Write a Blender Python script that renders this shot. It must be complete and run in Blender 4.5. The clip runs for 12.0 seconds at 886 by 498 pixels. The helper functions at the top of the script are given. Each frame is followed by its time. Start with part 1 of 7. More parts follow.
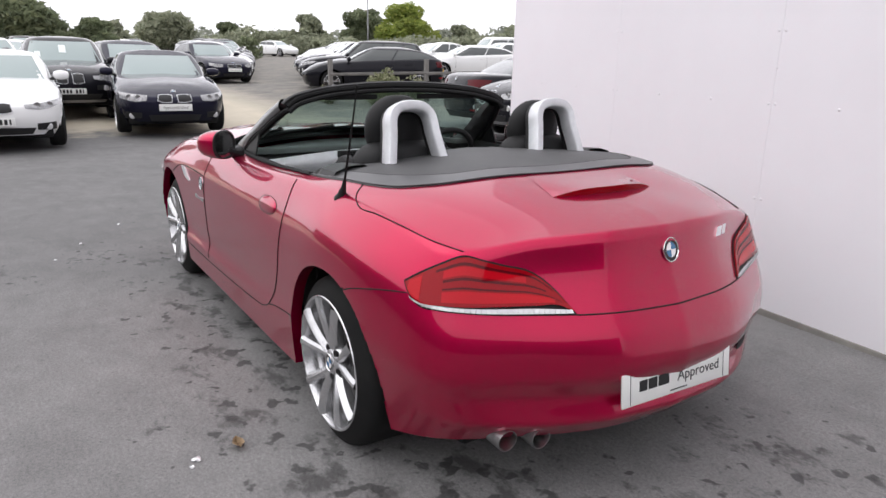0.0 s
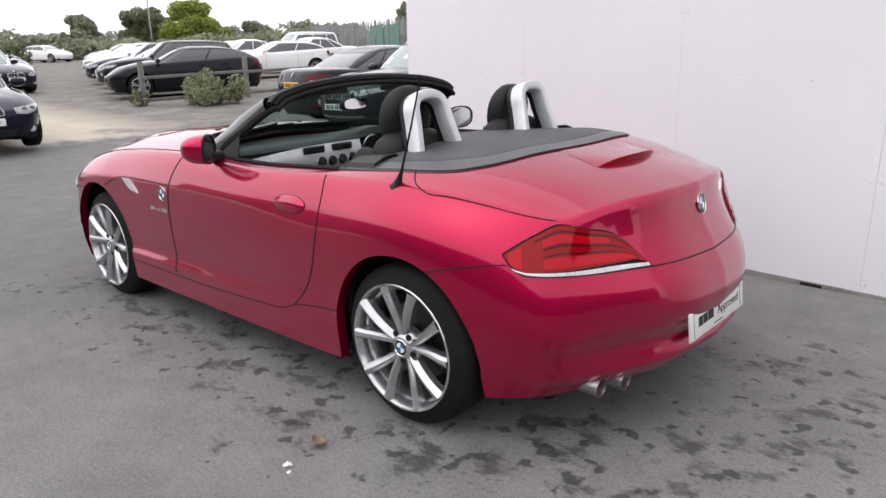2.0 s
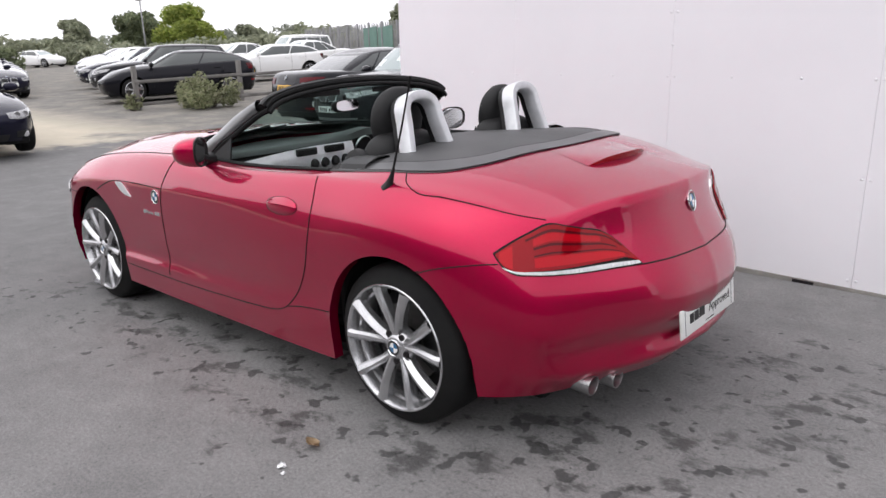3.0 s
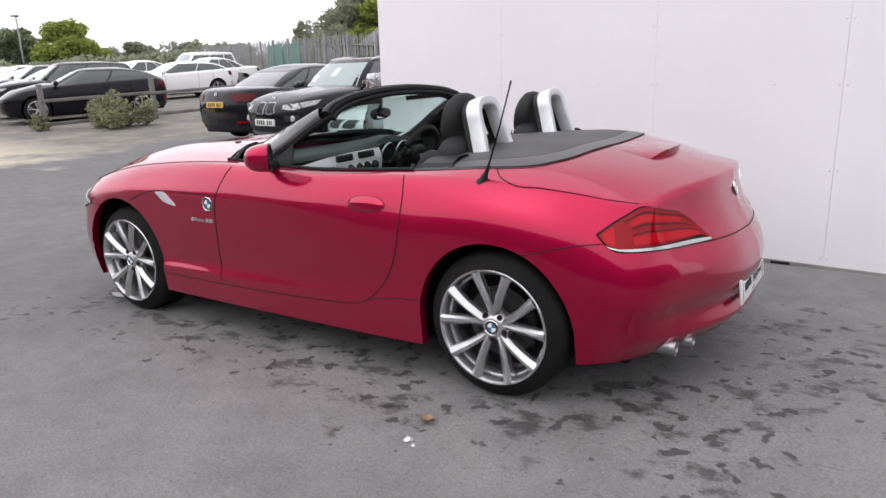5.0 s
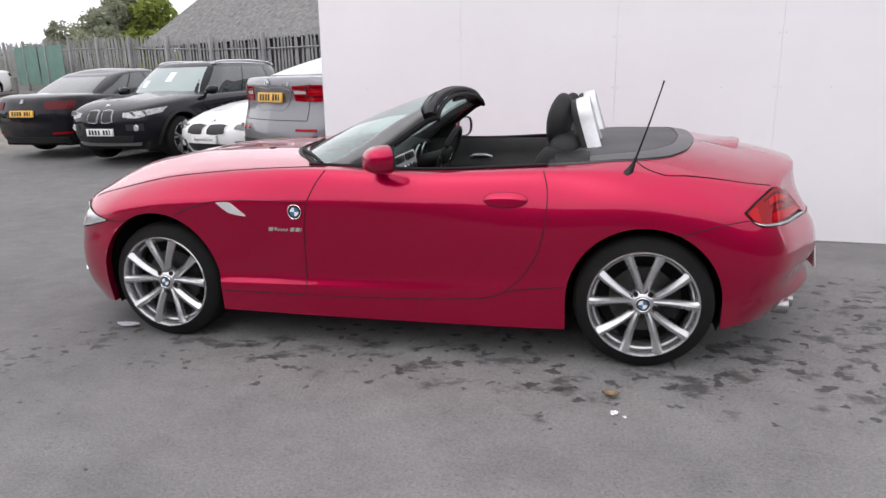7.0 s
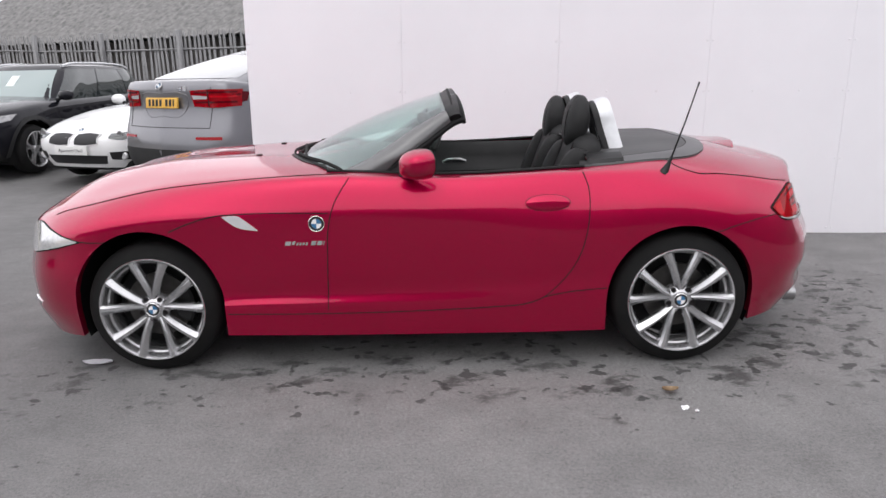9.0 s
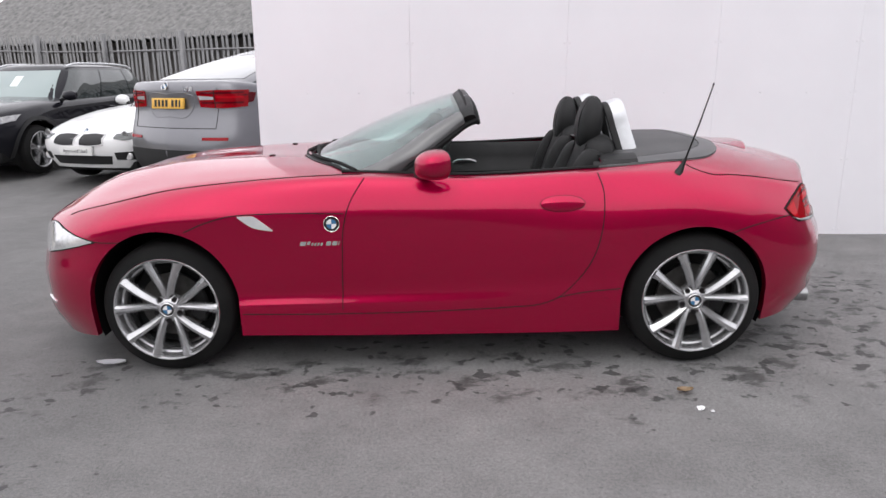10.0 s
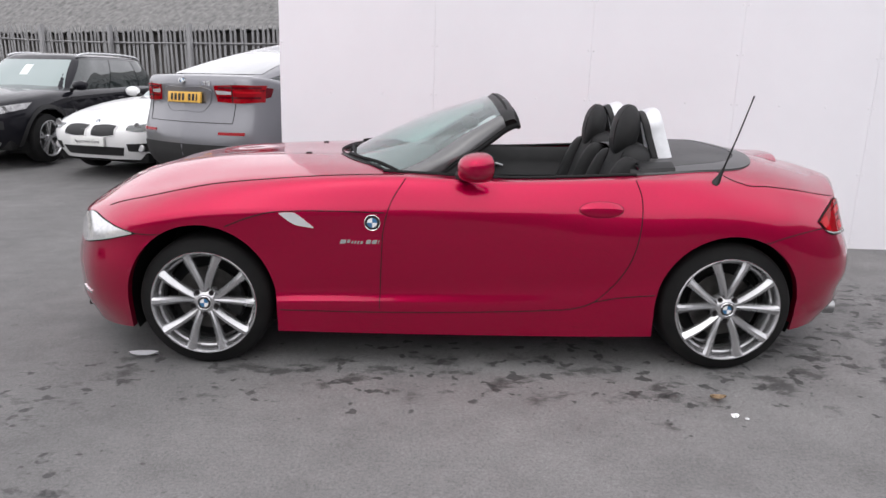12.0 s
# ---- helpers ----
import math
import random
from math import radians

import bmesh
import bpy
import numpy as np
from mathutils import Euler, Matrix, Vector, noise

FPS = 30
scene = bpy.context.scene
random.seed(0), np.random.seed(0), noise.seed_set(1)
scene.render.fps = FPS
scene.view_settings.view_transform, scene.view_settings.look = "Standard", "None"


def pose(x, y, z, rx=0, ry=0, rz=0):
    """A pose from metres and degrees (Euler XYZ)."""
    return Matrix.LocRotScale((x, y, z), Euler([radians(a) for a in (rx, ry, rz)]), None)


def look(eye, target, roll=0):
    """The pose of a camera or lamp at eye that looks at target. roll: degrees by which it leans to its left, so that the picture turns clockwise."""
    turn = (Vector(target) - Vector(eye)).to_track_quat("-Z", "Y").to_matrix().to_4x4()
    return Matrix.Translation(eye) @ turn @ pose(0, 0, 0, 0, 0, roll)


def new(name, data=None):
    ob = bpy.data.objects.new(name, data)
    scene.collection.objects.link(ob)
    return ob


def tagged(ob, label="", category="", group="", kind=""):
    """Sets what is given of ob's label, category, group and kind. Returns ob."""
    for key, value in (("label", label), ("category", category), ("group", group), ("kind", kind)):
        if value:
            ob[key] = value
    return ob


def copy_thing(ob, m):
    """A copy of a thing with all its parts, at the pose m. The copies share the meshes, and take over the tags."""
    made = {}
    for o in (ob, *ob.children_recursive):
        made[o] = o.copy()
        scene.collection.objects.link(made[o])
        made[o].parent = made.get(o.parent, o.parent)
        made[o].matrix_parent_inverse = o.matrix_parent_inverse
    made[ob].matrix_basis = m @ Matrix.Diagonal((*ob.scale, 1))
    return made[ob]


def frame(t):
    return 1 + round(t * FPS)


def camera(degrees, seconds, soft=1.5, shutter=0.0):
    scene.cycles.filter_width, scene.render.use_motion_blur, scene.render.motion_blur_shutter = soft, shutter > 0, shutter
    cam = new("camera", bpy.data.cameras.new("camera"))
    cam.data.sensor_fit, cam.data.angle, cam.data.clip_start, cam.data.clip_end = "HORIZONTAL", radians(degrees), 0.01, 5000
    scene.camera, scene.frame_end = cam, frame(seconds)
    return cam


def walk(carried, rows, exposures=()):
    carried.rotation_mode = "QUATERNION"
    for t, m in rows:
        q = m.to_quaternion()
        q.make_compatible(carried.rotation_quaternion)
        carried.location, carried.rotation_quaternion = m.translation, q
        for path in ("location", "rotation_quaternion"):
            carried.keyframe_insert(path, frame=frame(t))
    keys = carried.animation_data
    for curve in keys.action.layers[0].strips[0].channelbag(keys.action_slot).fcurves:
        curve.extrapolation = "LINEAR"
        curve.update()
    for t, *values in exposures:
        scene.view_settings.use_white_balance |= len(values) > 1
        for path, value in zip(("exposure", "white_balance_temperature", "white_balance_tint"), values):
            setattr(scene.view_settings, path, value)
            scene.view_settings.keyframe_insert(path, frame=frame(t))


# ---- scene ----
cam = camera(63.7, 12.0)
PATH = [
    (0, (3.513, -1.831, 1.407), (1.882, -0.794, 0.891), 1.11),
    (0.5, (3.363, -2.157, 1.400), (1.845, -0.961, 0.884), 0.94),
    (1, (3.200, -2.351, 1.396), (1.804, -1.021, 0.867), 0.80),
    (1.5, (3.086, -2.488, 1.400), (1.744, -1.104, 0.866), -0.42),
    (2, (3.042, -2.619, 1.394), (1.754, -1.186, 0.860), -1.50),
    (2.5, (3.063, -2.606, 1.390), (1.771, -1.175, 0.858), -2.36),
    (4.3, (2.967, -2.961, 1.393), (1.783, -1.436, 0.875), -0.14),
    (4.5, (2.899, -3.077, 1.401), (1.753, -1.523, 0.882), -0.90),
    (5, (2.620, -3.316, 1.381), (1.558, -1.695, 0.885), -2.27),
    (5.5, (2.307, -3.603, 1.397), (1.349, -1.902, 0.961), -0.14),
    (6, (1.942, -3.838, 1.404), (1.160, -2.057, 0.941), 0.30),
    (6.5, (1.560, -3.954, 1.400), (0.906, -2.129, 0.906), -0.59),
    (7, (1.117, -4.096, 1.411), (0.648, -2.217, 0.912), -1.80),
    (7.5, (0.782, -4.060, 1.395), (0.466, -2.148, 0.900), -2.03),
    (9.5, (0.087, -4.072, 1.401), (0.102, -2.134, 0.911), -1.17),
    (10, (0.080, -4.074, 1.400), (0.072, -2.134, 0.912), -1.18),
    (10.5, (0.072, -4.073, 1.401), (0.057, -2.133, 0.915), -1.06),
    (11, (0.063, -4.076, 1.400), (0.046, -2.136, 0.917), -0.18),
    (11.5, (0.058, -4.064, 1.396), (0.042, -2.123, 0.913), -0.29),
    (12, (-0.139, -4.105, 1.405), (-0.123, -2.164, 0.923), 0.81),
]
walk(cam, [(t, look(eye, target, roll)) for t, eye, target, roll in PATH])

# ---- daylight: bright overcast ----
world = bpy.data.worlds.new("overcast_sky")
scene.world = world
world.use_nodes = True
_n, _l = world.node_tree.nodes, world.node_tree.links
_sky = _n.new("ShaderNodeTexSky")
_sky.sky_type = "NISHITA"
_sky.sun_disc = False
_sky.sun_elevation, _sky.sun_rotation = radians(58), radians(200)
_sky.air_density, _sky.dust_density, _sky.ozone_density = 1.0, 6.0, 1.0
_hs = _n.new("ShaderNodeHueSaturation")
_hs.inputs["Saturation"].default_value = 0.12
_l.new(_sky.outputs[0], _hs.inputs["Color"])
_bg = _n["Background"]
_bg.inputs["Strength"].default_value = 0.15
_mx = _n.new("ShaderNodeMix")
_mx.data_type = "RGBA"
_mx.inputs[0].default_value = 0.8
_mx.inputs[7].default_value = (10.6, 10.45, 11.1, 1)
_l.new(_hs.outputs[0], _mx.inputs[6])
_l.new(_mx.outputs[2], _bg.inputs["Color"])
sun = new("sun", bpy.data.lights.new("sun", "SUN"))
sun.data.energy, sun.data.angle, sun.data.color = 0.55, radians(110), (1.0, 0.97, 0.93)
sun.matrix_world = look((0, 0, 30), (3, 20, 0))
scene.view_settings.exposure = 0.09


# ---- small modelling kit ----
def mesh_object(name, bm, mat, parent=None, smooth=True, normals=None):
    me = bpy.data.meshes.new(name)
    bm.to_mesh(me)
    bm.free()
    me.materials.append(mat)
    for p in me.polygons:
        p.use_smooth = smooth
    ob = new(name, me)
    if parent:
        ob.parent = parent
    return ob


def sharp(bm, deg=35):
    """Marks hard edges so that smooth faces keep their creases."""
    lim = radians(deg)
    for e in bm.edges:
        if len(e.link_faces) == 2 and e.calc_face_angle(0) > lim:
            e.smooth = False
    return bm


def part(name, bm, mat, parent, label="", smooth=True, deg=35):
    if smooth:
        bm.normal_update()
        sharp(bm, deg)
    ob = mesh_object(name, bm, mat, parent, smooth)
    if label:
        ob["label"] = label
    return ob


def thing(name, label, category, group="", kind="", at=None):
    ob = new(name)
    ob.empty_display_size = 0.1
    if at is not None:
        ob.matrix_world = at
    return tagged(ob, label, category, group, kind)


def box(bm, a, b, m=None, bevel=0.0):
    lo, hi = Vector([min(p, q) for p, q in zip(a, b)]), Vector([max(p, q) for p, q in zip(a, b)])
    mid, size = (lo + hi) / 2, hi - lo
    mm = Matrix.Translation(mid) @ Matrix.Diagonal((*size, 1))
    r = bmesh.ops.create_cube(bm, size=1, matrix=(m @ mm) if m else mm)
    if bevel:
        es = list({e for v in r["verts"] for e in v.link_edges})
        bmesh.ops.bevel(bm, geom=es, offset=bevel, segments=2, affect="EDGES", profile=0.5)
    return bm


def new_box(a, b, m=None, bevel=0.0):
    return box(bmesh.new(), a, b, m, bevel)


def spline(pts, n):
    """n samples along a Catmull-Rom curve through pts (chord-length tangents)."""
    P = np.array(pts, float)
    if len(P) == 2:
        t = np.linspace(0, 1, n)[:, None]
        return P[0] * (1 - t) + P[1] * t
    return grid_curve(P, np.linspace(0, len(P) - 1, n))


def grid_curve(P, us):
    """Catmull-Rom along the first axis of P, at fractional indices us; tangents from unequal chords."""
    P = np.asarray(P, float)
    d = np.linalg.norm(np.diff(P, axis=0), axis=-1, keepdims=True) + 1e-6
    m = np.zeros_like(P)
    s = np.diff(P, axis=0) / d
    m[1:-1] = (s[:-1] * d[1:] + s[1:] * d[:-1]) / (d[:-1] + d[1:])
    m[0], m[-1] = s[0], s[-1]
    k = np.clip(np.floor(us).astype(int), 0, len(P) - 2)
    shape = (len(us),) + (1,) * (P.ndim - 1)
    t = (np.asarray(us) - k).reshape(shape)
    h = d[k]
    return ((2 * t**3 - 3 * t**2 + 1) * P[k] + (t**3 - 2 * t**2 + t) * h * m[k]
            + (-2 * t**3 + 3 * t**2) * P[k + 1] + (t**3 - t**2) * h * m[k + 1])


def tube(bm, pts, r, sides=8, caps=True, flat=None):
    """A round bar along pts; r a number or one for each point; flat=(a, b, up) gives an oval section."""
    P = [Vector(p) for p in pts]
    rings = []
    ref = Vector(flat[2]) if flat else Vector((0.13, 0.21, 1)).normalized()
    for i, p in enumerate(P):
        d = (P[min(i + 1, len(P) - 1)] - P[max(i - 1, 0)]).normalized()
        if not flat and abs(d.dot(ref)) > 0.95:
            side = d.cross(Vector((1, 0.1, 0))).normalized()
        else:
            side = d.cross(ref).normalized()
        up = side.cross(d).normalized()
        ri = r[i] if isinstance(r, (list, tuple, np.ndarray)) else r
        a, b = (flat[0], flat[1]) if flat else (ri, ri)
        rings.append([bm.verts.new(p + side * math.cos(q) * a + up * math.sin(q) * b)
                      for q in (2 * math.pi * k / sides for k in range(sides))])
    for A, B in zip(rings, rings[1:]):
        for k in range(sides):
            bm.faces.new((A[k], A[(k + 1) % sides], B[(k + 1) % sides], B[k]))
    if caps:
        bm.faces.new(rings[0][::-1])
        bm.faces.new(rings[-1])
    return bm


def lathe(bm, prof, axis="y", n=48, m=None, a0=0.0, a1=2 * math.pi):
    """Turns prof, pairs (radius, along), about an axis."""
    full = abs(a1 - a0 - 2 * math.pi) < 1e-6
    rings = []
    for k in range(n if full else n + 1):
        q = a0 + (a1 - a0) * k / n
        c, s = math.cos(q), math.sin(q)
        row = []
        for r, h in prof:
            v = {"y": (r * c, h, r * s), "x": (h, r * c, r * s), "z": (r * c, r * s, h)}[axis]
            row.append(bm.verts.new(m @ Vector(v) if m else v))
        rings.append(row)
    for i in range(n):
        A, B = rings[i], rings[(i + 1) % len(rings)]
        for j in range(len(prof) - 1):
            bm.faces.new((A[j], A[j + 1], B[j + 1], B[j]))
    bmesh.ops.remove_doubles(bm, verts=bm.verts, dist=1e-5)
    return bm


def grid_faces(bm, rows, close=False):
    V = [[bm.verts.new(p) for p in row] for row in rows]
    for A, B in zip(V, V[1:]):
        for k in range(len(A) - 1):
            bm.faces.new((A[k], A[k + 1], B[k + 1], B[k]))
        if close:
            bm.faces.new((A[-1], A[0], B[0], B[-1]))
    return V


def slab(rows, thick, m=None):
    """A curved sheet with thickness from rows of points, offset along its own normals."""
    P = np.array(rows, float)
    du, dv = np.gradient(P, axis=0), np.gradient(P, axis=1)
    nrm = np.cross(du, dv)
    nrm /= np.linalg.norm(nrm, axis=-1, keepdims=True) + 1e-9
    Q = P - nrm * thick
    bm = bmesh.new()
    A, B = grid_faces(bm, P), grid_faces(bm, Q)
    for f in list(bm.faces)[len(bm.faces) // 2:]:
        f.normal_flip()
    r, c = len(A) - 1, len(A[0]) - 1
    rim = [(0, k) for k in range(c)] + [(k, c) for k in range(r)] + [(r, k) for k in range(c, 0, -1)] + [(k, 0) for k in range(r, 0, -1)]
    for (i, j), (k, l) in zip(rim, rim[1:] + rim[:1]):
        bm.faces.new((A[i][j], B[i][j], B[k][l], A[k][l]))
    bmesh.ops.recalc_face_normals(bm, faces=bm.faces)
    return bm


# ---- materials ----
def mat(name, color, rough=0.5, metal=0.0, **kw):
    m = bpy.data.materials.new(name)
    m.use_nodes = True
    b = m.node_tree.nodes["Principled BSDF"]
    b.inputs["Base Color"].default_value = (*color, 1)
    b.inputs["Roughness"].default_value = rough
    b.inputs["Metallic"].default_value = metal
    for k, v in kw.items():
        b.inputs[k.replace("_", " ")].default_value = v
    return m


def node(m, kind, **kw):
    n = m.node_tree.nodes.new(kind)
    for k, v in kw.items():
        n.inputs[k.replace("_", " ")].default_value = v
    return n


def wire(m, a, b):
    m.node_tree.links.new(a, b)


def noise_tex(m, scale, detail=4, rough=0.6, coords="Object", stretch=None):
    tc = node(m, "ShaderNodeTexCoord")
    n = node(m, "ShaderNodeTexNoise", Scale=scale, Detail=detail, Roughness=rough)
    if stretch:
        mp = node(m, "ShaderNodeMapping", Scale=stretch)
        wire(m, tc.outputs[coords], mp.inputs[0])
        wire(m, mp.outputs[0], n.inputs[0])
    else:
        wire(m, tc.outputs[coords], n.inputs[0])
    return n.outputs["Fac"]


def ramp(m, fac, stops):
    r = node(m, "ShaderNodeValToRGB")
    e = r.color_ramp.elements
    while len(e) < len(stops):
        e.new(0.5)
    for el, (p, c) in zip(e, stops):
        el.position, el.color = p, (*c, 1) if len(c) == 3 else c
    wire(m, fac, r.inputs[0])
    return r.outputs[0]


def mix(m, fac, a, b, mode="MIX"):
    x = node(m, "ShaderNodeMix")
    x.data_type, x.blend_type = "RGBA", mode
    for sock, v in ((x.inputs[0], fac), (x.inputs[6], a), (x.inputs[7], b)):
        if isinstance(v, (int, float)):
            sock.default_value = v
        elif isinstance(v, tuple):
            sock.default_value = (*v, 1)
        else:
            wire(m, v, sock)
    return x.outputs[2]


def bsdf(m):
    return m.node_tree.nodes["Principled BSDF"]


def bump(m, height, strength=0.3, dist=0.01):
    b = node(m, "ShaderNodeBump", Strength=strength, Distance=dist)
    wire(m, height, b.inputs["Height"])
    wire(m, b.outputs[0], bsdf(m).inputs["Normal"])


def varied(name, c1, c2, scale, rough=0.6, metal=0.0, bump_scale=None, bump_strength=0.3, bump_dist=0.004, detail=4, stretch=None, **kw):
    """A plain material whose colour drifts between two tones, with fine relief."""
    m = mat(name, c1, rough, metal, **kw)
    f = noise_tex(m, scale, detail, stretch=stretch)
    wire(m, ramp(m, f, [(0.3, c1), (0.7, c2)]), bsdf(m).inputs["Base Color"])
    if bump_scale:
        bump(m, noise_tex(m, bump_scale, 3), bump_strength, bump_dist)
    return m


def car_paint(name, color, metal=0.35, rough=0.38, coat=1.0, dust=(0.35, 0.33, 0.31), ior=1.5):
    m = mat(name, color, rough, metal, Coat_Weight=coat, Coat_Roughness=0.02, Coat_IOR=ior, Specular_IOR_Level=0.0)
    f = noise_tex(m, 2.3, 5)
    tint = tuple(c * 0.95 + 0.004 * d for c, d in zip(color, dust))
    wire(m, ramp(m, f, [(0.35, color), (0.75, tint)]), bsdf(m).inputs["Base Color"])
    # the clear coat gains gloss towards grazing angles
    lw = node(m, "ShaderNodeLayerWeight", Blend=0.5)
    wire(m, ramp(m, lw.outputs["Facing"], [(0.15, (0.32 * coat,) * 3), (0.56, (coat,) * 3)]), bsdf(m).inputs["Coat Weight"])
    wire(m, ramp(m, noise_tex(m, 700, 1), [(0.3, (rough - 0.05,) * 3), (0.7, (rough + 0.06,) * 3)]), bsdf(m).inputs["Roughness"])
    return m


PAINT = car_paint("crimson_metallic_paint", (0.42, 0.0003, 0.046), metal=0.74, rough=0.31, ior=1.8)
BLACK_PAINT = car_paint("black_car_paint", (0.012, 0.012, 0.016), metal=0.2, rough=0.3)
BLUEBLACK_PAINT = car_paint("blue_black_car_paint", (0.014, 0.014, 0.028), metal=0.4, rough=0.3)
GREY_PAINT = car_paint("grey_metallic_paint", (0.22, 0.22, 0.235), metal=0.7, rough=0.32)
SILVER_PAINT = car_paint("silver_metallic_paint", (0.5, 0.5, 0.52), metal=0.7, rough=0.36)
WHITE_PAINT = car_paint("white_car_paint", (0.8, 0.8, 0.8), metal=0.0, rough=0.35)
GAP = mat("panel_gap_shadow", (0.006, 0.004, 0.005), 0.9)
RUBBER = varied("black_rubber", (0.004, 0.004, 0.0045), (0.007, 0.007, 0.007), 30, 0.7, Specular_IOR_Level=0.25, bump_scale=160, bump_strength=0.15)
TYRE = varied("tyre_rubber", (0.005, 0.005, 0.0055), (0.010, 0.0098, 0.0095), 8, 0.8, Specular_IOR_Level=0.25, bump_scale=120, bump_strength=0.2)
PLASTIC = varied("black_grained_plastic", (0.013, 0.013, 0.0135), (0.020, 0.020, 0.0205), 12, 0.6, Specular_IOR_Level=0.45, bump_scale=500, bump_strength=0.25, bump_dist=0.001)
TRIM = varied("satin_black_trim", (0.007, 0.007, 0.0075), (0.012, 0.012, 0.0125), 6, 0.45, Specular_IOR_Level=0.35, bump_scale=300, bump_strength=0.1, bump_dist=0.001)
COVER = varied("charcoal_grained_cover", (0.058, 0.058, 0.060), (0.078, 0.078, 0.080), 5, 0.6, bump_scale=420, bump_strength=0.35, bump_dist=0.001)
LEATHER = varied("black_leather", (0.010, 0.010, 0.0105), (0.017, 0.017, 0.0175), 7, 0.6, Specular_IOR_Level=0.3, bump_scale=260, bump_strength=0.35, bump_dist=0.0015)
SILVER = varied("satin_silver_trim", (0.66, 0.67, 0.69), (0.74, 0.75, 0.77), 30, 0.34, 0.35)
ALLOY = varied("silver_alloy", (0.50, 0.50, 0.51), (0.60, 0.60, 0.61), 14, 0.26, 0.85, bump_scale=300, bump_strength=0.05, bump_dist=0.001)
CHROME = mat("chrome", (0.85, 0.85, 0.86), 0.08, 1.0)
STEEL = varied("brushed_steel", (0.3, 0.3, 0.31), (0.4, 0.4, 0.4), 40, 0.35, 0.95)
DISC = varied("brake_disc_steel", (0.07, 0.068, 0.065), (0.12, 0.115, 0.11), 18, 0.5, 0.9)
BADGE_BLUE = mat("badge_blue", (0.05, 0.17, 0.33), 0.25, Coat_Weight=0.6)
BADGE_WHITE = mat("badge_white", (0.8, 0.8, 0.8), 0.25, Coat_Weight=0.6)
INK = mat("black_ink", (0.012, 0.012, 0.013), 0.6)
PLATE_WHITE = varied("white_plate", (0.72, 0.72, 0.70), (0.78, 0.78, 0.76), 9, 0.45)
PLATE_YELLOW = varied("yellow_plate", (0.75, 0.42, 0.06), (0.8, 0.47, 0.08), 9, 0.45)
GLOSS_BLACK = varied("gloss_black_trim", (0.010, 0.010, 0.011), (0.016, 0.016, 0.017), 5, 0.3, Coat_Weight=1.0, Coat_Roughness=0.12)
PILLAR_BLACK = varied("satin_black_pillar", (0.045, 0.045, 0.047), (0.060, 0.060, 0.062), 9, 0.38, Coat_Weight=1.0, Coat_Roughness=0.2, Coat_IOR=1.7)
PAPER = mat("paper_sticker", (0.7, 0.75, 0.75), 0.7)


def glass(name, tint, rough=0.0):
    m = mat(name, tint, rough, 0.0, Transmission_Weight=1.0, IOR=1.75)
    return m


GLASS = glass("windscreen_glass", (0.66, 0.86, 0.81))
LENS_RED = mat("red_lamp_lens", (0.27, 0.001, 0.006), 0.25, Specular_IOR_Level=0.0, Coat_Weight=1.0, Coat_Roughness=0.03, Coat_IOR=1.32)
LENS_DEEP = mat("dark_red_lamp_lens", (0.09, 0.001, 0.005), 0.25, Specular_IOR_Level=0.0, Coat_Weight=1.0, Coat_Roughness=0.03, Coat_IOR=1.32)
LENS_BRIGHT = mat("bright_red_lamp_bar", (0.46, 0.002, 0.010), 0.25, Specular_IOR_Level=0.0, Coat_Weight=1.0, Coat_Roughness=0.03, Coat_IOR=1.32)
LENS_GREY = varied("grey_head_lamp_lens", (0.16, 0.16, 0.165), (0.42, 0.42, 0.43), 25, 0.1, 0.3, Coat_Weight=1.0)
LENS_CLEAR = varied("clear_lamp_lens", (0.55, 0.55, 0.56), (0.75, 0.75, 0.76), 60, 0.12, 0.4, Coat_Weight=1.0)
CAR_GLASS = mat("car_window_glass", (0.035, 0.043, 0.043), 0.04, Coat_Weight=1.0, Coat_Roughness=0.02)
# lighter than the side glass: base colour includes a painted sky reflection
SCREEN_GLASS = mat("car_windscreen_glass", (0.24, 0.30, 0.295), 0.05, Coat_Weight=1.0, Coat_Roughness=0.02)


def ground_z(x, y):
    """The yard rises gently away from the wall's end."""
    def soft(v):
        return 0.5 * (v + math.sqrt(v * v + 0.6)) - 0.0
    a = soft(-x - 9.5)
    a = 0.035 * min(a, 7.0) + 0.0145 * max(0.0, min(a, 70.0) - 7.0)
    b = 0.026 * min(soft(y - 5.0), 40.0)
    near = 1.0 / (1.0 + math.exp(-max(-40.0, min(40.0, (max(-x - 8.5, y - 5.0) - 0.2) * 2.2))))
    return (a + b) * near

# ---- the yard: ground, wall ----
ASPHALT = mat("worn_asphalt", (0.2, 0.2, 0.2), 0.85)


STAINS_AND_SHADE = [(.2, -1.0, .55), (-.5, -.95, .5), (.9, -1.05, .5), (1.45, -1.0, .5), (1.9, -.75, .55), (2.3, -.35, .5), (2.1, .5, .5), (-1.1, -.95, .45), (-1.9, -1.25, .5), (-1.6, -2.0, .45), (1.72, -.6, .65), (2.1, -.85, .6), (2.45, -.05, .6), (2.4, .6, .5), (.5, -.75, .55), (-.2, -.75, .5), (-.75, -.86, .34), (-.35, -.87, .34), (.05, -.86, .34), (.45, -.87, .36), (.80, -.88, .36), (1.62, -.85, .45), (-1.62, -.95, .35), (2.55, .35, .6)]


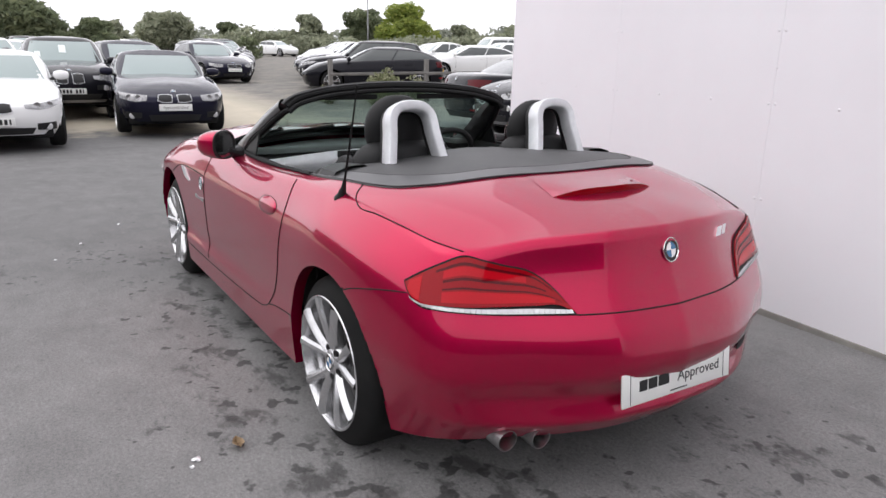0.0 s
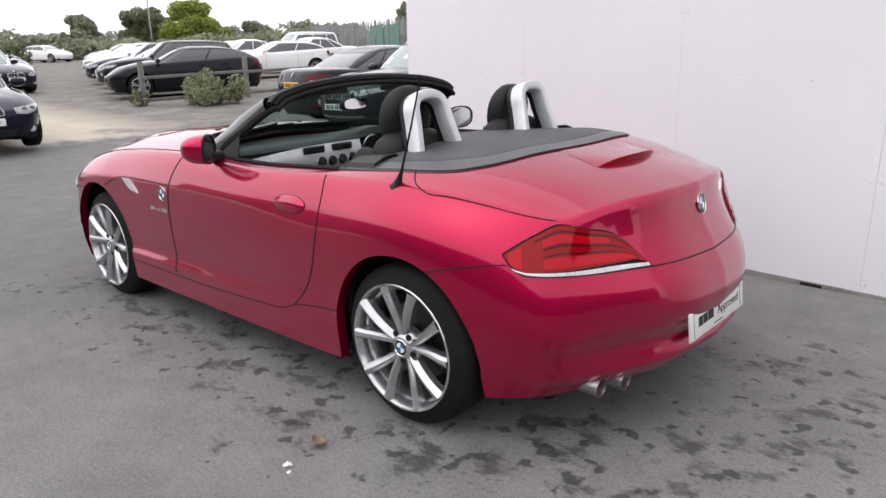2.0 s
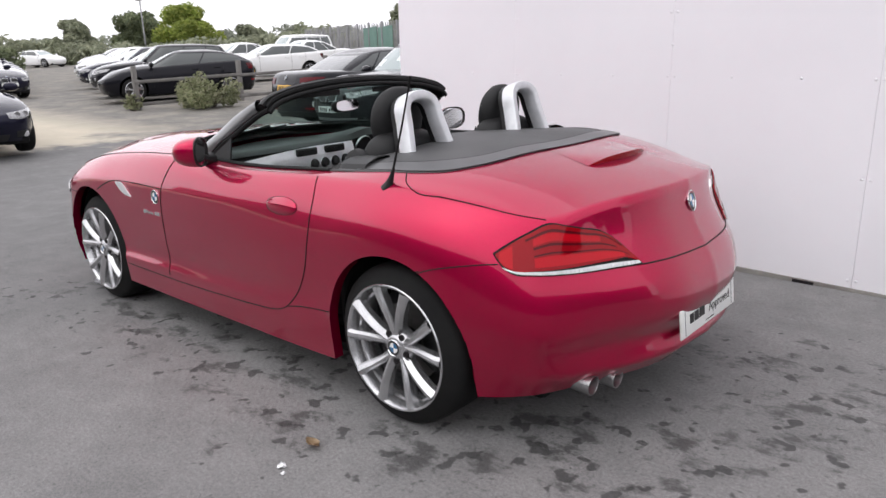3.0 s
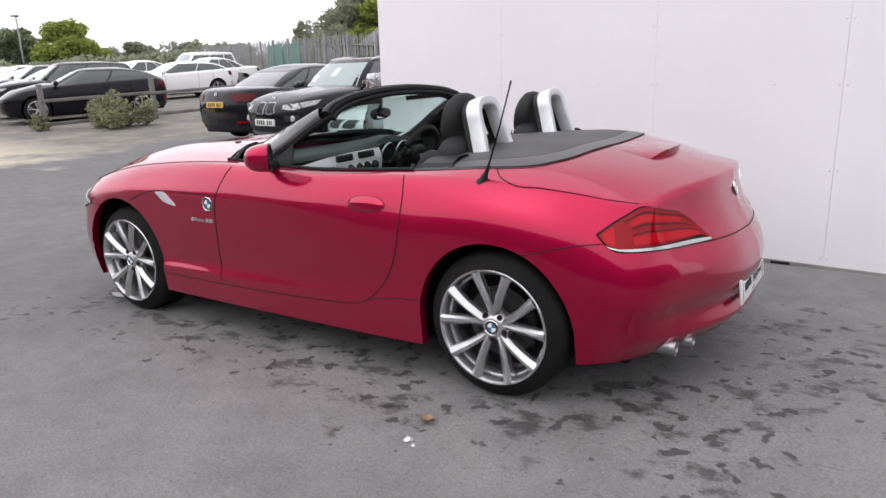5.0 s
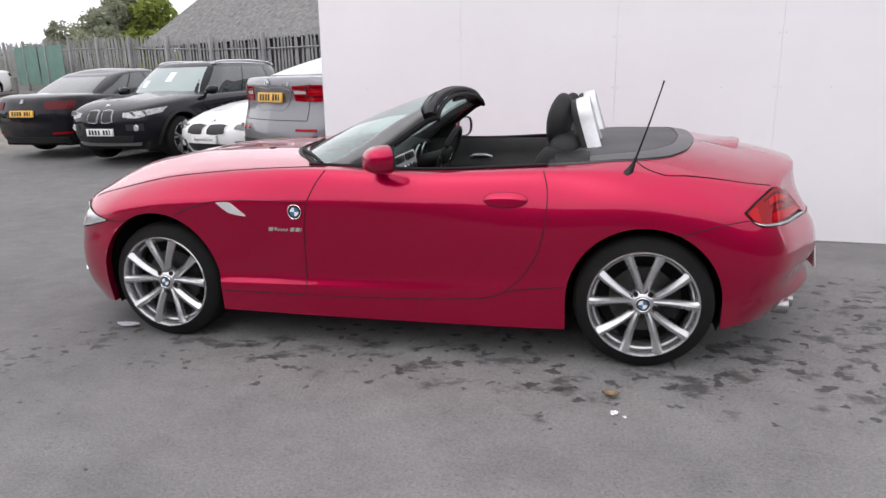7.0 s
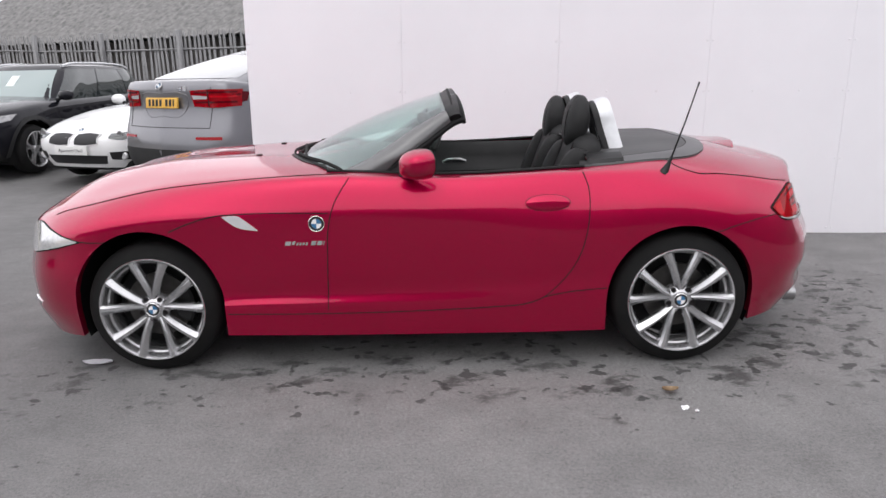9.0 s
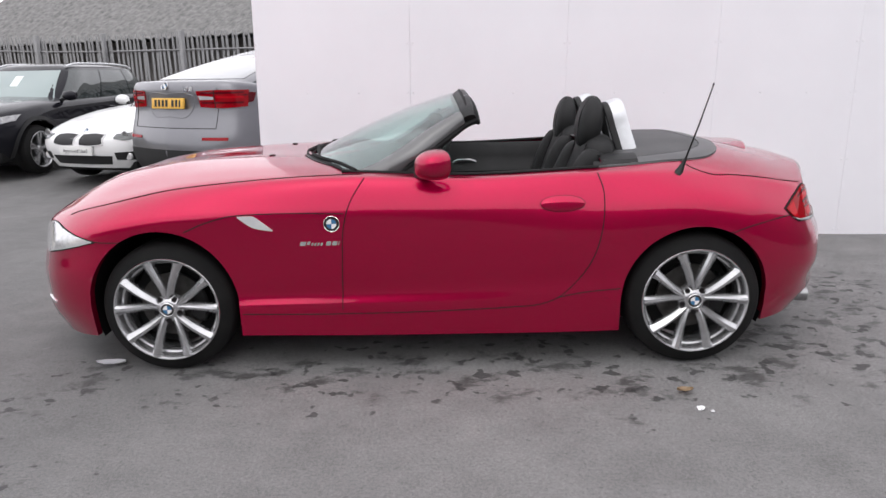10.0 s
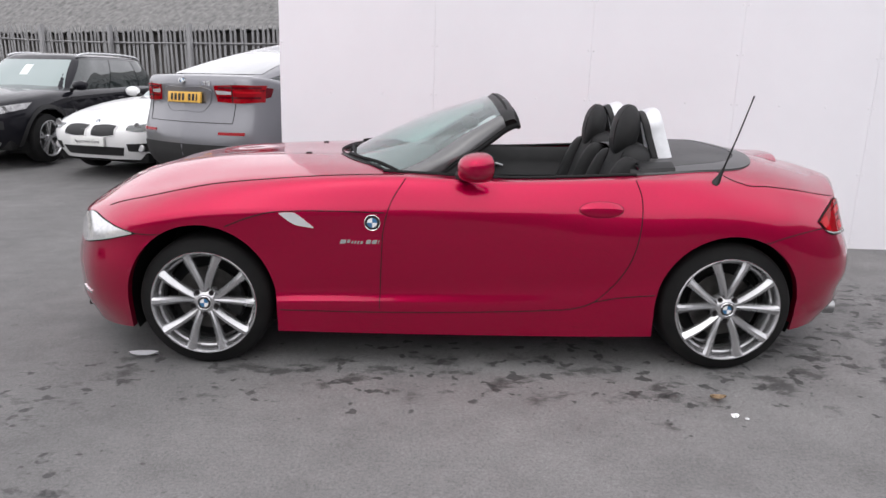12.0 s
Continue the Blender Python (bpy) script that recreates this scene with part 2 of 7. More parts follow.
def make_asphalt(m):
    geo = node(m, "ShaderNodeNewGeometry")
    big = noise_tex(m, 0.5, 7, 0.66)
    mid = noise_tex(m, 2.6, 7, 0.72)
    fine = noise_tex(m, 75, 5, 0.75)
    grit = noise_tex(m, 300, 2, 0.8)
    spots = noise_tex(m, 5.2, 6, 0.68, stretch=(1, 1.4, 1))
    drops = noise_tex(m, 11, 2, 0.5)
    base = ramp(m, big, [(0.28, (0.150, 0.148, 0.147)), (0.50, (0.182, 0.179, 0.178)), (0.72, (0.208, 0.204, 0.202))])
    c = mix(m, 0.45, base, ramp(m, mid, [(0.30, (0.26, 0.26, 0.26)), (0.52, (0.5, 0.5, 0.5)), (0.72, (0.66, 0.66, 0.65))]), "OVERLAY")
    c = mix(m, 0.6, c, ramp(m, fine, [(0.33, (0.25, 0.25, 0.25)), (0.62, (0.66, 0.66, 0.66))]), "OVERLAY")
    c = mix(m, 0.5, c, ramp(m, grit, [(0.35, (0.28, 0.28, 0.28)), (0.65, (0.70, 0.70, 0.70))]), "OVERLAY")
    # a darker, older lane of asphalt beyond the nose of the car, and pits filled with dirt
    lane = node(m, "ShaderNodeSeparateXYZ")
    wire(m, geo.outputs["Position"], lane.inputs[0])
    edge = node(m, "ShaderNodeMath")
    edge.operation = "MULTIPLY_ADD"
    wire(m, noise_tex(m, 1.1, 5, 0.65), edge.inputs[0])
    edge.inputs[1].default_value = 1.6
    wire(m, lane.outputs["X"], edge.inputs[2])
    old = node(m, "ShaderNodeMapRange")
    old.inputs["From Min"].default_value, old.inputs["From Max"].default_value = 0.1, -0.9
    old.inputs["To Min"].default_value, old.inputs["To Max"].default_value = 0.0, 0.32
    wire(m, edge.outputs[0], old.inputs["Value"])
    c = mix(m, old.outputs[0], c, (0.060, 0.059, 0.060))
    pits = noise_tex(m, 38, 3, 0.55)
    c = mix(m, ramp(m, pits, [(0.64, (0, 0, 0)), (0.72, (0.55, 0.55, 0.55))]), c, (0.05, 0.049, 0.048))
    # damp, oily stains where cars stand; the sill row also deepens the contact shadow
    near = None
    for x, y, r in STAINS_AND_SHADE:
        d = node(m, "ShaderNodeVectorMath")
        d.operation = "DISTANCE"
        wire(m, geo.outputs["Position"], d.inputs[0])
        d.inputs[1].default_value = (x, y, 0)
        f = node(m, "ShaderNodeMapRange")
        f.inputs["From Min"].default_value, f.inputs["From Max"].default_value = r * 1.25, r * .1
        f.inputs["To Min"].default_value, f.inputs["To Max"].default_value = 0.0, 0.165
        wire(m, d.outputs["Value"], f.inputs["Value"])
        if near is None:
            near = f.outputs[0]
        else:
            k = node(m, "ShaderNodeMath")
            k.operation = "MAXIMUM"
            wire(m, near, k.inputs[0])
            wire(m, f.outputs[0], k.inputs[1])
            near = k.outputs[0]
    def plus(a, b):
        k = node(m, "ShaderNodeMath")
        k.operation = "ADD"
        wire(m, a, k.inputs[0])
        wire(m, b, k.inputs[1])
        return k.outputs[0]
    dark = ramp(m, plus(spots, near), [(0.655, (0, 0, 0)), (0.76, (1, 1, 1))])
    c = mix(m, dark, c, mix(m, 0.72, c, (0.022, 0.021, 0.021)))
    dark2 = ramp(m, plus(drops, near), [(0.735, (0, 0, 0)), (0.78, (1, 1, 1))])
    c = mix(m, dark2, c, mix(m, 0.75, c, (0.02, 0.02, 0.02)))
    pale = ramp(m, noise_tex(m, 5.5, 5, 0.7), [(0.66, (0, 0, 0)), (0.76, (0.5, 0.5, 0.5))])
    c = mix(m, pale, c, (0.33, 0.33, 0.335))
    # loose tan gravel beyond the asphalt
    sep = node(m, "ShaderNodeSeparateXYZ")
    wire(m, geo.outputs["Position"], sep.inputs[0])
    k = node(m, "ShaderNodeMath")
    k.operation = "MULTIPLY_ADD"
    wire(m, sep.outputs["X"], k.inputs[0])
    k.inputs[1].default_value = -0.12
    wire(m, noise_tex(m, 0.6, 5, 0.6), k.inputs[2])
    mr = node(m, "ShaderNodeMapRange")
    mr.inputs["From Min"].default_value, mr.inputs["From Max"].default_value = 1.66, 1.82
    wire(m, k.outputs[0], mr.inputs["Value"])
    tan = ramp(m, noise_tex(m, 1.3, 6, 0.7), [(0.35, (0.13, 0.124, 0.114)), (0.5, (0.175, 0.164, 0.147)), (0.62, (0.235, 0.214, 0.182)), (0.75, (0.18, 0.170, 0.156))])
    tan = mix(m, 0.6, tan, ramp(m, fine, [(0.35, (0.25, 0.25, 0.25)), (0.62, (0.66, 0.66, 0.66))]), "OVERLAY")
    # a paler, sandier patch in the middle of the gravel
    f = node(m, "ShaderNodeMapRange")
    f.inputs["From Min"].default_value, f.inputs["From Max"].default_value = 5.2, 3.4
    f.inputs["To Min"].default_value, f.inputs["To Max"].default_value = 0.0, 1.0
    wire(m, sep.outputs["Y"], f.inputs["Value"])
    tan = mix(m, f.outputs[0], tan, mix(m, 0.56, tan, (0.70, 0.62, 0.48)))
    c = mix(m, mr.outputs[0], c, tan)
    wire(m, c, bsdf(m).inputs["Base Color"])
    wire(m, ramp(m, plus(spots, near), [(0.45, (0.88,) * 3), (0.76, (0.62,) * 3)]), bsdf(m).inputs["Roughness"])
    rough_bump = mix(m, 0.5, fine, pits)
    bump(m, rough_bump, 0.7, 0.008)


make_asphalt(ASPHALT)


def ground_sheet():
    bm = bmesh.new()
    def axis(lo, hi, near_lo, near_hi, step):
        a = list(np.arange(near_lo, near_hi + 1e-6, step))
        v, s = near_hi, step
        while v < hi:
            s *= 1.35
            v += s
            a.append(v)
        v, s = near_lo, step
        while v > lo:
            s *= 1.35
            v -= s
            a.insert(0, v)
        return a
    xs, ys = axis(-900, 400, -30, 6, 1.0), axis(-500, 700, -6, 26, 1.0)
    grid_faces(bm, [[(x, y, ground_z(x, y)) for x in xs] for y in ys])
    ob = part("ground", bm, ASPHALT, None)
    return tagged(ob, "grey worn asphalt yard with dark damp stains", "ground", kind="structure")


ground_sheet()

WALL_WHITE = varied("white_wall_panel", (0.82, 0.808, 0.845), (0.87, 0.858, 0.895), 0.8, 0.5, bump_scale=14, bump_strength=0.03, bump_dist=0.003)
GALV = varied("galvanised_rivet", (0.78, 0.77, 0.80), (0.84, 0.83, 0.86), 30, 0.4, 0.0)
CONCRETE = varied("stained_concrete", (0.16, 0.15, 0.14), (0.26, 0.25, 0.23), 5, 0.9, bump_scale=40, bump_strength=0.4)
WALL = Matrix.Translation((0, 1.9157, 0)) @ Matrix.Rotation(-math.atan(.055), 4, "Z") @ Matrix.Rotation(radians(.9), 4, "Y")
wall_end = thing("wall_end", "tall white panelled wall with riveted joints", "wall", kind="structure")
wall_end.matrix_world = WALL
EDGES = [-1.485, -.205, 1.060, 2.245, 3.335, 4.5, 5.7, 6.9]
for x0, x1 in zip(EDGES, EDGES[1:]):
    part("panel", new_box((x0 + .0006, 0, .045), (x1 - .0006, .03, 4.6), bevel=.0012), WALL_WHITE, wall_end, smooth=False)
part("wall_core", new_box((-1.47, .0315, .0), (7, 2.2, 4.58)), WALL_WHITE, wall_end, smooth=False)
part("plinth", new_box((-1.48, -.012, -.2), (7, .03, .055), bevel=.006), CONCRETE, wall_end, "stained concrete plinth")
_rivet = lathe(bmesh.new(), [(0, -.004), (.006, -.0032), (.009, 0), (.009, .002)], "y", 8)
_me = bpy.data.meshes.new("rivet")
_rivet.to_mesh(_me)
_rivet.free()
_me.materials.append(GALV)
for p in _me.polygons:
    p.use_smooth = True


def rivet(x, z):
    o = new("rivet", _me)
    o.parent = wall_end
    o.location = (x, 0, z)


for x in EDGES[:6]:
    for z in (.10, .68, 1.215, 1.605, 1.985, 2.45, 2.95):
        for dx in ((.022,) if x < -1 else (-.022, .022)):
            rivet(x + dx, z)
for x0, x1 in zip(EDGES[:5], EDGES[1:]):
    for k in (1, 2):
        for z in (1.215, 2.45):
            rivet(x0 + (x1 - x0) * k / 3, z)
rivet(1.060, 1.41)
rivet(1.063, 2.2)

MOSS = varied("dry_moss", (0.13, 0.14, 0.05), (0.28, 0.24, 0.14), 20, 0.95, bump_scale=50, bump_strength=0.6)


def base_debris():
    """Moss and grit along the foot of the wall, with one dark gap under it."""
    rng = random.Random(9)
    part("foot_gap", new_box((1.93, -.016, .004), (2.05, -.006, .05)), GAP, wall_end, smooth=False)
    for k in range(46):
        x = rng.choice((rng.gauss(1.95, .16), rng.uniform(1.2, 4.6), rng.gauss(3.35, .15)))
        r = rng.uniform(.006, .022)
        bm = bmesh.new()
        bmesh.ops.create_icosphere(bm, subdivisions=1, radius=r, matrix=Matrix.Translation((x, -.02 - rng.uniform(0, .05), .0)) @ Matrix.Diagonal((1.6, 1, .6, 1)))
        for v in bm.verts:
            v.co += Vector((rng.uniform(-1, 1), rng.uniform(-1, 1), rng.uniform(-1, 1))) * r * .25
        part("moss_lump", bm, MOSS if k % 3 else CONCRETE, wall_end)


base_debris()


def litter(name, label, x, y, build, mt):
    bm = build(random.Random(int(abs(x * 1000))))
    ob = part(name, bm, mt, None)
    ob.matrix_world = Matrix.Translation((x, y, 0.002))
    return tagged(ob, label, name.replace("_", " "))


def leaf_shape(rng, a=.036, b=.022):
    bm = bmesh.new()
    rows = [[(a * t, b * w * math.sin(math.pi * (t + 1) / 2) ** .7, .006 + .012 * abs(w) + .008 * t * t + rng.uniform(0, .002)) for w in np.linspace(-1, 1, 7)] for t in np.linspace(-1, 1, 9)]
    grid_faces(bm, rows)
    r = bmesh.ops.solidify(bm, geom=bm.faces[:], thickness=.0012)
    return bm


def crumple(rng, r=.018):
    bm = bmesh.new()
    bmesh.ops.create_icosphere(bm, subdivisions=2, radius=r)
    for v in bm.verts:
        v.co *= rng.uniform(.55, 1.2)
        v.co.z = max(0, v.co.z * .5 + r * .25)
    return bm


DRY_LEAF = varied("dry_leaf", (0.32, 0.22, 0.12), (0.55, 0.42, 0.28), 40, 0.8)
FOIL = varied("crumpled_clear_film", (0.7, 0.7, 0.71), (0.85, 0.85, 0.86), 60, 0.2, 0.3)
litter("dry_leaf", "dry tan leaf lying on the asphalt", 1.118, -1.19, leaf_shape, DRY_LEAF)
litter("film_scrap", "crumpled clear scrap lying on the asphalt", 1.135, -1.345, crumple, FOIL)
litter("film_scrap", "crumpled clear scrap lying on the asphalt", 1.175, -1.37, lambda r: crumple(r, .010), FOIL)
for k, (x, y, r) in enumerate(((-1.95, -1.55, .012), (-1.7, -1.9, .009), (-2.35, -1.35, .012), (-1.35, -2.05, .010), (-2.9, -1.0, .016), (-2.2, -2.3, .010), (-.7, -2.4, .007), (2.6, -1.5, .008), (.5, -2.2, .007))):
    litter("pale_chip", "small pale chip on the asphalt", x, y, lambda q, r=r: crumple(q, r), FOIL)
litter("torn_scrap", "grey torn scrap lying beside a tyre", -1.60, -.76, lambda q: leaf_shape(q, .075, .035), GALV)

# ---- the red roadster ----
from mathutils.bvhtree import BVHTree

# Design lines of one half, from the middle of the nose round the flank to the middle of the tail.
SILL = [(-1.98, 0, .165), (-1.96, -.30, .16), (-1.895, -.56, .155), (-1.74, -.73, .165), (-1.60, -.83, .185), (-1.25, -.865, .19), (-.90, -.872, .188), (-.40, -.868, .178),
        (.20, -.868, .174), (.80, -.874, .178), (1.25, -.875, .195), (1.58, -.81, .195), (1.73, -.73, .208), (1.905, -.51, .235), (2.022, -.27, .252), (2.052, 0, .256)]
CHIN = [(-2.08, 0, .27), (-2.06, -.30, .27), (-1.95, -.58, .28), (-1.79, -.76, .29), (-1.60, -.855, .30), (-1.25, -.885, .30), (-.90, -.884, .335), (-.40, -.883, .340),
        (.20, -.881, .347), (.80, -.887, .385), (1.25, -.895, .40), (1.56, -.842, .33), (1.785, -.745, .306), (1.970, -.515, .306), (2.074, -.27, .312), (2.106, 0, .314)]
TUCK = [(-2.10, 0, .34), (-2.065, -.30, .34), (-1.945, -.59, .35), (-1.80, -.77, .36), (-1.60, -.862, .38), (-1.25, -.887, .38), (-.90, -.873, .370), (-.40, -.872, .377),
        (.20, -.874, .388), (.80, -.886, .425), (1.25, -.893, .46), (1.56, -.856, .42), (1.805, -.760, .39), (1.958, -.515, .388), (2.054, -.27, .386), (2.084, 0, .386)]
BULGE = [(-2.115, 0, .44), (-2.075, -.30, .44), (-1.942, -.60, .45), (-1.80, -.775, .46), (-1.60, -.865, .48), (-1.25, -.886, .50), (-.90, -.876, .46), (-.40, -.879, .48),
         (.20, -.883, .50), (.80, -.892, .53), (1.25, -.891, .56), (1.57, -.866, .54), (1.828, -.772, .475), (1.982, -.53, .470), (2.094, -.27, .466), (2.126, 0, .466)]
SHELF = [(-2.108, 0, .53), (-2.06, -.30, .53), (-1.925, -.60, .54), (-1.785, -.77, .56), (-1.59, -.858, .59), (-1.25, -.886, .64), (-.90, -.884, .63), (-.40, -.888, .65),
         (.20, -.892, .67), (.80, -.895, .67), (1.25, -.895, .69), (1.57, -.857, .640), (1.820, -.764, .585), (1.972, -.53, .582), (2.080, -.27, .580), (2.112, 0, .580)]
CHARACTER = [(-2.10, 0, .60), (-2.045, -.30, .60), (-1.905, -.60, .61), (-1.77, -.765, .645), (-1.58, -.85, .70), (-1.25, -.885, .755), (-.90, -.887, .772), (-.40, -.887, .775),
             (.20, -.883, .785), (.80, -.872, .795), (1.25, -.872, .800), (1.57, -.832, .745), (1.792, -.748, .682), (1.945, -.50, .662), (2.040, -.26, .662), (2.070, 0, .662)]
SHOULDER = [(-2.07, 0, .665), (-2.02, -.30, .675), (-1.86, -.60, .72), (-1.70, -.725, .755), (-1.52, -.775, .80), (-1.25, -.79, .86), (-.90, -.805, .90), (-.40, -.822, .928),
            (.20, -.818, .912), (.80, -.80, .926), (1.22, -.785, .917), (1.55, -.742, .882), (1.792, -.662, .838), (1.872, -.50, .870), (1.962, -.25, .892), (1.992, 0, .896)]
INNER = [(-2.0, 0, .735), (-1.94, -.26, .745), (-1.78, -.50, .795), (-1.62, -.60, .832), (-1.45, -.64, .866), (-1.20, -.66, .910), (-.88, -.68, .938), (-.40, -.745, .945),
         (.20, -.755, .922), (.80, -.745, .942), (1.20, -.70, .962), (1.50, -.60, .950), (1.70, -.49, .922), (1.80, -.35, .918), (1.88, -.18, .921), (1.905, 0, .923)]
CROWN = [(-1.9, 0, .800), (-1.83, -.17, .815), (-1.65, -.32, .886), (-1.50, -.38, .917), (-1.34, -.40, .943), (-1.12, -.41, .960), (-.85, -.42, .972), (-.50, -.42, .972),
         (.20, -.42, .970), (.80, -.42, .990), (1.15, -.40, 1.006), (1.42, -.35, 1.006), (1.57, -.29, .984), (1.67, -.2, .966), (1.74, -.1, .957), (1.76, 0, .954)]
SPINE = [(-1.78, 0, .856), (-1.70, 0, .878), (-1.52, 0, .924), (-1.38, 0, .943), (-1.25, 0, .953), (-1.05, 0, .968), (-.82, 0, .975), (-.55, 0, .976),
         (.2, 0, .98), (.80, 0, 1.012), (1.10, 0, 1.024), (1.35, 0, 1.018), (1.5, 0, 1.000), (1.57, 0, .989), (1.61, 0, .982), (1.63, 0, .979)]
DESIGN = [SILL, CHIN, TUCK, BULGE, SHELF, CHARACTER, SHOULDER, INNER, CROWN, SPINE]
CREASE = {1: [.3, .3, .3, .3, .5, .8, .95, .95, .8, .3, .3, .4, .5, .6, .6, .6],
          2: [0, 0, 0, 0, 0, 0, .1, .1, .1, 0, 0, 0, 0, .3, .5, .5],
          5: [.5, .5, .4, .2, .2, .5, .85, .8, .35, .05, .0, .1, .6, .9, .95, .95],
          6: [.3, .3, .2, 0, 0, 0, .1, .4, .5, .4, .6, .85, .9, .95, .95, .95]}
NU, NV = 14, 6


def half_shell():
    us = np.linspace(0, 15, 15 * NU + 1)
    G = np.array([grid_curve(np.array(L, float), us) for L in DESIGN])
    d = np.linalg.norm(np.diff(G, axis=0), axis=-1, keepdims=True) + 1e-6
    s = np.diff(G, axis=0) / d
    m = np.zeros_like(G)
    m[1:-1] = (s[:-1] * d[1:] + s[1:] * d[:-1]) / (d[:-1] + d[1:])
    m[0], m[-1] = s[0], s[-1]
    mi, mo = m.copy(), m.copy()
    for j, w in CREASE.items():
        w = np.interp(us, range(16), w)[:, None]
        mi[j], mo[j] = m[j] * (1 - w) + s[j - 1] * w, m[j] * (1 - w) + s[j] * w
    rows = []
    for k in range(9):
        for t in np.linspace(0, 1, NV, endpoint=False):
            rows.append((2 * t**3 - 3 * t**2 + 1) * G[k] + (t**3 - 2 * t**2 + t) * d[k] * mo[k]
                        + (-2 * t**3 + 3 * t**2) * G[k + 1] + (t**3 - t**2) * d[k] * mi[k + 1])
    rows.append(G[9])
    P = np.array(rows)
    # the boot lid is hollow between its lip and its foot
    hollow = .020 * np.clip((us - 12.3) / .9, 0, 1)
    for n in range(NV):
        P[5 * NV + n, :, 0] -= hollow * math.sin(math.pi * n / NV) ** 1.2
    P[:, 0, 1] = P[:, -1, 1] = 0
    P[-1, :, 1] = 0
    return P


ARCHES = [(-1.252, .325, .355, .380), (1.245, .325, .350, .357)]
FAR = 1.045


def door_front(z):
    return float(np.interp(z, [.29, .71, .82, .94], [-.411, -.386, -.356, -.291]))


def door_rear(z):
    return float(np.interp(z, [.30, .324, .36, .404, .552, .764, .95], [.40, .533, .60, .664, .765, .805, .79]))


def panel_of(i, j, c):
    """Which panel of the body a patch of the skin belongs to."""
    x, y, z = c
    v = i / NV
    if v < 6:
        if x < -1.62 or (x < -1.2 and v < 1.2):
            return "front_bumper"
        if x > 1.36 and v < 5 and (x > 1.5 or z < .66):
            return "rear_bumper"
        if v > 5 and j / NU > 12.0:
            return "boot_lid"
        if v < 1 and -1.0 < x < 1.0:
            return "sill_panel"
        if x < door_front(z):
            return "front_wing"
        if x < door_rear(z) and v >= 1:
            return "door_skin"
        if v < 1:
            return "sill_panel"
        return "rear_wing"
    if x < -.28 and v >= 6.0:
        return "bonnet"
    if x > 1.3:
        return "boot_lid"
    if x < door_rear(.93):
        return "door_skin" if v < 7 else "cut"
    return "rear_wing"


def cockpit(c):
    x, y = c[0], abs(c[1])
    return -.37 - .27 * (1 - min(1, y / .74) ** 2) < x < .82


def build_shell():
    P = half_shell()
    nv, nu, _ = P.shape
    inside = np.zeros((nv, nu), bool)
    for cx, cz, a, b in ARCHES:
        q = ((P[..., 0] - cx) / a) ** 2 + (np.maximum(P[..., 2] - cz, 0) / b) ** 2
        hit = (q < 1) & (P[..., 1] < -.45)
        hit[6 * NV:] = False
        inside |= hit
    keep, Q = [], P.copy()
    for i in range(nv - 1):
        for j in range(nu - 1):
            corners = [(i, j), (i, j + 1), (i + 1, j + 1), (i + 1, j)]
            c = np.mean([P[a] for a in corners], axis=0)
            if all(inside[a] for a in corners):
                continue
            if i >= 7 * NV and cockpit(c):
                continue
            for a in corners:
                if inside[a]:
                    for cx, cz, ra, rb in ARCHES:
                        dx, dz = (P[a][0] - cx) / ra, max(0.0, P[a][2] - cz) / rb
                        r = math.hypot(dx, dz)
                        if r < 1:
                            Q[a] = (cx + dx / r * ra, P[a][1], cz + dz / r * rb if dz > 0 else P[a][2])
            keep.append((corners, panel_of(i, j, c)))
    # smooth normals of the whole skin before the arches are cut
    du, dv = np.gradient(P, axis=1), np.gradient(P, axis=0)
    N = np.cross(du, dv)
    N /= np.linalg.norm(N, axis=-1, keepdims=True) + 1e-12
    if N[3 * NV, 7 * NU, 1] > 0:
        N = -N
    def folded(cs):
        a, b, c_, d = [Q[k] for k in cs]
        n = np.cross(c_ - a, d - b)
        area = np.linalg.norm(n)
        return any(inside[k] for k in cs) and (area < 2e-6 or n @ N[cs[0]] / area < .35 and -(n @ N[cs[0]]) / area < .35)
    keep = [(cs, nm) for cs, nm in keep if not folded(cs)]
    return Q, keep, N


roadster = thing("roadster_car", "crimson metallic two-seat roadster with its roof folded down", "car")
SKIN, FACES, NORMALS = build_shell()
_nv, _nu, _ = SKIN.shape


def assemble_shell():
    verts, index, faces, panels = [], {}, [], []

    def vid(a, side):
        p = SKIN[a]
        mid = abs(p[1]) < 1e-6
        key = (a, 0 if mid else side)
        if key not in index:
            index[key] = len(verts)
            verts.append((p[0], 0.0 if mid else p[1] * (1 if side > 0 else -FAR), p[2]))
        return index[key]

    for corners, panel in FACES:
        for side in (1, -1):
            ids = [vid(a, side) for a in corners]
            if side == -1:
                ids.reverse()
            ids = [k for n, k in enumerate(ids) if k not in ids[:n]]
            if len(ids) > 2:
                faces.append(ids)
                panels.append(panel + ("" if panel in ("front_bumper", "rear_bumper", "bonnet", "boot_lid") else ".near" if side == 1 else ".far"))
    return verts, faces, panels


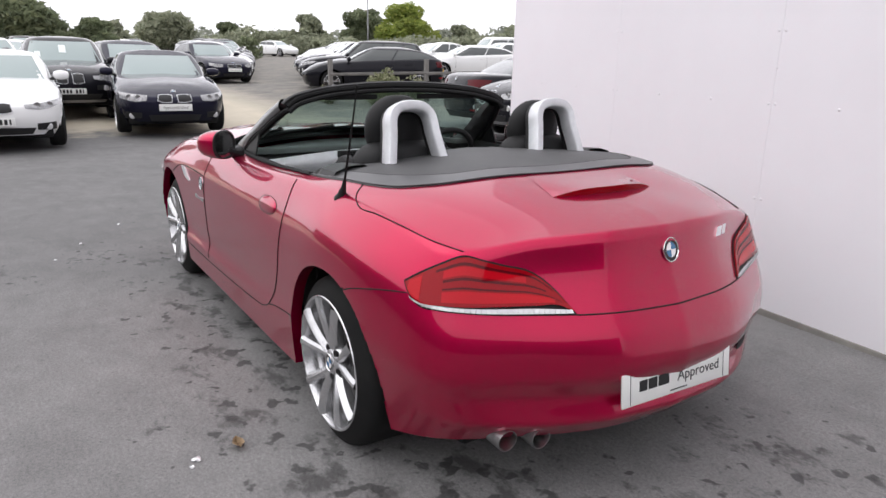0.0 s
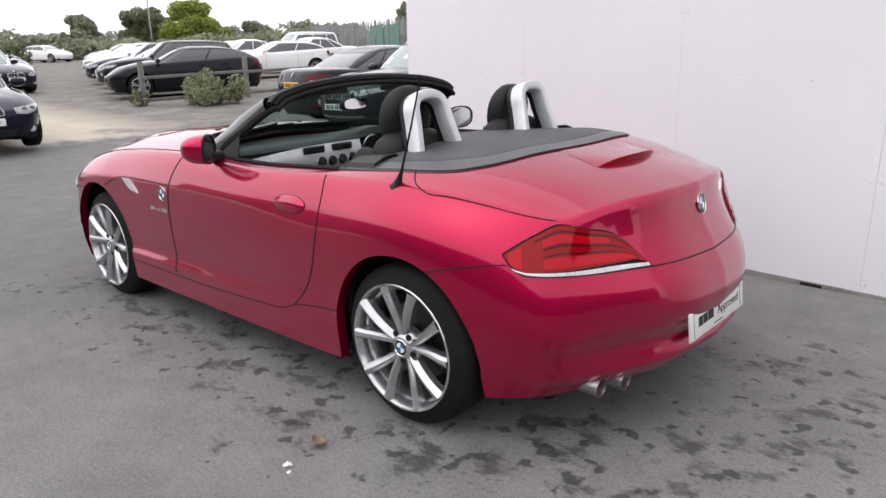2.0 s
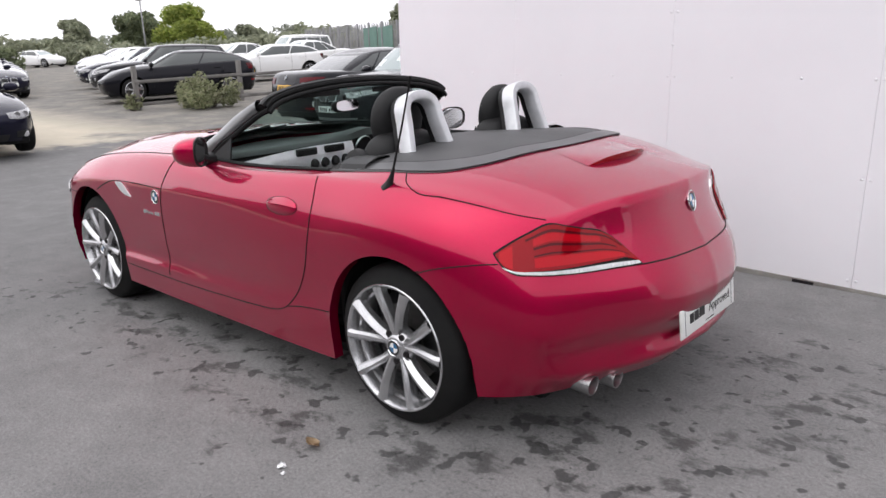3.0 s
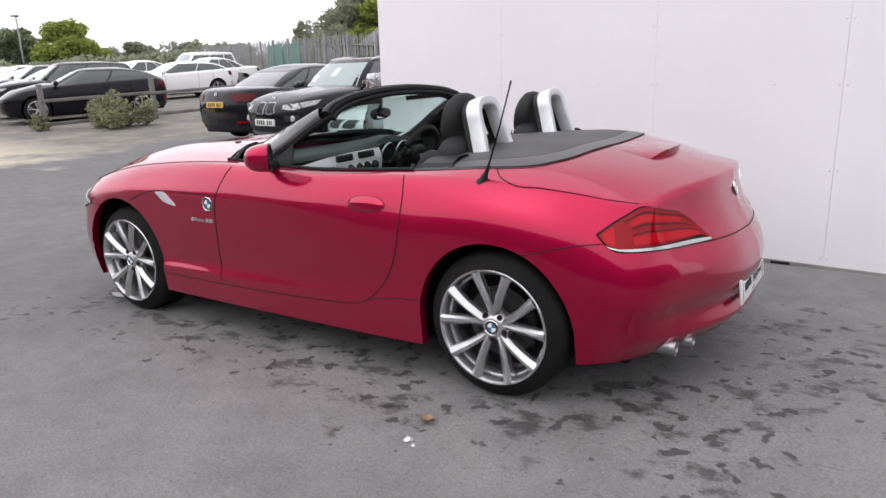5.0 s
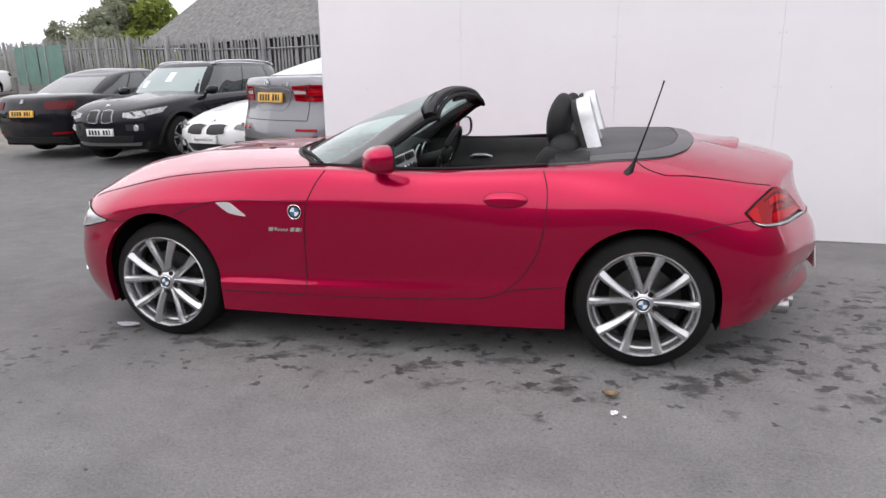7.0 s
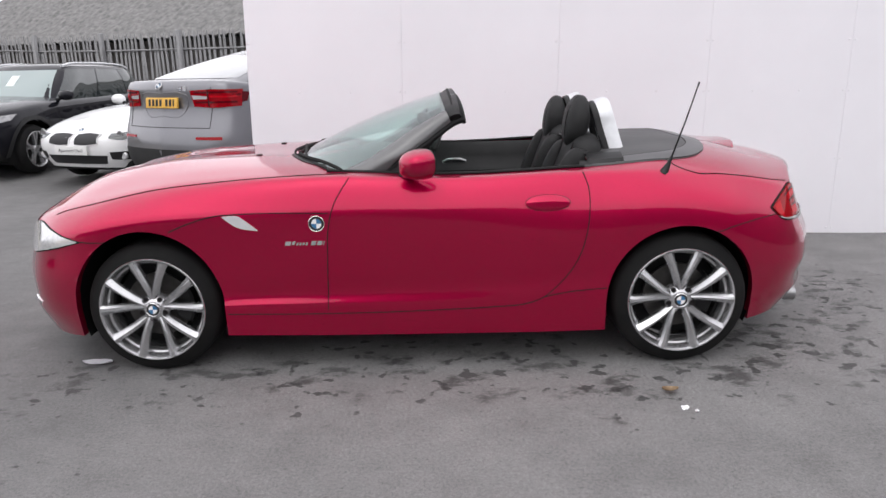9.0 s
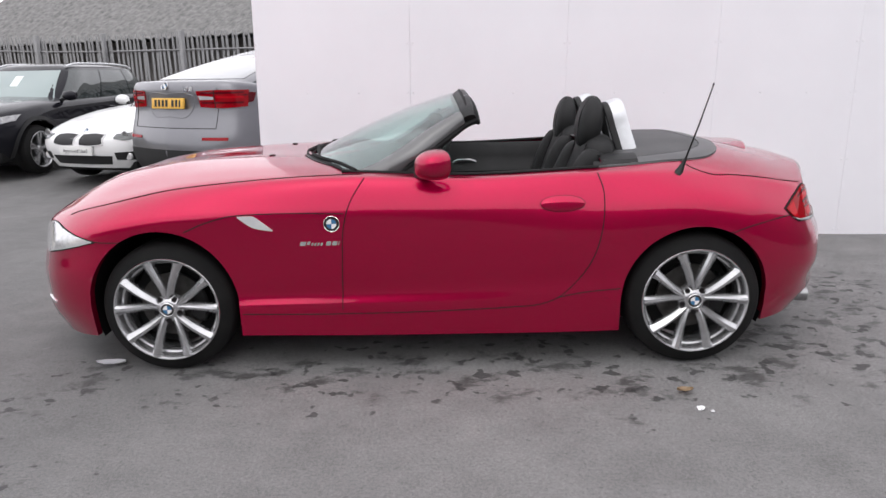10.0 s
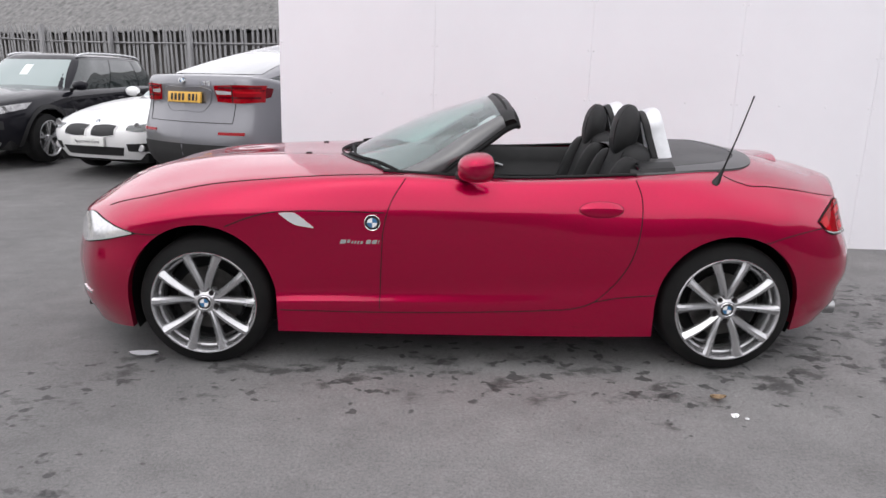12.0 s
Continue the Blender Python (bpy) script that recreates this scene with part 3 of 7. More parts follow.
VERTS, SHELL, PANELS = assemble_shell()
_me = bpy.data.meshes.new("shell_whole")
_me.from_pydata(VERTS, [], SHELL)
_bm = bmesh.new()
_bm.from_mesh(_me)
bmesh.ops.remove_doubles(_bm, verts=_bm.verts, dist=1e-6)
bmesh.ops.recalc_face_normals(_bm, faces=_bm.faces)
if sum(f.normal.z * f.calc_area() for f in _bm.faces) < 0:
    bmesh.ops.reverse_faces(_bm, faces=_bm.faces)
_bm.normal_update()
SKIN_TREE = BVHTree.FromBMesh(_bm)
_normal_at = {tuple(round(c, 5) for c in v.co): v.normal.copy() for v in _bm.verts}
for _i in range(1, 8 * NV):
    for _j in range(3, _nu - 3):
        for _s in (1, -1):
            _p = SKIN[_i, _j]
            _key = tuple(round(c, 5) for c in (_p[0], _p[1] * (1 if _s > 0 else -FAR), _p[2]))
            if _key in _normal_at and _i % NV:
                _normal_at[_key] = Vector((NORMALS[_i, _j][0], NORMALS[_i, _j][1] * _s, NORMALS[_i, _j][2]))
ARCH_EDGES = []
for _e in _bm.edges:
    if len(_e.link_faces) == 1:
        _m = (_e.verts[0].co + _e.verts[1].co) / 2
        for _n, (cx, cz, a, b) in enumerate(ARCHES):
            if abs(((_m.x - cx) / a) ** 2 + (max(0.0, _m.z - cz) / b) ** 2 - 1) < .06 and abs(_m.y) > .5:
                ARCH_EDGES.append((_n, _m.y > 0, _e.verts[0].co.copy(), _e.verts[1].co.copy()))
_bm.free()
bpy.data.meshes.remove(_me)


def nrm_of(p):
    n = _normal_at.get(tuple(round(c, 5) for c in p))
    return n if n else SKIN_TREE.find_nearest(Vector(p))[1]


def build_panels():
    names = {"front_wing": "front_wing", "rear_wing": "rear_wing", "door_skin": "door", "sill_panel": "sill_panel"}
    out = {}
    for name in sorted(set(PANELS)):
        used, vs, fs = {}, [], []
        for f, p in zip(SHELL, PANELS):
            if p == name:
                fs.append([used.setdefault(k, len(used)) for k in f])
        vs = [None] * len(used)
        for k, n in used.items():
            vs[n] = VERTS[k]
        base = name.split(".")[0]
        me = bpy.data.meshes.new(base)
        me.from_pydata(vs, [], fs)
        me.update()
        # faces look outwards
        flip = sum(Vector(p.normal).dot(nrm_of(me.vertices[p.vertices[0]].co)) for p in me.polygons) < 0
        if flip:
            me.flip_normals()
        for p in me.polygons:
            p.use_smooth = True
        me.normals_split_custom_set_from_vertices([nrm_of(v.co) for v in me.vertices])
        me.materials.append(PAINT)
        ob = new(names.get(base, base), me)
        ob.parent = roadster
        out[name] = ob
    return out


BODY = build_panels()


# --- placing on the skin ---
def on_side(x, z, off=0.0, side=-1):
    h = SKIN_TREE.ray_cast(Vector((x, 3 * side, z)), Vector((0, -side, 0)))
    if h[0] is None:
        h = SKIN_TREE.find_nearest(Vector((x, .85 * side, z)))
    n = h[1] if h[1].dot(Vector((0, side, 0))) > 0 else -h[1]
    return h[0] + n * off, n


def on_rear(y, z, off=0.0):
    h = SKIN_TREE.ray_cast(Vector((4, y, z)), Vector((-1, 0, 0)))
    if h[0] is None:
        h = SKIN_TREE.find_nearest(Vector((2, y, z)))
    n = h[1] if h[1].x > 0 else -h[1]
    return h[0] + n * off, n


def on_front(y, z, off=0.0):
    h = SKIN_TREE.ray_cast(Vector((-4, y, z)), Vector((1, 0, 0)))
    if h[0] is None:
        h = SKIN_TREE.find_nearest(Vector((-2, y, z)))
    n = h[1] if h[1].x < 0 else -h[1]
    return h[0] + n * off, n


def on_top(x, y, off=0.0):
    h = SKIN_TREE.ray_cast(Vector((x, y, 3)), Vector((0, 0, -1)))
    if h[0] is None:
        h = SKIN_TREE.find_nearest(Vector((x, y, 1)))
    n = h[1] if h[1].z > 0 else -h[1]
    return h[0] + n * off, n


def on_corner(a, z, off=0.0, centre=(1.35, -.3), side=1):
    """Seen along a level ray at the angle a (degrees, 0 straight back) round a rear or front corner."""
    c = Vector((centre[0], centre[1] * side, z))
    d = Vector((math.cos(radians(a)), math.sin(radians(a)) * side, 0))
    h = SKIN_TREE.ray_cast(c + d * 3, -d)
    if h[0] is None:
        h = SKIN_TREE.find_nearest(c + d * .6)
    n = h[1] if h[1].dot(d) > 0 else -h[1]
    return h[0] + n * off, n


def draped(upper, lower, n, m, put, out=0.004, thick=0.006):
    """A thin moulded piece that follows the skin between two edges given in the plane of put()."""
    A, B = spline(upper, n), spline(lower, n)
    rows = []
    for t in np.linspace(0, 1, m):
        rows.append([put(*(a * (1 - t) + b * t), out)[0] for a, b in zip(A, B)])
    bm = bmesh.new()
    top = grid_faces(bm, rows)
    low = grid_faces(bm, [[put(*(a * (1 - t) + b * t), out - thick)[0] for a, b in zip(A, B)] for t in np.linspace(0, 1, m)])
    r, c = m - 1, n - 1
    rim = [(0, k) for k in range(c)] + [(k, c) for k in range(r)] + [(r, k) for k in range(c, 0, -1)] + [(k, 0) for k in range(r, 0, -1)]
    for (i, j), (k, l) in zip(rim, rim[1:] + rim[:1]):
        bm.faces.new((top[i][j], low[i][j], low[k][l], top[k][l]))
    bmesh.ops.remove_doubles(bm, verts=bm.verts, dist=1e-5)
    bmesh.ops.recalc_face_normals(bm, faces=bm.faces)
    return bm


def seam(name, pts, put, r=0.0024, n=60, sunk=0.0005):
    bm = bmesh.new()
    tube(bm, [put(*p, sunk)[0] for p in spline(pts, n)], r, 6)
    return part(name, bm, GAP, roadster)


def roundel(parent, at, normal, up, r, name="roundel_badge"):
    z = normal.normalized()
    x = up.cross(z).normalized()
    y = z.cross(x)
    m = Matrix((x, y, z)).transposed().to_4x4()
    m.translation = at
    bm = lathe(bmesh.new(), [(r, -.002), (r, .003), (r * .96, .004), (r * .92, .003), (r * .90, .001)], "z", 32, m)
    badge = part(name, bm, CHROME, parent, "round blue and white badge with a silver rim")
    bm = lathe(bmesh.new(), [(r * .91, .0015), (r * .64, .0022), (r * .62, .0015)], "z", 32, m)
    part("badge_ring", bm, INK, badge, "black ring")
    for k in range(4):
        bm = bmesh.new()
        c = bm.verts.new(m @ Vector((0, 0, .0022)))
        arc = [bm.verts.new(m @ Vector((r * .62 * math.cos(q), r * .62 * math.sin(q), .0022))) for q in np.linspace(k * math.pi / 2, (k + 1) * math.pi / 2, 7)]
        for a, b in zip(arc, arc[1:]):
            bm.faces.new((c, a, b))
        part("badge_quarter", bm, (BADGE_BLUE, BADGE_WHITE)[k % 2], badge)
    return badge


def lettering_bar(parent, put, x0, z0, x1, z1, slant, mat_, name="model_script"):
    bm = draped([(x0 + slant, z1), (x1 + slant, z1)], [(x0, z0), (x1, z0)], 4, 2, put, .0025, .003)
    return part(name, bm, mat_, parent)


# panel gaps
for sd in (-1, 1):
    def side_put(x, z, off=0.0, sd=sd):
        return on_side(x, z, off, sd)

    def corner_put(a, z, off=0.0, sd=sd):
        return on_corner(a, z, off, side=-sd)

    seam("door_gap", [(-.289, .925), (-.32, .88), (-.356, .817), (-.386, .713), (-.40, .55), (-.411, .31)], side_put)
    seam("door_gap", [(.785, .925), (.805, .86), (.807, .764), (.795, .66), (.765, .552), (.72, .47), (.664, .404), (.60, .35), (.533, .324), (.374, .308), (.107, .297), (-.411, .290), (-.885, .297)], side_put, n=90)
    seam("sill_gap", [(.60, .352), (.70, .372), (.895, .392)], side_put)
    seam("wing_line", [(-1.12, .700), (-1.02, .74), (-.914, .768), (-.80, .776), (-.655, .778), (-.384, .773)], side_put, r=.0028)
    seam("bumper_gap", [(1.385, .640), (1.45, .664), (1.54, .685), (1.65, .703), (1.69, .707)], side_put)
    seam("bumper_gap", [(-1.42, .655), (-1.50, .655), (-1.58, .66)], side_put)
    # boot lid gap along the shoulder
    def top_put(x, y, off=0.0):
        return on_top(x, y, off)
    seam("boot_gap", [(1.19, sd * .70), (1.235, sd * .752), (1.30, sd * .778), (1.42, sd * .765), (1.55, sd * .741), (1.68, sd * .706), (1.785, sd * .658)], top_put)
    seam("bonnet_gap", [(-1.72, sd * .70), (-1.5, sd * .755), (-1.2, sd * .772), (-.85, sd * .785), (-.5, sd * .79), (-.30, sd * .785)], top_put)
seam("boot_gap", [(-.38, .658), (-.25, .657), (0, .654), (.25, .657), (.40, .658)], on_rear, r=.0026)


# --- wheels, arches, brakes ---
def wheel(at, side, w=.235):
    """A ten-spoke alloy wheel with its tyre; side -1 shows its face to -y."""
    hub = thing("wheel", "", "")
    for k in ("label", "category"):
        if k in hub:
            del hub[k]
    hub.parent = roadster
    hub.matrix_world = Matrix.Translation(at) @ (Matrix.Identity(4) if side < 0 else Matrix.Rotation(math.pi, 4, "Z"))
    R = .320
    bm = lathe(bmesh.new(), [(.240, -.012), (.250, -.020), (.262, -.018), (.280, -.005), (.300, .004), (.312, .016), (.318, .035), (R, .06), (R, w - .06), (.316, w - .03), (.30, w - .01), (.25, w)], "y", 72)
    part("tyre", bm, TYRE, hub)
    bm = lathe(bmesh.new(), [(.252, -.022), (.249, -.026), (.243, -.024), (.236, -.014), (.230, .02), (.226, .06), (.222, w * .8), (.245, w - .005)], "y", 72)
    part("rim", bm, ALLOY, hub)
    bm = lathe(bmesh.new(), [(.231, .022), (.222, .026), (.214, .040), (.212, .075), (.216, .10)], "y", 60)
    part("rim_well", bm, ALLOY, hub)
    # ten spokes in five pairs that close up towards the hub; each has a broad face and a dark flank
    for k in range(10):
        pair = 1 if k % 2 else -1
        bm = bmesh.new()
        rows = []
        for t in np.linspace(0, 1, 9):
            r = .046 + (.243 - .046) * t
            half = .0165 + .0055 * t**1.5 + (.005 if t > .97 else 0)
            d = -.030 + .026 * (1 - t) ** 2 - .002 * t
            q = -(k * math.pi / 5) - pair * radians(8.5) * (1 - t) ** 1.3
            c, sn = math.cos(q), math.sin(q)
            sec = ((-half * .95, d + .046), (-half, d + .014), (-half * .55, d + .002), (half * .12 * pair, d - .001), (half * .55, d + .002 + .006), (half, d + .018), (half * .95, d + .046))
            if pair < 0:
                sec = tuple((-w, h) for w, h in sec[::-1])
            rows.append([Vector((r * c - w * sn, h, r * sn + w * c)) for w, h in sec])
        grid_faces(bm, rows, close=True)
        bmesh.ops.recalc_face_normals(bm, faces=bm.faces)
        part("spoke", bm, ALLOY, hub, deg=22)
    bm = lathe(bmesh.new(), [(.0, -.012), (.036, -.012), (.044, -.008), (.060, .004), (.070, .018), (.072, .05), (.0, .05)], "y", 36)
    part("hub_face", bm, ALLOY, hub)
    for k in range(5):
        a = k * 2 * math.pi / 5 - math.pi / 2
        m = Matrix.Translation((.057 * math.cos(a), -.006, .057 * math.sin(a)))
        part("wheel_bolt", lathe(bmesh.new(), [(0, .002), (.007, .002), (.008, -.001), (.0125, -.0015), (.0125, .006)], "y", 12, m), GAP, hub)
    roundel(hub, Vector((0, -.0135, 0)), Vector((0, -1, 0)), Vector((0, 0, 1)), .033, "centre_cap")
    bm = lathe(bmesh.new(), [(.06, .075), (.155, .075), (.155, .095), (.06, .095)], "y", 48)
    part("brake_disc", bm, DISC, hub)
    bm = lathe(bmesh.new(), [(.10, .05), (.165, .05), (.175, .06), (.175, .11), (.10, .11)], "y", 12, None, radians(-30), radians(40))
    part("brake_caliper", bm, TRIM, hub)
    # dark disc added behind the spokes, standing in for shade in their gaps
    part("gap_shade_disc", lathe(bmesh.new(), [(0, .12), (.205, .115), (.212, .13), (0, .14)], "y", 40), RUBBER, hub)
    return hub


for sd in (-1, 1):
    wheel((-1.248, sd * .845, .320), sd)
    wheel((1.248, sd * .862, .320), sd, .26)
    for cx, cz, a, b in ARCHES:
        # liner: a barrel behind the opening
        bm = bmesh.new()
        rows = []
        for y in (.30, .55, .72, .80):
            rows.append([(cx + (a + .012) * math.cos(q), sd * y, cz + (b + .012) * math.sin(q)) for q in np.linspace(-.40, math.pi + .40, 40)])
        grid_faces(bm, rows)
        wall_in = [bm.verts.new((cx + (a + .012) * math.cos(q), sd * .30, cz + (b + .012) * math.sin(q))) for q in np.linspace(-.40, math.pi + .40, 40)]
        bm.faces.new(wall_in)
        bmesh.ops.remove_doubles(bm, verts=bm.verts, dist=1e-5)
        part("wheel_arch_liner", bm, RUBBER, roadster)
        # rolled lip of the arch, body colour
        bm = bmesh.new()
        for n_, right, p, q in ARCH_EDGES:
            if n_ == (0 if cx < 0 else 1) and right == (sd > 0):
                inward = Vector((0, -sd * .045, 0))
                vs = [bm.verts.new(v) for v in (p, q, q + inward, p + inward)]
                bm.faces.new(vs)
        bmesh.ops.remove_doubles(bm, verts=bm.verts, dist=1e-4)
        bmesh.ops.recalc_face_normals(bm, faces=bm.faces)
        part("arch_lip", bm, PAINT, roadster)

# floor pan and inner structure (dark)
bm = new_box((-1.85, -.62, .15), (1.75, .62, .24), bevel=.02)
box(bm, (-.88, -.78, .172), (.86, .78, .21))
box(bm, (-2.0, -.45, .17), (-1.6, .45, .5))
box(bm, (1.45, -.55, .30), (1.9, .55, .55), bevel=.03)
part("underbody", bm, RUBBER, roadster)

# --- lamps, badges and fittings of the roadster ---
for sd in (-1, 1):
    def side_put(x, z, off=0.0, sd=sd):
        return on_side(x, z, off, sd)

    def rear_put(a, z, off=0.0, sd=sd):
        return on_corner(a, z, off, side=-sd)

    def nose_put(a, z, off=0.0, sd=sd):
        return on_corner(a, z, off, (-1.35, -.3), side=-sd)

    # tail lamp
    stations = (-57.5, -55.5, -51.5, -46, -39, -33, -27, -17, -11.5, -7)
    brow = (.741, .754, .778, .806, .834, .822, .807, .776, .727, .661)
    foot = (.737, .709, .677, .671, .667, .664, .661, .659, .658, .657)
    top, low = list(zip(stations, brow)), list(zip(stations, foot))
    lamp = part("tail_lamp", draped(top, low, 36, 12, rear_put, .003, .01), GAP, roadster, "red tail lamp with a clear lower strip")
    def inset(t, a, b):
        """A band of the lamp between the shares a and b of its height."""
        T, L = spline(t[0], 24), spline(t[1], 24)
        return [tuple(p * (1 - a) + q * a) for p, q in zip(T, L)], [tuple(p * (1 - b) + q * b) for p, q in zip(T, L)]
    inner = ([(q * .985 - .3, z - .006) for q, z in top], [(q * .985 - .3, max(z, .686) + .001 * (n < 2)) for n, (q, z) in enumerate(low[:-1])] + [(-7.6, .667)])
    inner[0][-1] = (-7.6, .669)
    u, v = inset(inner, 0, 1)
    part("lens", draped(u, v, 40, 14, rear_put, .008, .008), LENS_RED, lamp, "glossy red lens")
    # dark frame of the inner reflectors, a bright hook along the outer end and two bright bars
    u, v = inset(inner, .10, .16)
    part("reflector_edge", draped(u[7:-3], v[7:-3], 24, 3, rear_put, .0092, .003), LENS_DEEP, lamp)
    u, v = inset(inner, .40, .46)
    part("reflector_edge", draped(u[8:-4], v[8:-4], 24, 3, rear_put, .0092, .003), LENS_DEEP, lamp)
    u, v = inset(inner, .60, .64)
    part("reflector_edge", draped(u[8:-2], v[8:-2], 24, 3, rear_put, .0092, .003), LENS_DEEP, lamp)
    u, v = inset(inner, .10, .92)
    part("light_bar", draped(u[2:6], v[2:6], 10, 6, rear_put, .0092, .003), LENS_BRIGHT, lamp)
    u, v = inset(inner, .18, .36)
    part("light_bar", draped(u[8:-6], v[8:-6], 16, 3, rear_put, .0092, .003), LENS_BRIGHT, lamp)
    u, v = inset(inner, .68, .92)
    part("light_bar", draped(u[8:-3], v[8:-3], 24, 3, rear_put, .0092, .003), LENS_BRIGHT, lamp)
    part("clear_strip", draped([(-54.6, .698), (-51, .687), (-46, .684), (-39, .682), (-27, .679), (-17, .677), (-8.2, .672)],
                               [(-53.4, .690), (-50.6, .680), (-46, .675), (-39, .671), (-27, .665), (-17, .663), (-8.0, .662)], 36, 3, rear_put, .009, .008), LENS_CLEAR, lamp, "clear ribbed strip")
    ribs = bmesh.new()
    for q in np.linspace(-50, -10, 28):
        hi = float(np.interp(q, (-51, -39, -27, -8.2), (.687, .682, .679, .672)))
        tube(ribs, [rear_put(q, hi - .001, .0094)[0], rear_put(q, hi - .012, .0094)[0]], .0016, 4)
    part("strip_ribs", ribs, STEEL, lamp)
    # head lamp
    hl = part("head_lamp", draped([(203, .698), (215, .719), (231, .704), (251, .660)], [(203, .596), (213, .575), (231, .602), (251, .653)], 26, 8, nose_put, .003, .008), GAP, roadster, "clear wrap-round head lamp")
    part("lens", draped([(204, .695), (215, .715), (231, .699), (249.6, .660)], [(204, .601), (213, .580), (231, .608), (249.6, .654)], 26, 8, nose_put, .008, .006), LENS_CLEAR, hl)
    part("fog_trim", draped([(210, .34), (222, .335)], [(210, .322), (222, .325)], 8, 3, nose_put, .006, .006), CHROME, roadster, "small chrome trim")
    # side gill, badge, script
    gill = part("side_gill", draped([(-.868, .768), (-.83, .770), (-.798, .768), (-.755, .738), (-.711, .702)], [(-.868, .764), (-.84, .742), (-.80, .716), (-.76, .706), (-.711, .699)], 14, 4, side_put, .007, .009), SILVER, roadster, "silver side gill")
    p, n = on_side(-.440, .727, .001, sd)
    roundel(roadster, p, n, Vector((0, 0, 1)), .037)
    x0 = -.592
    for k, w in enumerate((.030, .018, .012, .012, .012, .014, .026, .026, .008)):
        lettering_bar(roadster, side_put, x0, .626 if k not in (1,) else .630, x0 + w - .004, .646 if k in (0, 1, 6, 7, 8) else .640, .006, CHROME)
        x0 += w + (.012 if k == 5 else .002)
    # door handle: grip, and a raised underside in place of the cup
    door = BODY["door_skin.near" if sd < 0 else "door_skin.far"]
    hx, hz, ha, hb = .617, .797, .103, .036
    def oval(k, q):
        c, s = math.cos(q), math.sin(q)
        return hx + ha * k * math.copysign(abs(c) ** .9, c), hz + hb * k * s
    bm = bmesh.new()
    tube(bm, [side_put(*oval(1.0, q), .0004)[0] for q in np.linspace(0, 2 * math.pi, 61)], .0012, 6, caps=False)
    part("handle_joint", bm, GAP, door)
    # grip: the upper half stands proud; underside: the lower half falls back from its edge
    # lower half bulges and faces down, its shape giving a cup's shade
    for nm, a0, a1, hi, lo_ in (("door_handle", 0, math.pi, .0135, .0015), ("handle_underside", math.pi, 2 * math.pi, .0115, .0008)):
        bm = bmesh.new()
        rows = []
        for t in np.linspace(0, 1, 7):
            row = []
            for q in np.linspace(a0, a1, 25):
                x, z = oval(.975, q)
                x0, z0 = hx + (x - hx) * .97, hz + .004 * math.cos((x - hx) / ha * math.pi / 2)
                rise = hi * max(0.0, 1 - abs((x - hx) / ha) ** 2.5) ** .5
                row.append(side_put(x0 + (x - x0) * t, z0 + (z - z0) * t, lo_ + rise * (1 - t) ** (.8 if nm == "door_handle" else .45))[0])
            rows.append(row)
        grid_faces(bm, rows)
        bmesh.ops.remove_doubles(bm, verts=bm.verts, dist=1e-5)
        bmesh.ops.recalc_face_normals(bm, faces=bm.faces)
        part(nm, bm, PAINT, door, "crimson pull handle" if nm == "door_handle" else "")
    # belt moulding along the cockpit edge
    pts = spline([(p[0], sd * -p[1], p[2] + .003) for p in INNER[7:10]], 40)
    bm = bmesh.new()
    tube(bm, pts, .011, 8, flat=(.014, .008, (0, 0, 1)))
    part("belt_moulding", bm, RUBBER, door, "black rubber strip")
    # door card
    bm = bmesh.new()
    rows = []
    for z, y in ((.925, .735), (.90, .715), (.84, .700), (.80, .690), (.765, .655), (.745, .645), (.72, .66), (.66, .695), (.45, .71), (.30, .70)):
        rows.append([(x, sd * (y - .02 * math.sin((x + .4) / 1.2 * math.pi)), z) for x in np.linspace(-.42, .82, 16)])
    part("door_card", slab(rows, .02 * sd), LEATHER, door, "black leather door card")
    bm = bmesh.new()
    tube(bm, [(.14, sd * .672, .795), (.17, sd * .660, .815), (.25, sd * .660, .815), (.29, sd * .672, .80)], .011, 8)
    part("inner_handle", bm, STEEL, door, "silver inner handle")
    # door mirror
    mm = Matrix.Translation((.022, .912 * sd, .988)) @ Matrix.Rotation(radians(48 if sd < 0 else -31), 4, "Z")

    def bowl(t, q, k=1.0):
        """Shell of the mirror: t 0 at the nose to 1 at the rim, q round it."""
        s = math.sin(t * math.pi / 2) ** .72
        cq, sq = math.cos(q), math.sin(q)
        wide = .094 if cq * sd > 0 else .082
        return mm @ Vector((.044 - .122 * math.cos(t * math.pi / 2) ** .80 - .012 * sd * cq * s, k * wide * s * math.copysign(abs(cq) ** .78, cq), k * .069 * s * math.copysign(abs(sq) ** .78, sq) + .006 * cq * sd * s))
    qs = np.linspace(0, 2 * math.pi, 33)[:-1]
    bm = bmesh.new()
    grid_faces(bm, [[bowl(t, q) for q in qs] for t in (0, .08, .2, .35, .5, .65, .78, .88, .95, .985)], close=True)
    bmesh.ops.remove_doubles(bm, verts=bm.verts, dist=1e-4)
    bmesh.ops.recalc_face_normals(bm, faces=bm.faces)
    mirror = part("door_mirror", bm, PAINT, roadster, "crimson door mirror with a black frame", deg=60)
    bm = bmesh.new()
    rows = [[bowl(t, q, k) for q in qs] for t, k in ((.98, .99), (.985, 1.003), (1.0, 1.0))]
    rows.append([mm @ Vector((.043, 0, 0)) + (bowl(1, q, .90) - mm @ Vector((.040, 0, 0))) for q in qs])
    rows.append([mm @ Vector((.033, 0, 0)) + (bowl(1, q, .86) - mm @ Vector((.040, 0, 0))) for q in qs])
    grid_faces(bm, rows, close=True)
    bmesh.ops.recalc_face_normals(bm, faces=bm.faces)
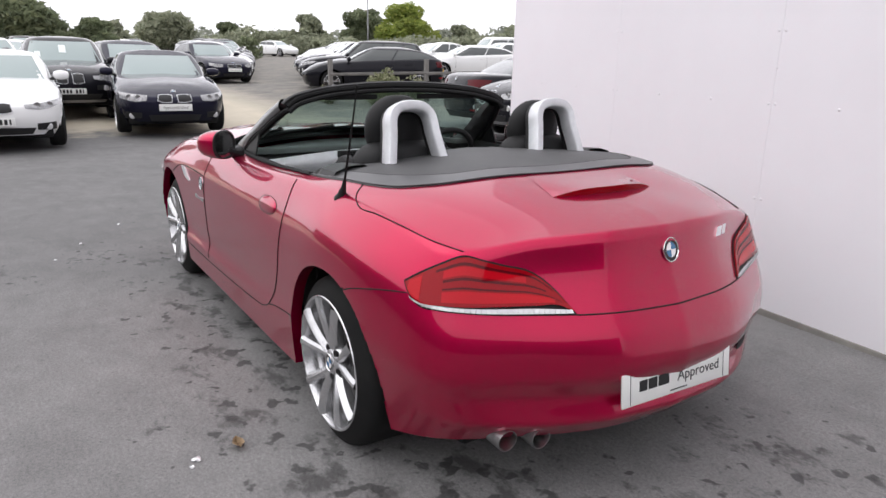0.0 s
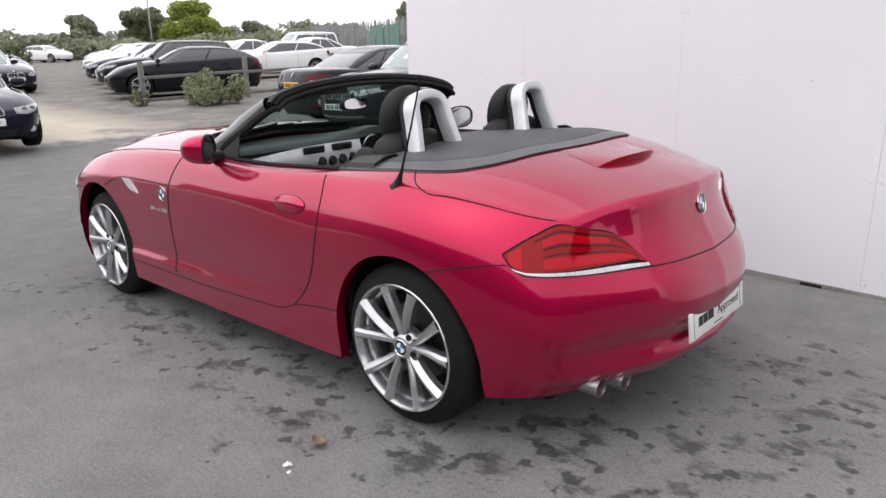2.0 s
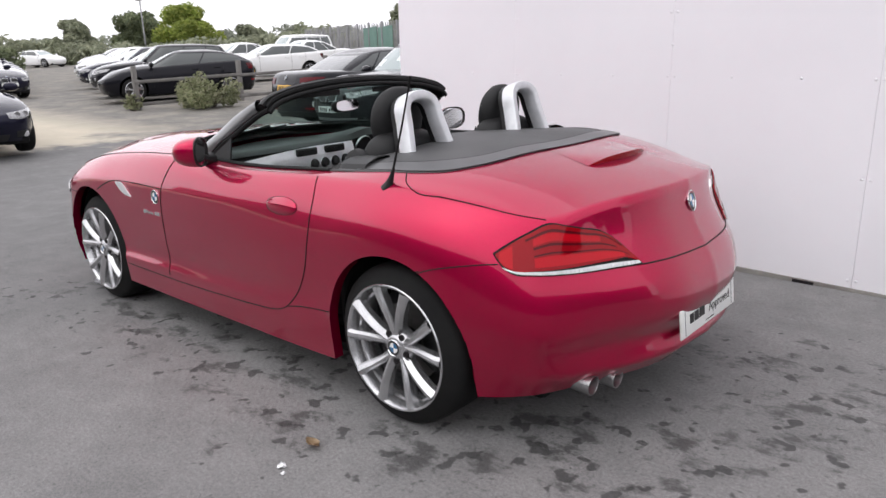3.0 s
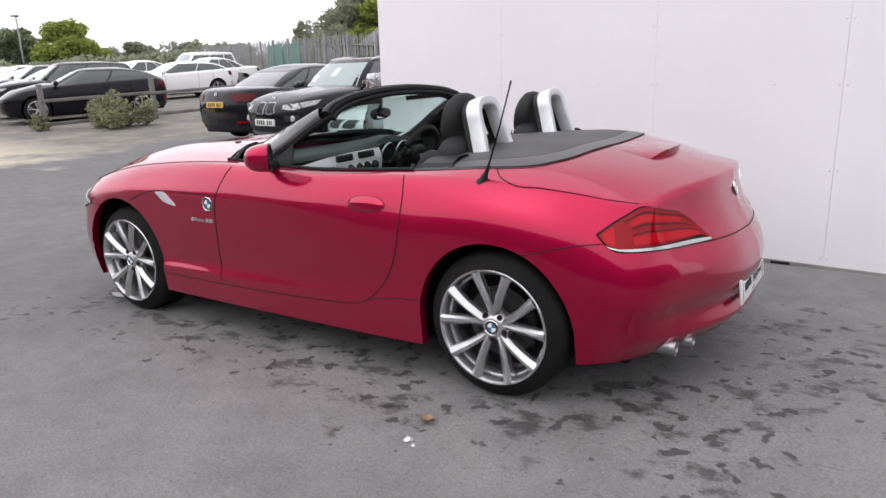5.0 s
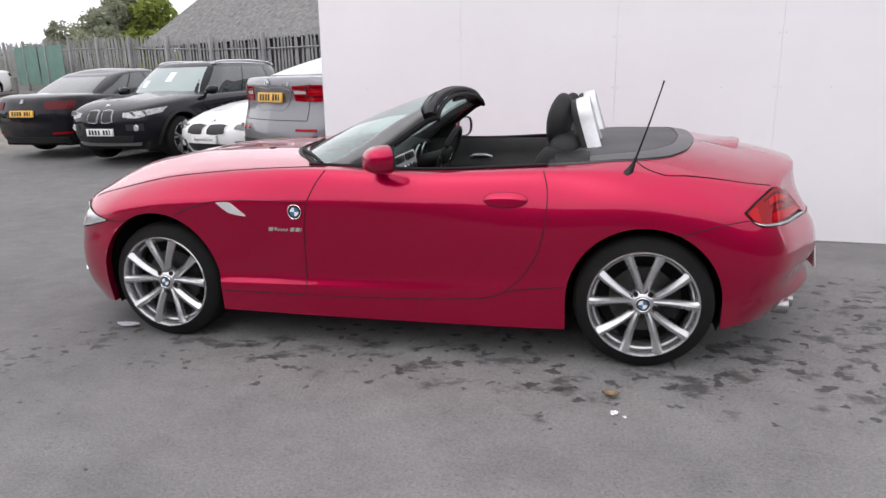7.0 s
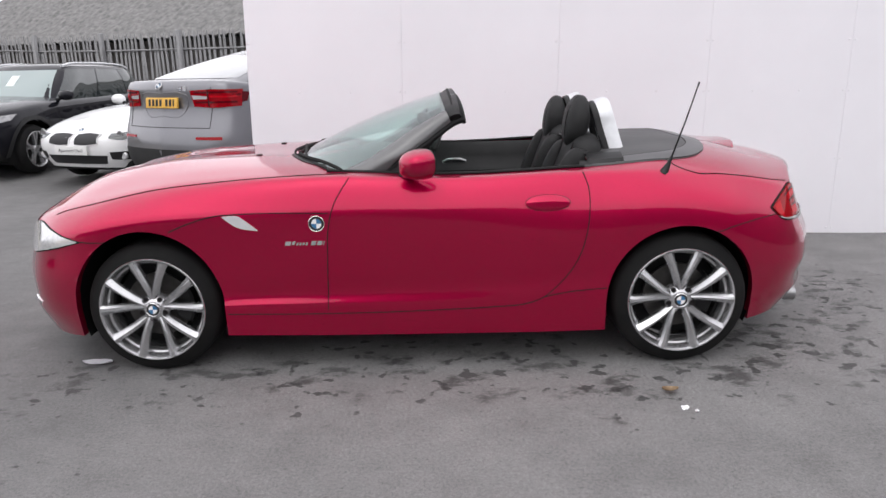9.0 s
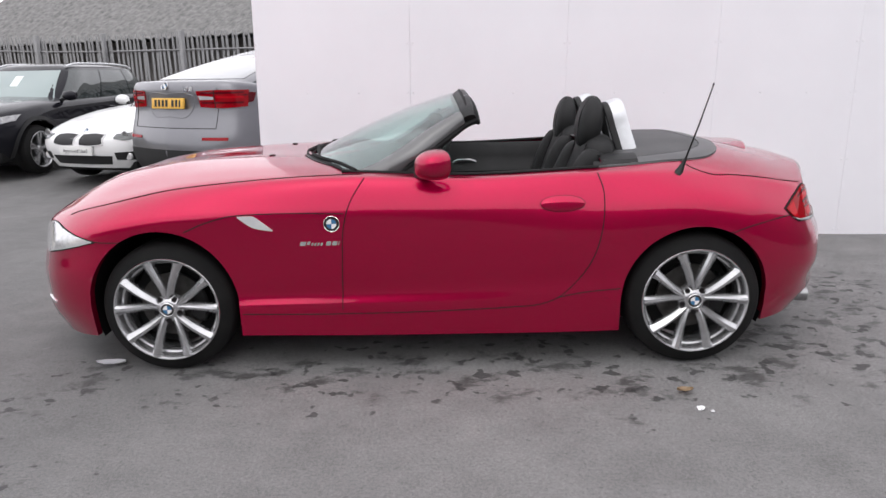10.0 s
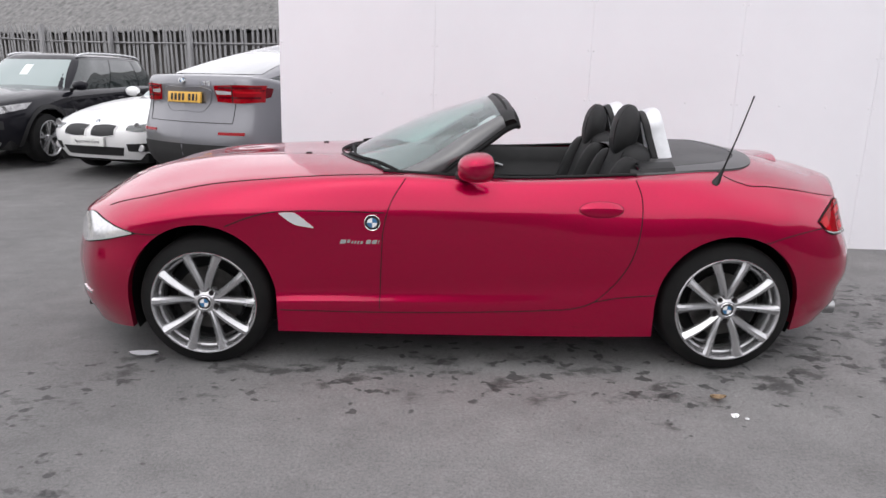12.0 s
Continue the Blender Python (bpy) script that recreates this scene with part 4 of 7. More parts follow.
    part("mirror_frame", bm, TRIM, mirror, "black frame")
    bm = bmesh.new()
    face = [bm.verts.new(mm @ Vector((.035, 0, 0)) + (bowl(1, q, .87) - mm @ Vector((.040, 0, 0)))) for q in qs]
    f = bm.faces.new(face)
    bm.normal_update()
    if f.normal.x < 0:
        f.normal_flip()
    part("mirror_glass", bm, CHROME, mirror, smooth=False)
    bm = bmesh.new()
    tube(bm, spline([(-.03, sd * .79, .935), (-.01, sd * .83, .942), (.005, sd * .865, .958)], 8), [.036, .033, .030, .028, .026, .026, .027, .027], 10)
    part("mirror_stalk", bm, TRIM, mirror, "black stalk")

# antenna
bm = bmesh.new()
tube(bm, [(1.16, -.780, .906), (1.172, -.780, .925), (1.186, -.779, .955), (1.198, -.779, .985)], [.026, .017, .009, .006], 10)
part("antenna_foot", bm, TRIM, roadster, "black antenna foot")
bm = bmesh.new()
tube(bm, [(1.196, -.779, .98), (1.25, -.778, 1.14), (1.294, -.777, 1.285), (1.303, -.777, 1.317)], [.0045, .0036, .0030, .0042], 8)
part("antenna_mast", bm, RUBBER, roadster, "thin black antenna mast")

# boot: third brake lamp pod, badge, model figures, plate
bm = bmesh.new()
rows = []
for t in np.linspace(0, 1, 9):
    x = 1.46 + .235 * t
    rise = .026 * t**1.8
    rows.append([on_top(x + .035 * (1 - (2 * s - 1) ** 2) * t, .235 * (2 * s - 1) * (1 - .15 * (1 - t)), .001 + rise * (1 - abs(2 * s - 1) ** 3))[0] for s in np.linspace(0, 1, 21)])
grid_faces(bm, rows)
bmesh.ops.recalc_face_normals(bm, faces=bm.faces)
pod = part("brake_lamp_pod", bm, PAINT, BODY["boot_lid"], "low hump with a narrow brake lamp")
edge = rows[-1]
bm = bmesh.new()
grid_faces(bm, [[Vector(p) for p in edge], [on_top(p.x - .012 * (1 - abs(2 * k / 20 - 1) ** 2), p.y, -.006)[0] for k, p in enumerate(edge)]])
part("brake_lamp", bm, LENS_RED, pod, "dark red brake lamp")
p, n = on_rear(.015, .815, .001)
roundel(BODY["boot_lid"], p, n, Vector((0, 0, 1)), .041)
for y0, y1 in ((.285, .326), (.334, .365)):
    bm = draped([(y0 + .012, .852), (y1 + .012, .852)], [(y0, .820), (y1, .820)], 4, 2, on_rear, .004, .005)
    part("model_figure", bm, CHROME, BODY["boot_lid"])


def text_mesh(body, size, m, mat_, parent, name="lettering", extrude=.0006, align="CENTER"):
    cu = bpy.data.curves.new("text", "FONT")
    cu.body, cu.size, cu.extrude, cu.align_x, cu.align_y = body, size, extrude, align, "CENTER"
    cu.resolution_u = 3
    tmp = bpy.data.objects.new("text_tmp", cu)
    scene.collection.objects.link(tmp)
    bpy.context.view_layer.update()
    me = bpy.data.meshes.new_from_object(tmp.evaluated_get(bpy.context.evaluated_depsgraph_get()))
    bpy.data.objects.remove(tmp)
    bpy.data.curves.remove(cu)
    me.transform(m)
    me.materials.clear()
    me.materials.append(mat_)
    ob = new(name, me)
    ob.parent = parent
    return ob


def plate_frame(at, out, up):
    z = out.normalized()
    x = up.cross(z).normalized()
    m = Matrix((x, z.cross(x), z)).transposed().to_4x4()
    m.translation = at
    return m


pm = plate_frame(Vector((on_rear(0, .40)[0].x + .012, -.005, .412)), Vector((1, 0, .10)), Vector((0, 0, 1)))
plate = part("dealer_plate", new_box((-.26, -.0555, -.004), (.26, .0555, .004), pm, .003), PLATE_WHITE, roadster, "white dealer plate with black lettering")
text_mesh("Approved", .052, pm @ Matrix.Translation((.098, 0, .0045)), INK, plate)
for x0, x1 in ((-.185, -.150), (-.144, -.104), (-.098, -.048)):
    part("word_bar", new_box((x0, -.014, .004), (x1, .022, .0052), pm), INK, plate, smooth=False)
for x in (-.225, .225):
    part("plate_line", new_box((x - .001, -.05, .004), (x + .001, .05, .005), pm), INK, plate, smooth=False)
part("small_print", new_box((-.04, -.044, .004), (.04, -.040, .005), pm), INK, plate, smooth=False)
# rear pocket and tail pipes
part("rear_pocket", draped([(.44, .40), (.50, .415), (.58, .41)], [(.44, .375), (.50, .365), (.57, .37)], 10, 4, on_rear, .002, .004), GAP, roadster, "dark reflector pocket")
for y in (-.565, -.462):
    bm = lathe(bmesh.new(), [(.030, -.25), (.036, -.2), (.037, -.006), (.0365, 0), (.034, 0), (.032, -.01), (.031, -.12), (0, -.13)], "x", 24, Matrix.Translation((1.925 if y < -.5 else 1.965, y, .243)) @ Matrix.Rotation(radians(3), 4, "Y"))
    part("tail_pipe", bm, STEEL, roadster, "round steel tail pipe")
bm = bmesh.new()
tube(bm, spline([(1.74, -.64, .24), (1.84, -.45, .265), (1.90, -.2, .285), (1.91, 0, .29), (1.90, .2, .285), (1.84, .45, .265), (1.74, .64, .24)], 40), .02, 8, flat=(.05, .012, (0, 0, 1)))
part("rear_valance", bm, TRIM, roadster, "black lower valance")

BORDER = varied("satin_grey_border", (0.075, 0.075, 0.078), (0.095, 0.095, 0.098), 8, 0.38)
# --- roof cover behind the seats ---
_half = [(.80, .752), (.95, .742), (1.10, .724), (1.23, .698), (1.34, .645), (1.42, .545), (1.475, .34)]
OUT_EDGE = [(x, -y) for x, y in _half] + [(1.497, 0)] + [(x, y) for x, y in _half[::-1]]
_half = [(.97, .675), (1.11, .652), (1.215, .612), (1.30, .545), (1.36, .46), (1.405, .27)]
IN_EDGE = [(x, -y) for x, y in _half] + [(1.42, 0)] + [(x, y) for x, y in _half[::-1]]
RIM = spline(OUT_EDGE, 121)


def cover_rows(off, lip):
    """From the front edge behind the seats out to the rim, the last stretch rounded down to the body."""
    rows = []
    for t in (0, .2, .4, .55, .7, .82, .9, .95, .98, 1):
        row = []
        for k, (x, y) in enumerate(RIM):
            fx, fy = .80, .70 * math.sin((k / 120 - .5) * math.pi)
            h = off if t < .95 else off - lip * (t - .95) / .05
            row.append(on_top(fx + (x - fx) * t, fy + (y - fy) * t, h)[0])
        rows.append(row)
    return rows


bm = bmesh.new()
grid_faces(bm, cover_rows(.006, .0055))
bmesh.ops.remove_doubles(bm, verts=bm.verts, dist=1e-5)
bmesh.ops.recalc_face_normals(bm, faces=bm.faces)
if sum(f.normal.z for f in bm.faces) < 0:
    bmesh.ops.reverse_faces(bm, faces=bm.faces)
cover = part("roof_cover", bm, COVER, roadster, "charcoal grained cover over the stowed roof", deg=60)
bm = bmesh.new()
tube(bm, [on_top(x, y, .0060)[0] for x, y in spline(IN_EDGE, 80)], .0025, 6)
part("cover_seam", bm, GAP, cover)
part("cover_border", draped([(x, y * .992) for x, y in OUT_EDGE[1:-1]], IN_EDGE, 90, 5, on_top, .0078, .003), BORDER, cover, "lighter smooth border")
for sd in (-1, 1):
    bm = bmesh.new()
    rows = [[on_top(x, sd * y, .004 + h)[0] for x in np.linspace(.79, .99, 9)] for y, h in ((.735, 0), (.715, .016), (.66, .020), (.60, .012), (.58, 0))]
    grid_faces(bm, rows)
    bmesh.ops.recalc_face_normals(bm, faces=bm.faces)
    part("cover_flap", bm, TRIM, cover)
    # roll hoop
    c = .375 * sd
    path = []
    for q in np.linspace(0, 1, 33):
        if q < .3:
            k = q / .3
            path.append((.985 - .040 * k, c - .122 + .026 * k, .985 + .135 * k))
        elif q > .7:
            k = (1 - q) / .3
            path.append((.985 - .040 * k, c + .122 - .026 * k, .985 + .135 * k))
        else:
            a = math.pi * (1 - (q - .3) / .4)
            path.append((.945 - .024 * math.sin(a) ** .7, c + .096 * math.copysign(abs(math.cos(a)) ** .72, math.cos(a)), 1.12 + .092 * abs(math.sin(a)) ** .72))
    bm = bmesh.new()
    sec = [(-.019, -.006), (-.018, -.012), (.018, -.012), (.019, -.006), (.021, .046), (.016, .055), (-.013, .055), (-.019, .048)]
    rings = []
    for i, p in enumerate(path):
        d = (Vector(path[min(i + 1, 32)]) - Vector(path[max(i - 1, 0)])).normalized()
        out = d.cross(Vector((1, 0, .25)).normalized()).normalized()
        back = out.cross(d).normalized()
        rings.append([Vector(p) - out * a + back * b for a, b in sec])
    grid_faces(bm, rings, close=True)
    bmesh.ops.recalc_face_normals(bm, faces=bm.faces)
    hoop = part("roll_hoop", bm, SILVER, roadster, "silver roll-over hoop behind the seat", deg=50)
    bm = bmesh.new()
    rings = []
    for i, p in enumerate(path):
        d = (Vector(path[min(i + 1, 32)]) - Vector(path[max(i - 1, 0)])).normalized()
        out = d.cross(Vector((1, 0, .25)).normalized()).normalized()
        back = out.cross(d).normalized()
        rings.append([Vector(p) - out * a + back * b for a, b in ((-.0175, -.0125), (-.017, -.034), (-.012, -.042), (.012, -.042), (.017, -.034), (.0175, -.0125))])
    grid_faces(bm, rings, close=True)
    bmesh.ops.recalc_face_normals(bm, faces=bm.faces)
    part("hoop_lining", bm, PLASTIC, hoop, "black inner lining")

# --- windscreen, frame and cowl ---
GLASS_EDGE = [(-.425, -.708, .908), (-.330, -.711, .938), (-.235, -.706, .976), (-.118, -.688, 1.042), (.005, -.662, 1.122), (.160, -.628, 1.203)]
PILLAR_LOW = [(-.185, -.742, .900), (-.130, -.739, .945), (-.060, -.731, 1.000), (.043, -.704, 1.062), (.115, -.678, 1.113), (.182, -.648, 1.157)]
_half = [(.190, -.634, 1.166), (.186, -.600, 1.192), (.180, -.50, 1.223), (.170, -.30, 1.250)]
HEADER = _half + [(.163, 0, 1.262)] + [(x, -y, z) for x, y, z in _half[::-1]]
NRM = (-.50, 0, .866)
glass_line, low_line = spline(GLASS_EDGE, 25), spline(PILLAR_LOW, 25)
for sd in (1, -1):
    # broad outer face from the glass down to the door seal, closed by a rounded inner side
    rows = []
    for p, q in zip(glass_line, low_line):
        p, q = Vector(p), Vector(q)
        ring = [p + Vector((-.004, .010, .004)), p.lerp(q, .12) + Vector((0, -.006, .006)), p.lerp(q, .5) + Vector((0, -.013, .008)), p.lerp(q, .88) + Vector((0, -.008, .002)), q + Vector((.002, .002, -.004)), q + Vector((.004, .040, -.006)), p.lerp(q, .5) + Vector((.004, .062, -.020)), p + Vector((.0, .050, -.018))]
        rows.append([(v.x, v.y * -sd, v.z) for v in ring])
    bm = bmesh.new()
    grid_faces(bm, rows, close=True)
    bmesh.ops.recalc_face_normals(bm, faces=bm.faces)
    part("windscreen_pillar", bm, PILLAR_BLACK, roadster, "satin black windscreen pillar", deg=50)
    bm = bmesh.new()
    tube(bm, spline([(x + .014, (y + .016) * -sd, z - .012) for x, y, z in PILLAR_LOW[1:]] + [(.240, .622 * sd, 1.162)], 24), .014, 8)
    part("pillar_seal", bm, RUBBER, roadster)
    # corner triangle at the foot of the pillar
    rows = [[(-.17, sd * .738, .915), (-.05, sd * .738, .922), (.05, sd * .736, .926)], [(-.125, sd * .732, .945), (-.06, sd * .726, .985), (.035, sd * .706, 1.045)]]
    part("corner_trim", slab(rows, .008 * sd), TRIM, roadster)
bm = bmesh.new()
tube(bm, spline(HEADER, 60), .03, 12, flat=(.046, .020, NRM))
header = part("windscreen_header", bm, TRIM, roadster, "black windscreen top rail with roof seals")
for dx, dz, r in ((.036, .006, .013), (.056, -.016, .012), (.008, .022, .008)):
    bm = bmesh.new()
    tube(bm, spline([(x + dx, y * .985, z + dz) for x, y, z in HEADER], 60), r, 8)
    part("roof_seal", bm, RUBBER, header)
for y in (-.36, -.30, .30, .36):
    part("latch_plate", new_box((.182, y - .02, 1.262), (.204, y + .02, 1.272), bevel=.001), STEEL, header)
for y in (-.32, .32):
    part("sun_visor", new_box((.150, y - .2, 1.198), (.166, y + .2, 1.224), Matrix.Identity(4), .004), PLASTIC, header)


def screen_base(y):
    return -.46 - .215 * (1 - (abs(y) / .70) ** 2), .905 + .045 * (1 - (abs(y) / .70) ** 2)


rows = []
edge_line = spline(GLASS_EDGE, 14)
(xb, zb), (xt, zt) = screen_base(0), (.128, 1.274)
for k, e in enumerate(edge_line):
    t = k / 13
    bow = .026 * math.sin(math.pi * t)
    xc, zc = xb + (xt - xb) * t - bow * .5, zb + (zt - zb) * t + bow * .86
    rows.append([(xc + (e[0] - xc) * abs(s) ** 2.2, -e[1] * s, zc + (e[2] - zc) * abs(s) ** 2.6) for s in np.linspace(-1, 1, 33)])
screen = part("windscreen_glass", slab(rows, .005), GLASS, roadster, "clear curved windscreen")
screen.visible_shadow = False
rows = []
for t in np.linspace(0, 1, 6):
    row = []
    for s in np.linspace(-1, 1, 31):
        y = .735 * s
        xf = -.40 - .285 * (1 - s * s)
        xb, zb = screen_base(.70 * s)
        zf = on_top(xf - .02, y * .97)[0].z - .006
        row.append((xf - .01 + (xb + .03 - xf) * t, y * (1 - .04 * t), zf + (zb - .01 - zf) * t - .02 * math.sin(math.pi * t)))
    rows.append(row)
part("cowl_panel", slab(rows, .006), PLASTIC, roadster, "black scuttle panel")
bm = bmesh.new()
tube(bm, [(-.385 - .285 * (1 - s * s) - .008, .735 * s, on_top(-.40 - .285 * (1 - s * s) - .02, .715 * s)[0].z + .001) for s in np.linspace(-1, 1, 41)], .006, 8)
part("bonnet_edge_seal", bm, RUBBER, roadster)
for y0, y1 in ((-.60, -.02), (-.10, .50)):
    bm = bmesh.new()
    (xa, za), (xb, zb) = screen_base(y0), screen_base(y1)
    tube(bm, [(xa - .02, y0, za + .012), (xa + .012, y0 + .04, za + .03), ((xa + xb) / 2 + .02, (y0 + y1) / 2, (za + zb) / 2 + .038), (xb + .05, y1, zb + .048)], .010, 8)
    wiper = part("wiper_arm", bm, RUBBER, roadster, "black wiper")
    bm = bmesh.new()
    tube(bm, [((xa + xb) / 2 - .12 + .06, y0 + .05, za + .03), (xb + .06, y1 + .12, zb + .045)], .006, 6)
    part("wiper_blade", bm, RUBBER, wiper)
# black scuttle end and wiper arm at each rear corner of the bonnet
for sd in (-1, 1):
    edge = [(-.655, sd * .30), (-.60, sd * .44), (-.52, sd * .58), (-.40, sd * .70), (-.31, sd * .745)]
    back = [(-.61, sd * .30), (-.54, sd * .44), (-.45, sd * .58), (-.36, sd * .675), (-.30, sd * .725)]
    part("scuttle_corner", draped(edge, back, 24, 4, on_top, .004, .006), PLASTIC, roadster, "black scuttle corner")
    bm = bmesh.new()
    tube(bm, spline([on_top(-.60, sd * .36, .012)[0], on_top(-.52, sd * .50, .014)[0], on_top(-.42, sd * .62, .013)[0], on_top(-.33, sd * .705, .008)[0]], 14), .009, 8)
    part("wiper_link", bm, RUBBER, roadster)
# washer jets
for y in (-.30, .30):
    part("washer_jet", new_box((-.84, y - .014, on_top(-.83, y)[0].z - .004), (-.81, y + .014, on_top(-.83, y)[0].z + .006), bevel=.003), TRIM, roadster)


# --- cabin ---
def pillow(size, m, p=.55, n=20, k=12):
    """A padded block with rounded edges."""
    bm = bmesh.new()
    def f(c, e):
        return math.copysign(abs(c) ** e, c)
    rows = []
    for i in range(k + 1):
        a = -math.pi / 2 + math.pi * i / k
        rows.append([m @ Vector((size[0] * f(math.cos(a), p) * f(math.cos(b), p), size[1] * f(math.cos(a), p) * f(math.sin(b), p), size[2] * f(math.sin(a), p))) for b in (2 * math.pi * j / n for j in range(n))])
    grid_faces(bm, rows, close=True)
    bmesh.ops.remove_doubles(bm, verts=bm.verts, dist=1e-5)
    bmesh.ops.recalc_face_normals(bm, faces=bm.faces)
    return bm


bm = new_box((-.62, -.70, .24), (.84, .70, .28))
box(bm, (.80, -.74, .28), (.84, .74, .955))
box(bm, (-.66, -.70, .28), (-.60, .70, .86))
part("cabin_floor", bm, PLASTIC, roadster, "dark cabin floor and bulkhead")
for sd in (-1, 1):
    c = .372 * sd
    seat = part("seat_cushion", pillow((.26, .25, .10), Matrix.Translation((.38, c, .48)) @ Matrix.Rotation(radians(-10), 4, "Y")), LEATHER, roadster, "black leather sports seat")
    tilt = Matrix.Translation((.70, c, .56)) @ Matrix.Rotation(radians(20), 4, "Y")
    part("seat_back", pillow((.075, .235, .29), tilt @ Matrix.Translation((0, 0, .20)), .5), LEATHER, seat)
    for s in (-1, 1):
        part("side_bolster", pillow((.085, .052, .27), tilt @ Matrix.Translation((-.035, s * .215, .19)), .6), LEATHER, seat)
        part("cushion_bolster", pillow((.25, .05, .075), Matrix.Translation((.36, c + s * .225, .55)) @ Matrix.Rotation(radians(-10), 4, "Y")), LEATHER, seat)
    part("seat_shoulder", pillow((.085, .215, .13), Matrix.Translation((.845, c, .945)) @ Matrix.Rotation(radians(16), 4, "Y"), .7), LEATHER, seat)
    hm = Matrix.Translation((.825, c, 1.124 - (.03 if sd > 0 else 0))) @ Matrix.Rotation(radians(9), 4, "Y")
    bm = pillow((.060, .140, .134), hm, .74, 24, 16)
    back = hm.inverted()
    for vert in bm.verts:
        q = back @ vert.co
        k = q.z / .134
        q.y *= 1 - .20 * max(0, k) ** 2 - .16 * max(0, -k) ** 2
        q.x *= 1 - .25 * max(0, k) ** 2
        vert.co = hm @ q
    rest = part("head_restraint", bm, LEATHER, seat)
    bm = bmesh.new()
    tube(bm, [hm @ Vector((-.0605 * math.cos(q) ** .74 * (1 - .25 * max(0, math.sin(q)) ** 2), -.05, .130 * math.sin(q))) for q in np.linspace(-1.2, 1.3, 14)], .0022, 6)
    part("seam_line", bm, GAP, rest)
    bm = bmesh.new()
    tube(bm, [tilt @ Vector((-.077, y, .05 + .42 * k)) for k, y in ((0, -.10), (.5, -.13), (1, -.15))], .003, 6)
    tube(bm, [tilt @ Vector((-.077, y, .05 + .42 * k)) for k, y in ((0, .10), (.5, .13), (1, .15))], .003, 6)
    part("seat_stitching", bm, GAP, seat)
# dashboard: padded top, face, hood over the dials
rows = []
for s in np.linspace(-1, 1, 31):
    y = .70 * s
    hump = .045 * math.exp(-((y - .36) / .17) ** 2)
    xb, zb = screen_base(.66 * s)
    rows.append([(xb + .05, y, zb - .035), (-.36, y, .915 + hump * .6), (-.24, y, .925 + hump), (-.165, y, .922 + hump), (-.135, y, .905 + hump * .6), (-.15, y, .895), (-.16, y, .74), (-.20, y, .62), (-.30, y, .50), (-.5, y, .42)])
dash = part("dashboard", slab(rows, -.02), PLASTIC, roadster, "charcoal padded dashboard")
rows = []
for s in np.linspace(0, 1, 14):
    y = -.69 + .885 * s
    top, low = float(np.interp(s, [0, .45, .7, 1], [.872, .904, .912, .912])), float(np.interp(s, [0, .5, 1], [.80, .775, .762]))
    rows.append([(-.125 + .02 * t * (1 - t) * 4 - .0 * t, y, top + (low - top) * t) for t in np.linspace(0, 1, 5)])
fascia = part("fascia_trim", slab(rows, -.012), SILVER, dash, "brushed silver fascia trim")
for y in (-.155, .045):
    part("air_vent", new_box((-.118, y - .07, .868), (-.098, y + .07, .908), bevel=.006), PLASTIC, fascia, "black air vent")
    for z in (.878, .888, .898):
        part("vent_blade", new_box((-.099, y - .062, z - .0015), (-.092, y + .062, z + .0015)), TRIM, fascia)
for y in (-.11, -.035, .04, .115):
    m = Matrix.Translation((-.104, y, .818))
    bm = lathe(bmesh.new(), [(.0, .022), (.018, .022), (.022, .018), (.024, 0), (.028, -.002)], "x", 20, m)
    knob = part("rotary_knob", bm, PLASTIC, fascia, "round black heater knob with a silver ring")
    part("knob_ring", lathe(bmesh.new(), [(.023, .0), (.028, .004), (.030, 0), (.030, -.01)], "x", 20, m), CHROME, knob)
# steering wheel and column
m = Matrix.Translation((.055, .362, .855)) @ Matrix.Rotation(radians(24), 4, "Y")
bm = bmesh.new()
ring = [m @ Vector((0, .183 * math.cos(q), .183 * math.sin(q))) for q in np.linspace(0, 2 * math.pi, 41)]
tube(bm, ring, .0165, 10, caps=False)
bmesh.ops.remove_doubles(bm, verts=bm.verts, dist=1e-4)
wheel_s = part("steering_wheel", bm, LEATHER, roadster, "black three-spoke steering wheel")
for a in (0, math.pi, -math.pi / 2):
    bm = bmesh.new()
    tube(bm, [m @ Vector((-.018, .05 * math.cos(a), .05 * math.sin(a))), m @ Vector((-.006, .175 * math.cos(a), .175 * math.sin(a)))], .014, 8, flat=(.020, .008, tuple(m.to_3x3() @ Vector((1, 0, 0)))))
    part("spoke", bm, SILVER if a < -1 else TRIM, wheel_s)
part("airbag_pad", pillow((.03, .068, .058), m @ Matrix.Translation((-.012, 0, -.005))), LEATHER, wheel_s)
roundel(wheel_s, m @ Vector((.0215, 0, -.005)), m.to_3x3() @ Vector((1, 0, 0)), m.to_3x3() @ Vector((0, 0, 1)), .022)
bm = bmesh.new()
tube(bm, [(-.16, .362, .80), (.035, .362, .848)], .045, 12)
part("steering_column", bm, PLASTIC, wheel_s)
for s in (-1, 1):
    m2 = Matrix.Translation((-.128, .36 + .075 * s, .868)) @ Matrix.Rotation(radians(15), 4, "Y")
    d = part("dial", lathe(bmesh.new(), [(0, .002), (.055, .002), (.06, .008), (.064, 0)], "x", 24, m2), INK, dash, "round black dial")
    part("dial_ring", lathe(bmesh.new(), [(.060, .004), (.064, .010), (.067, 0)], "x", 24, m2), STEEL, d)
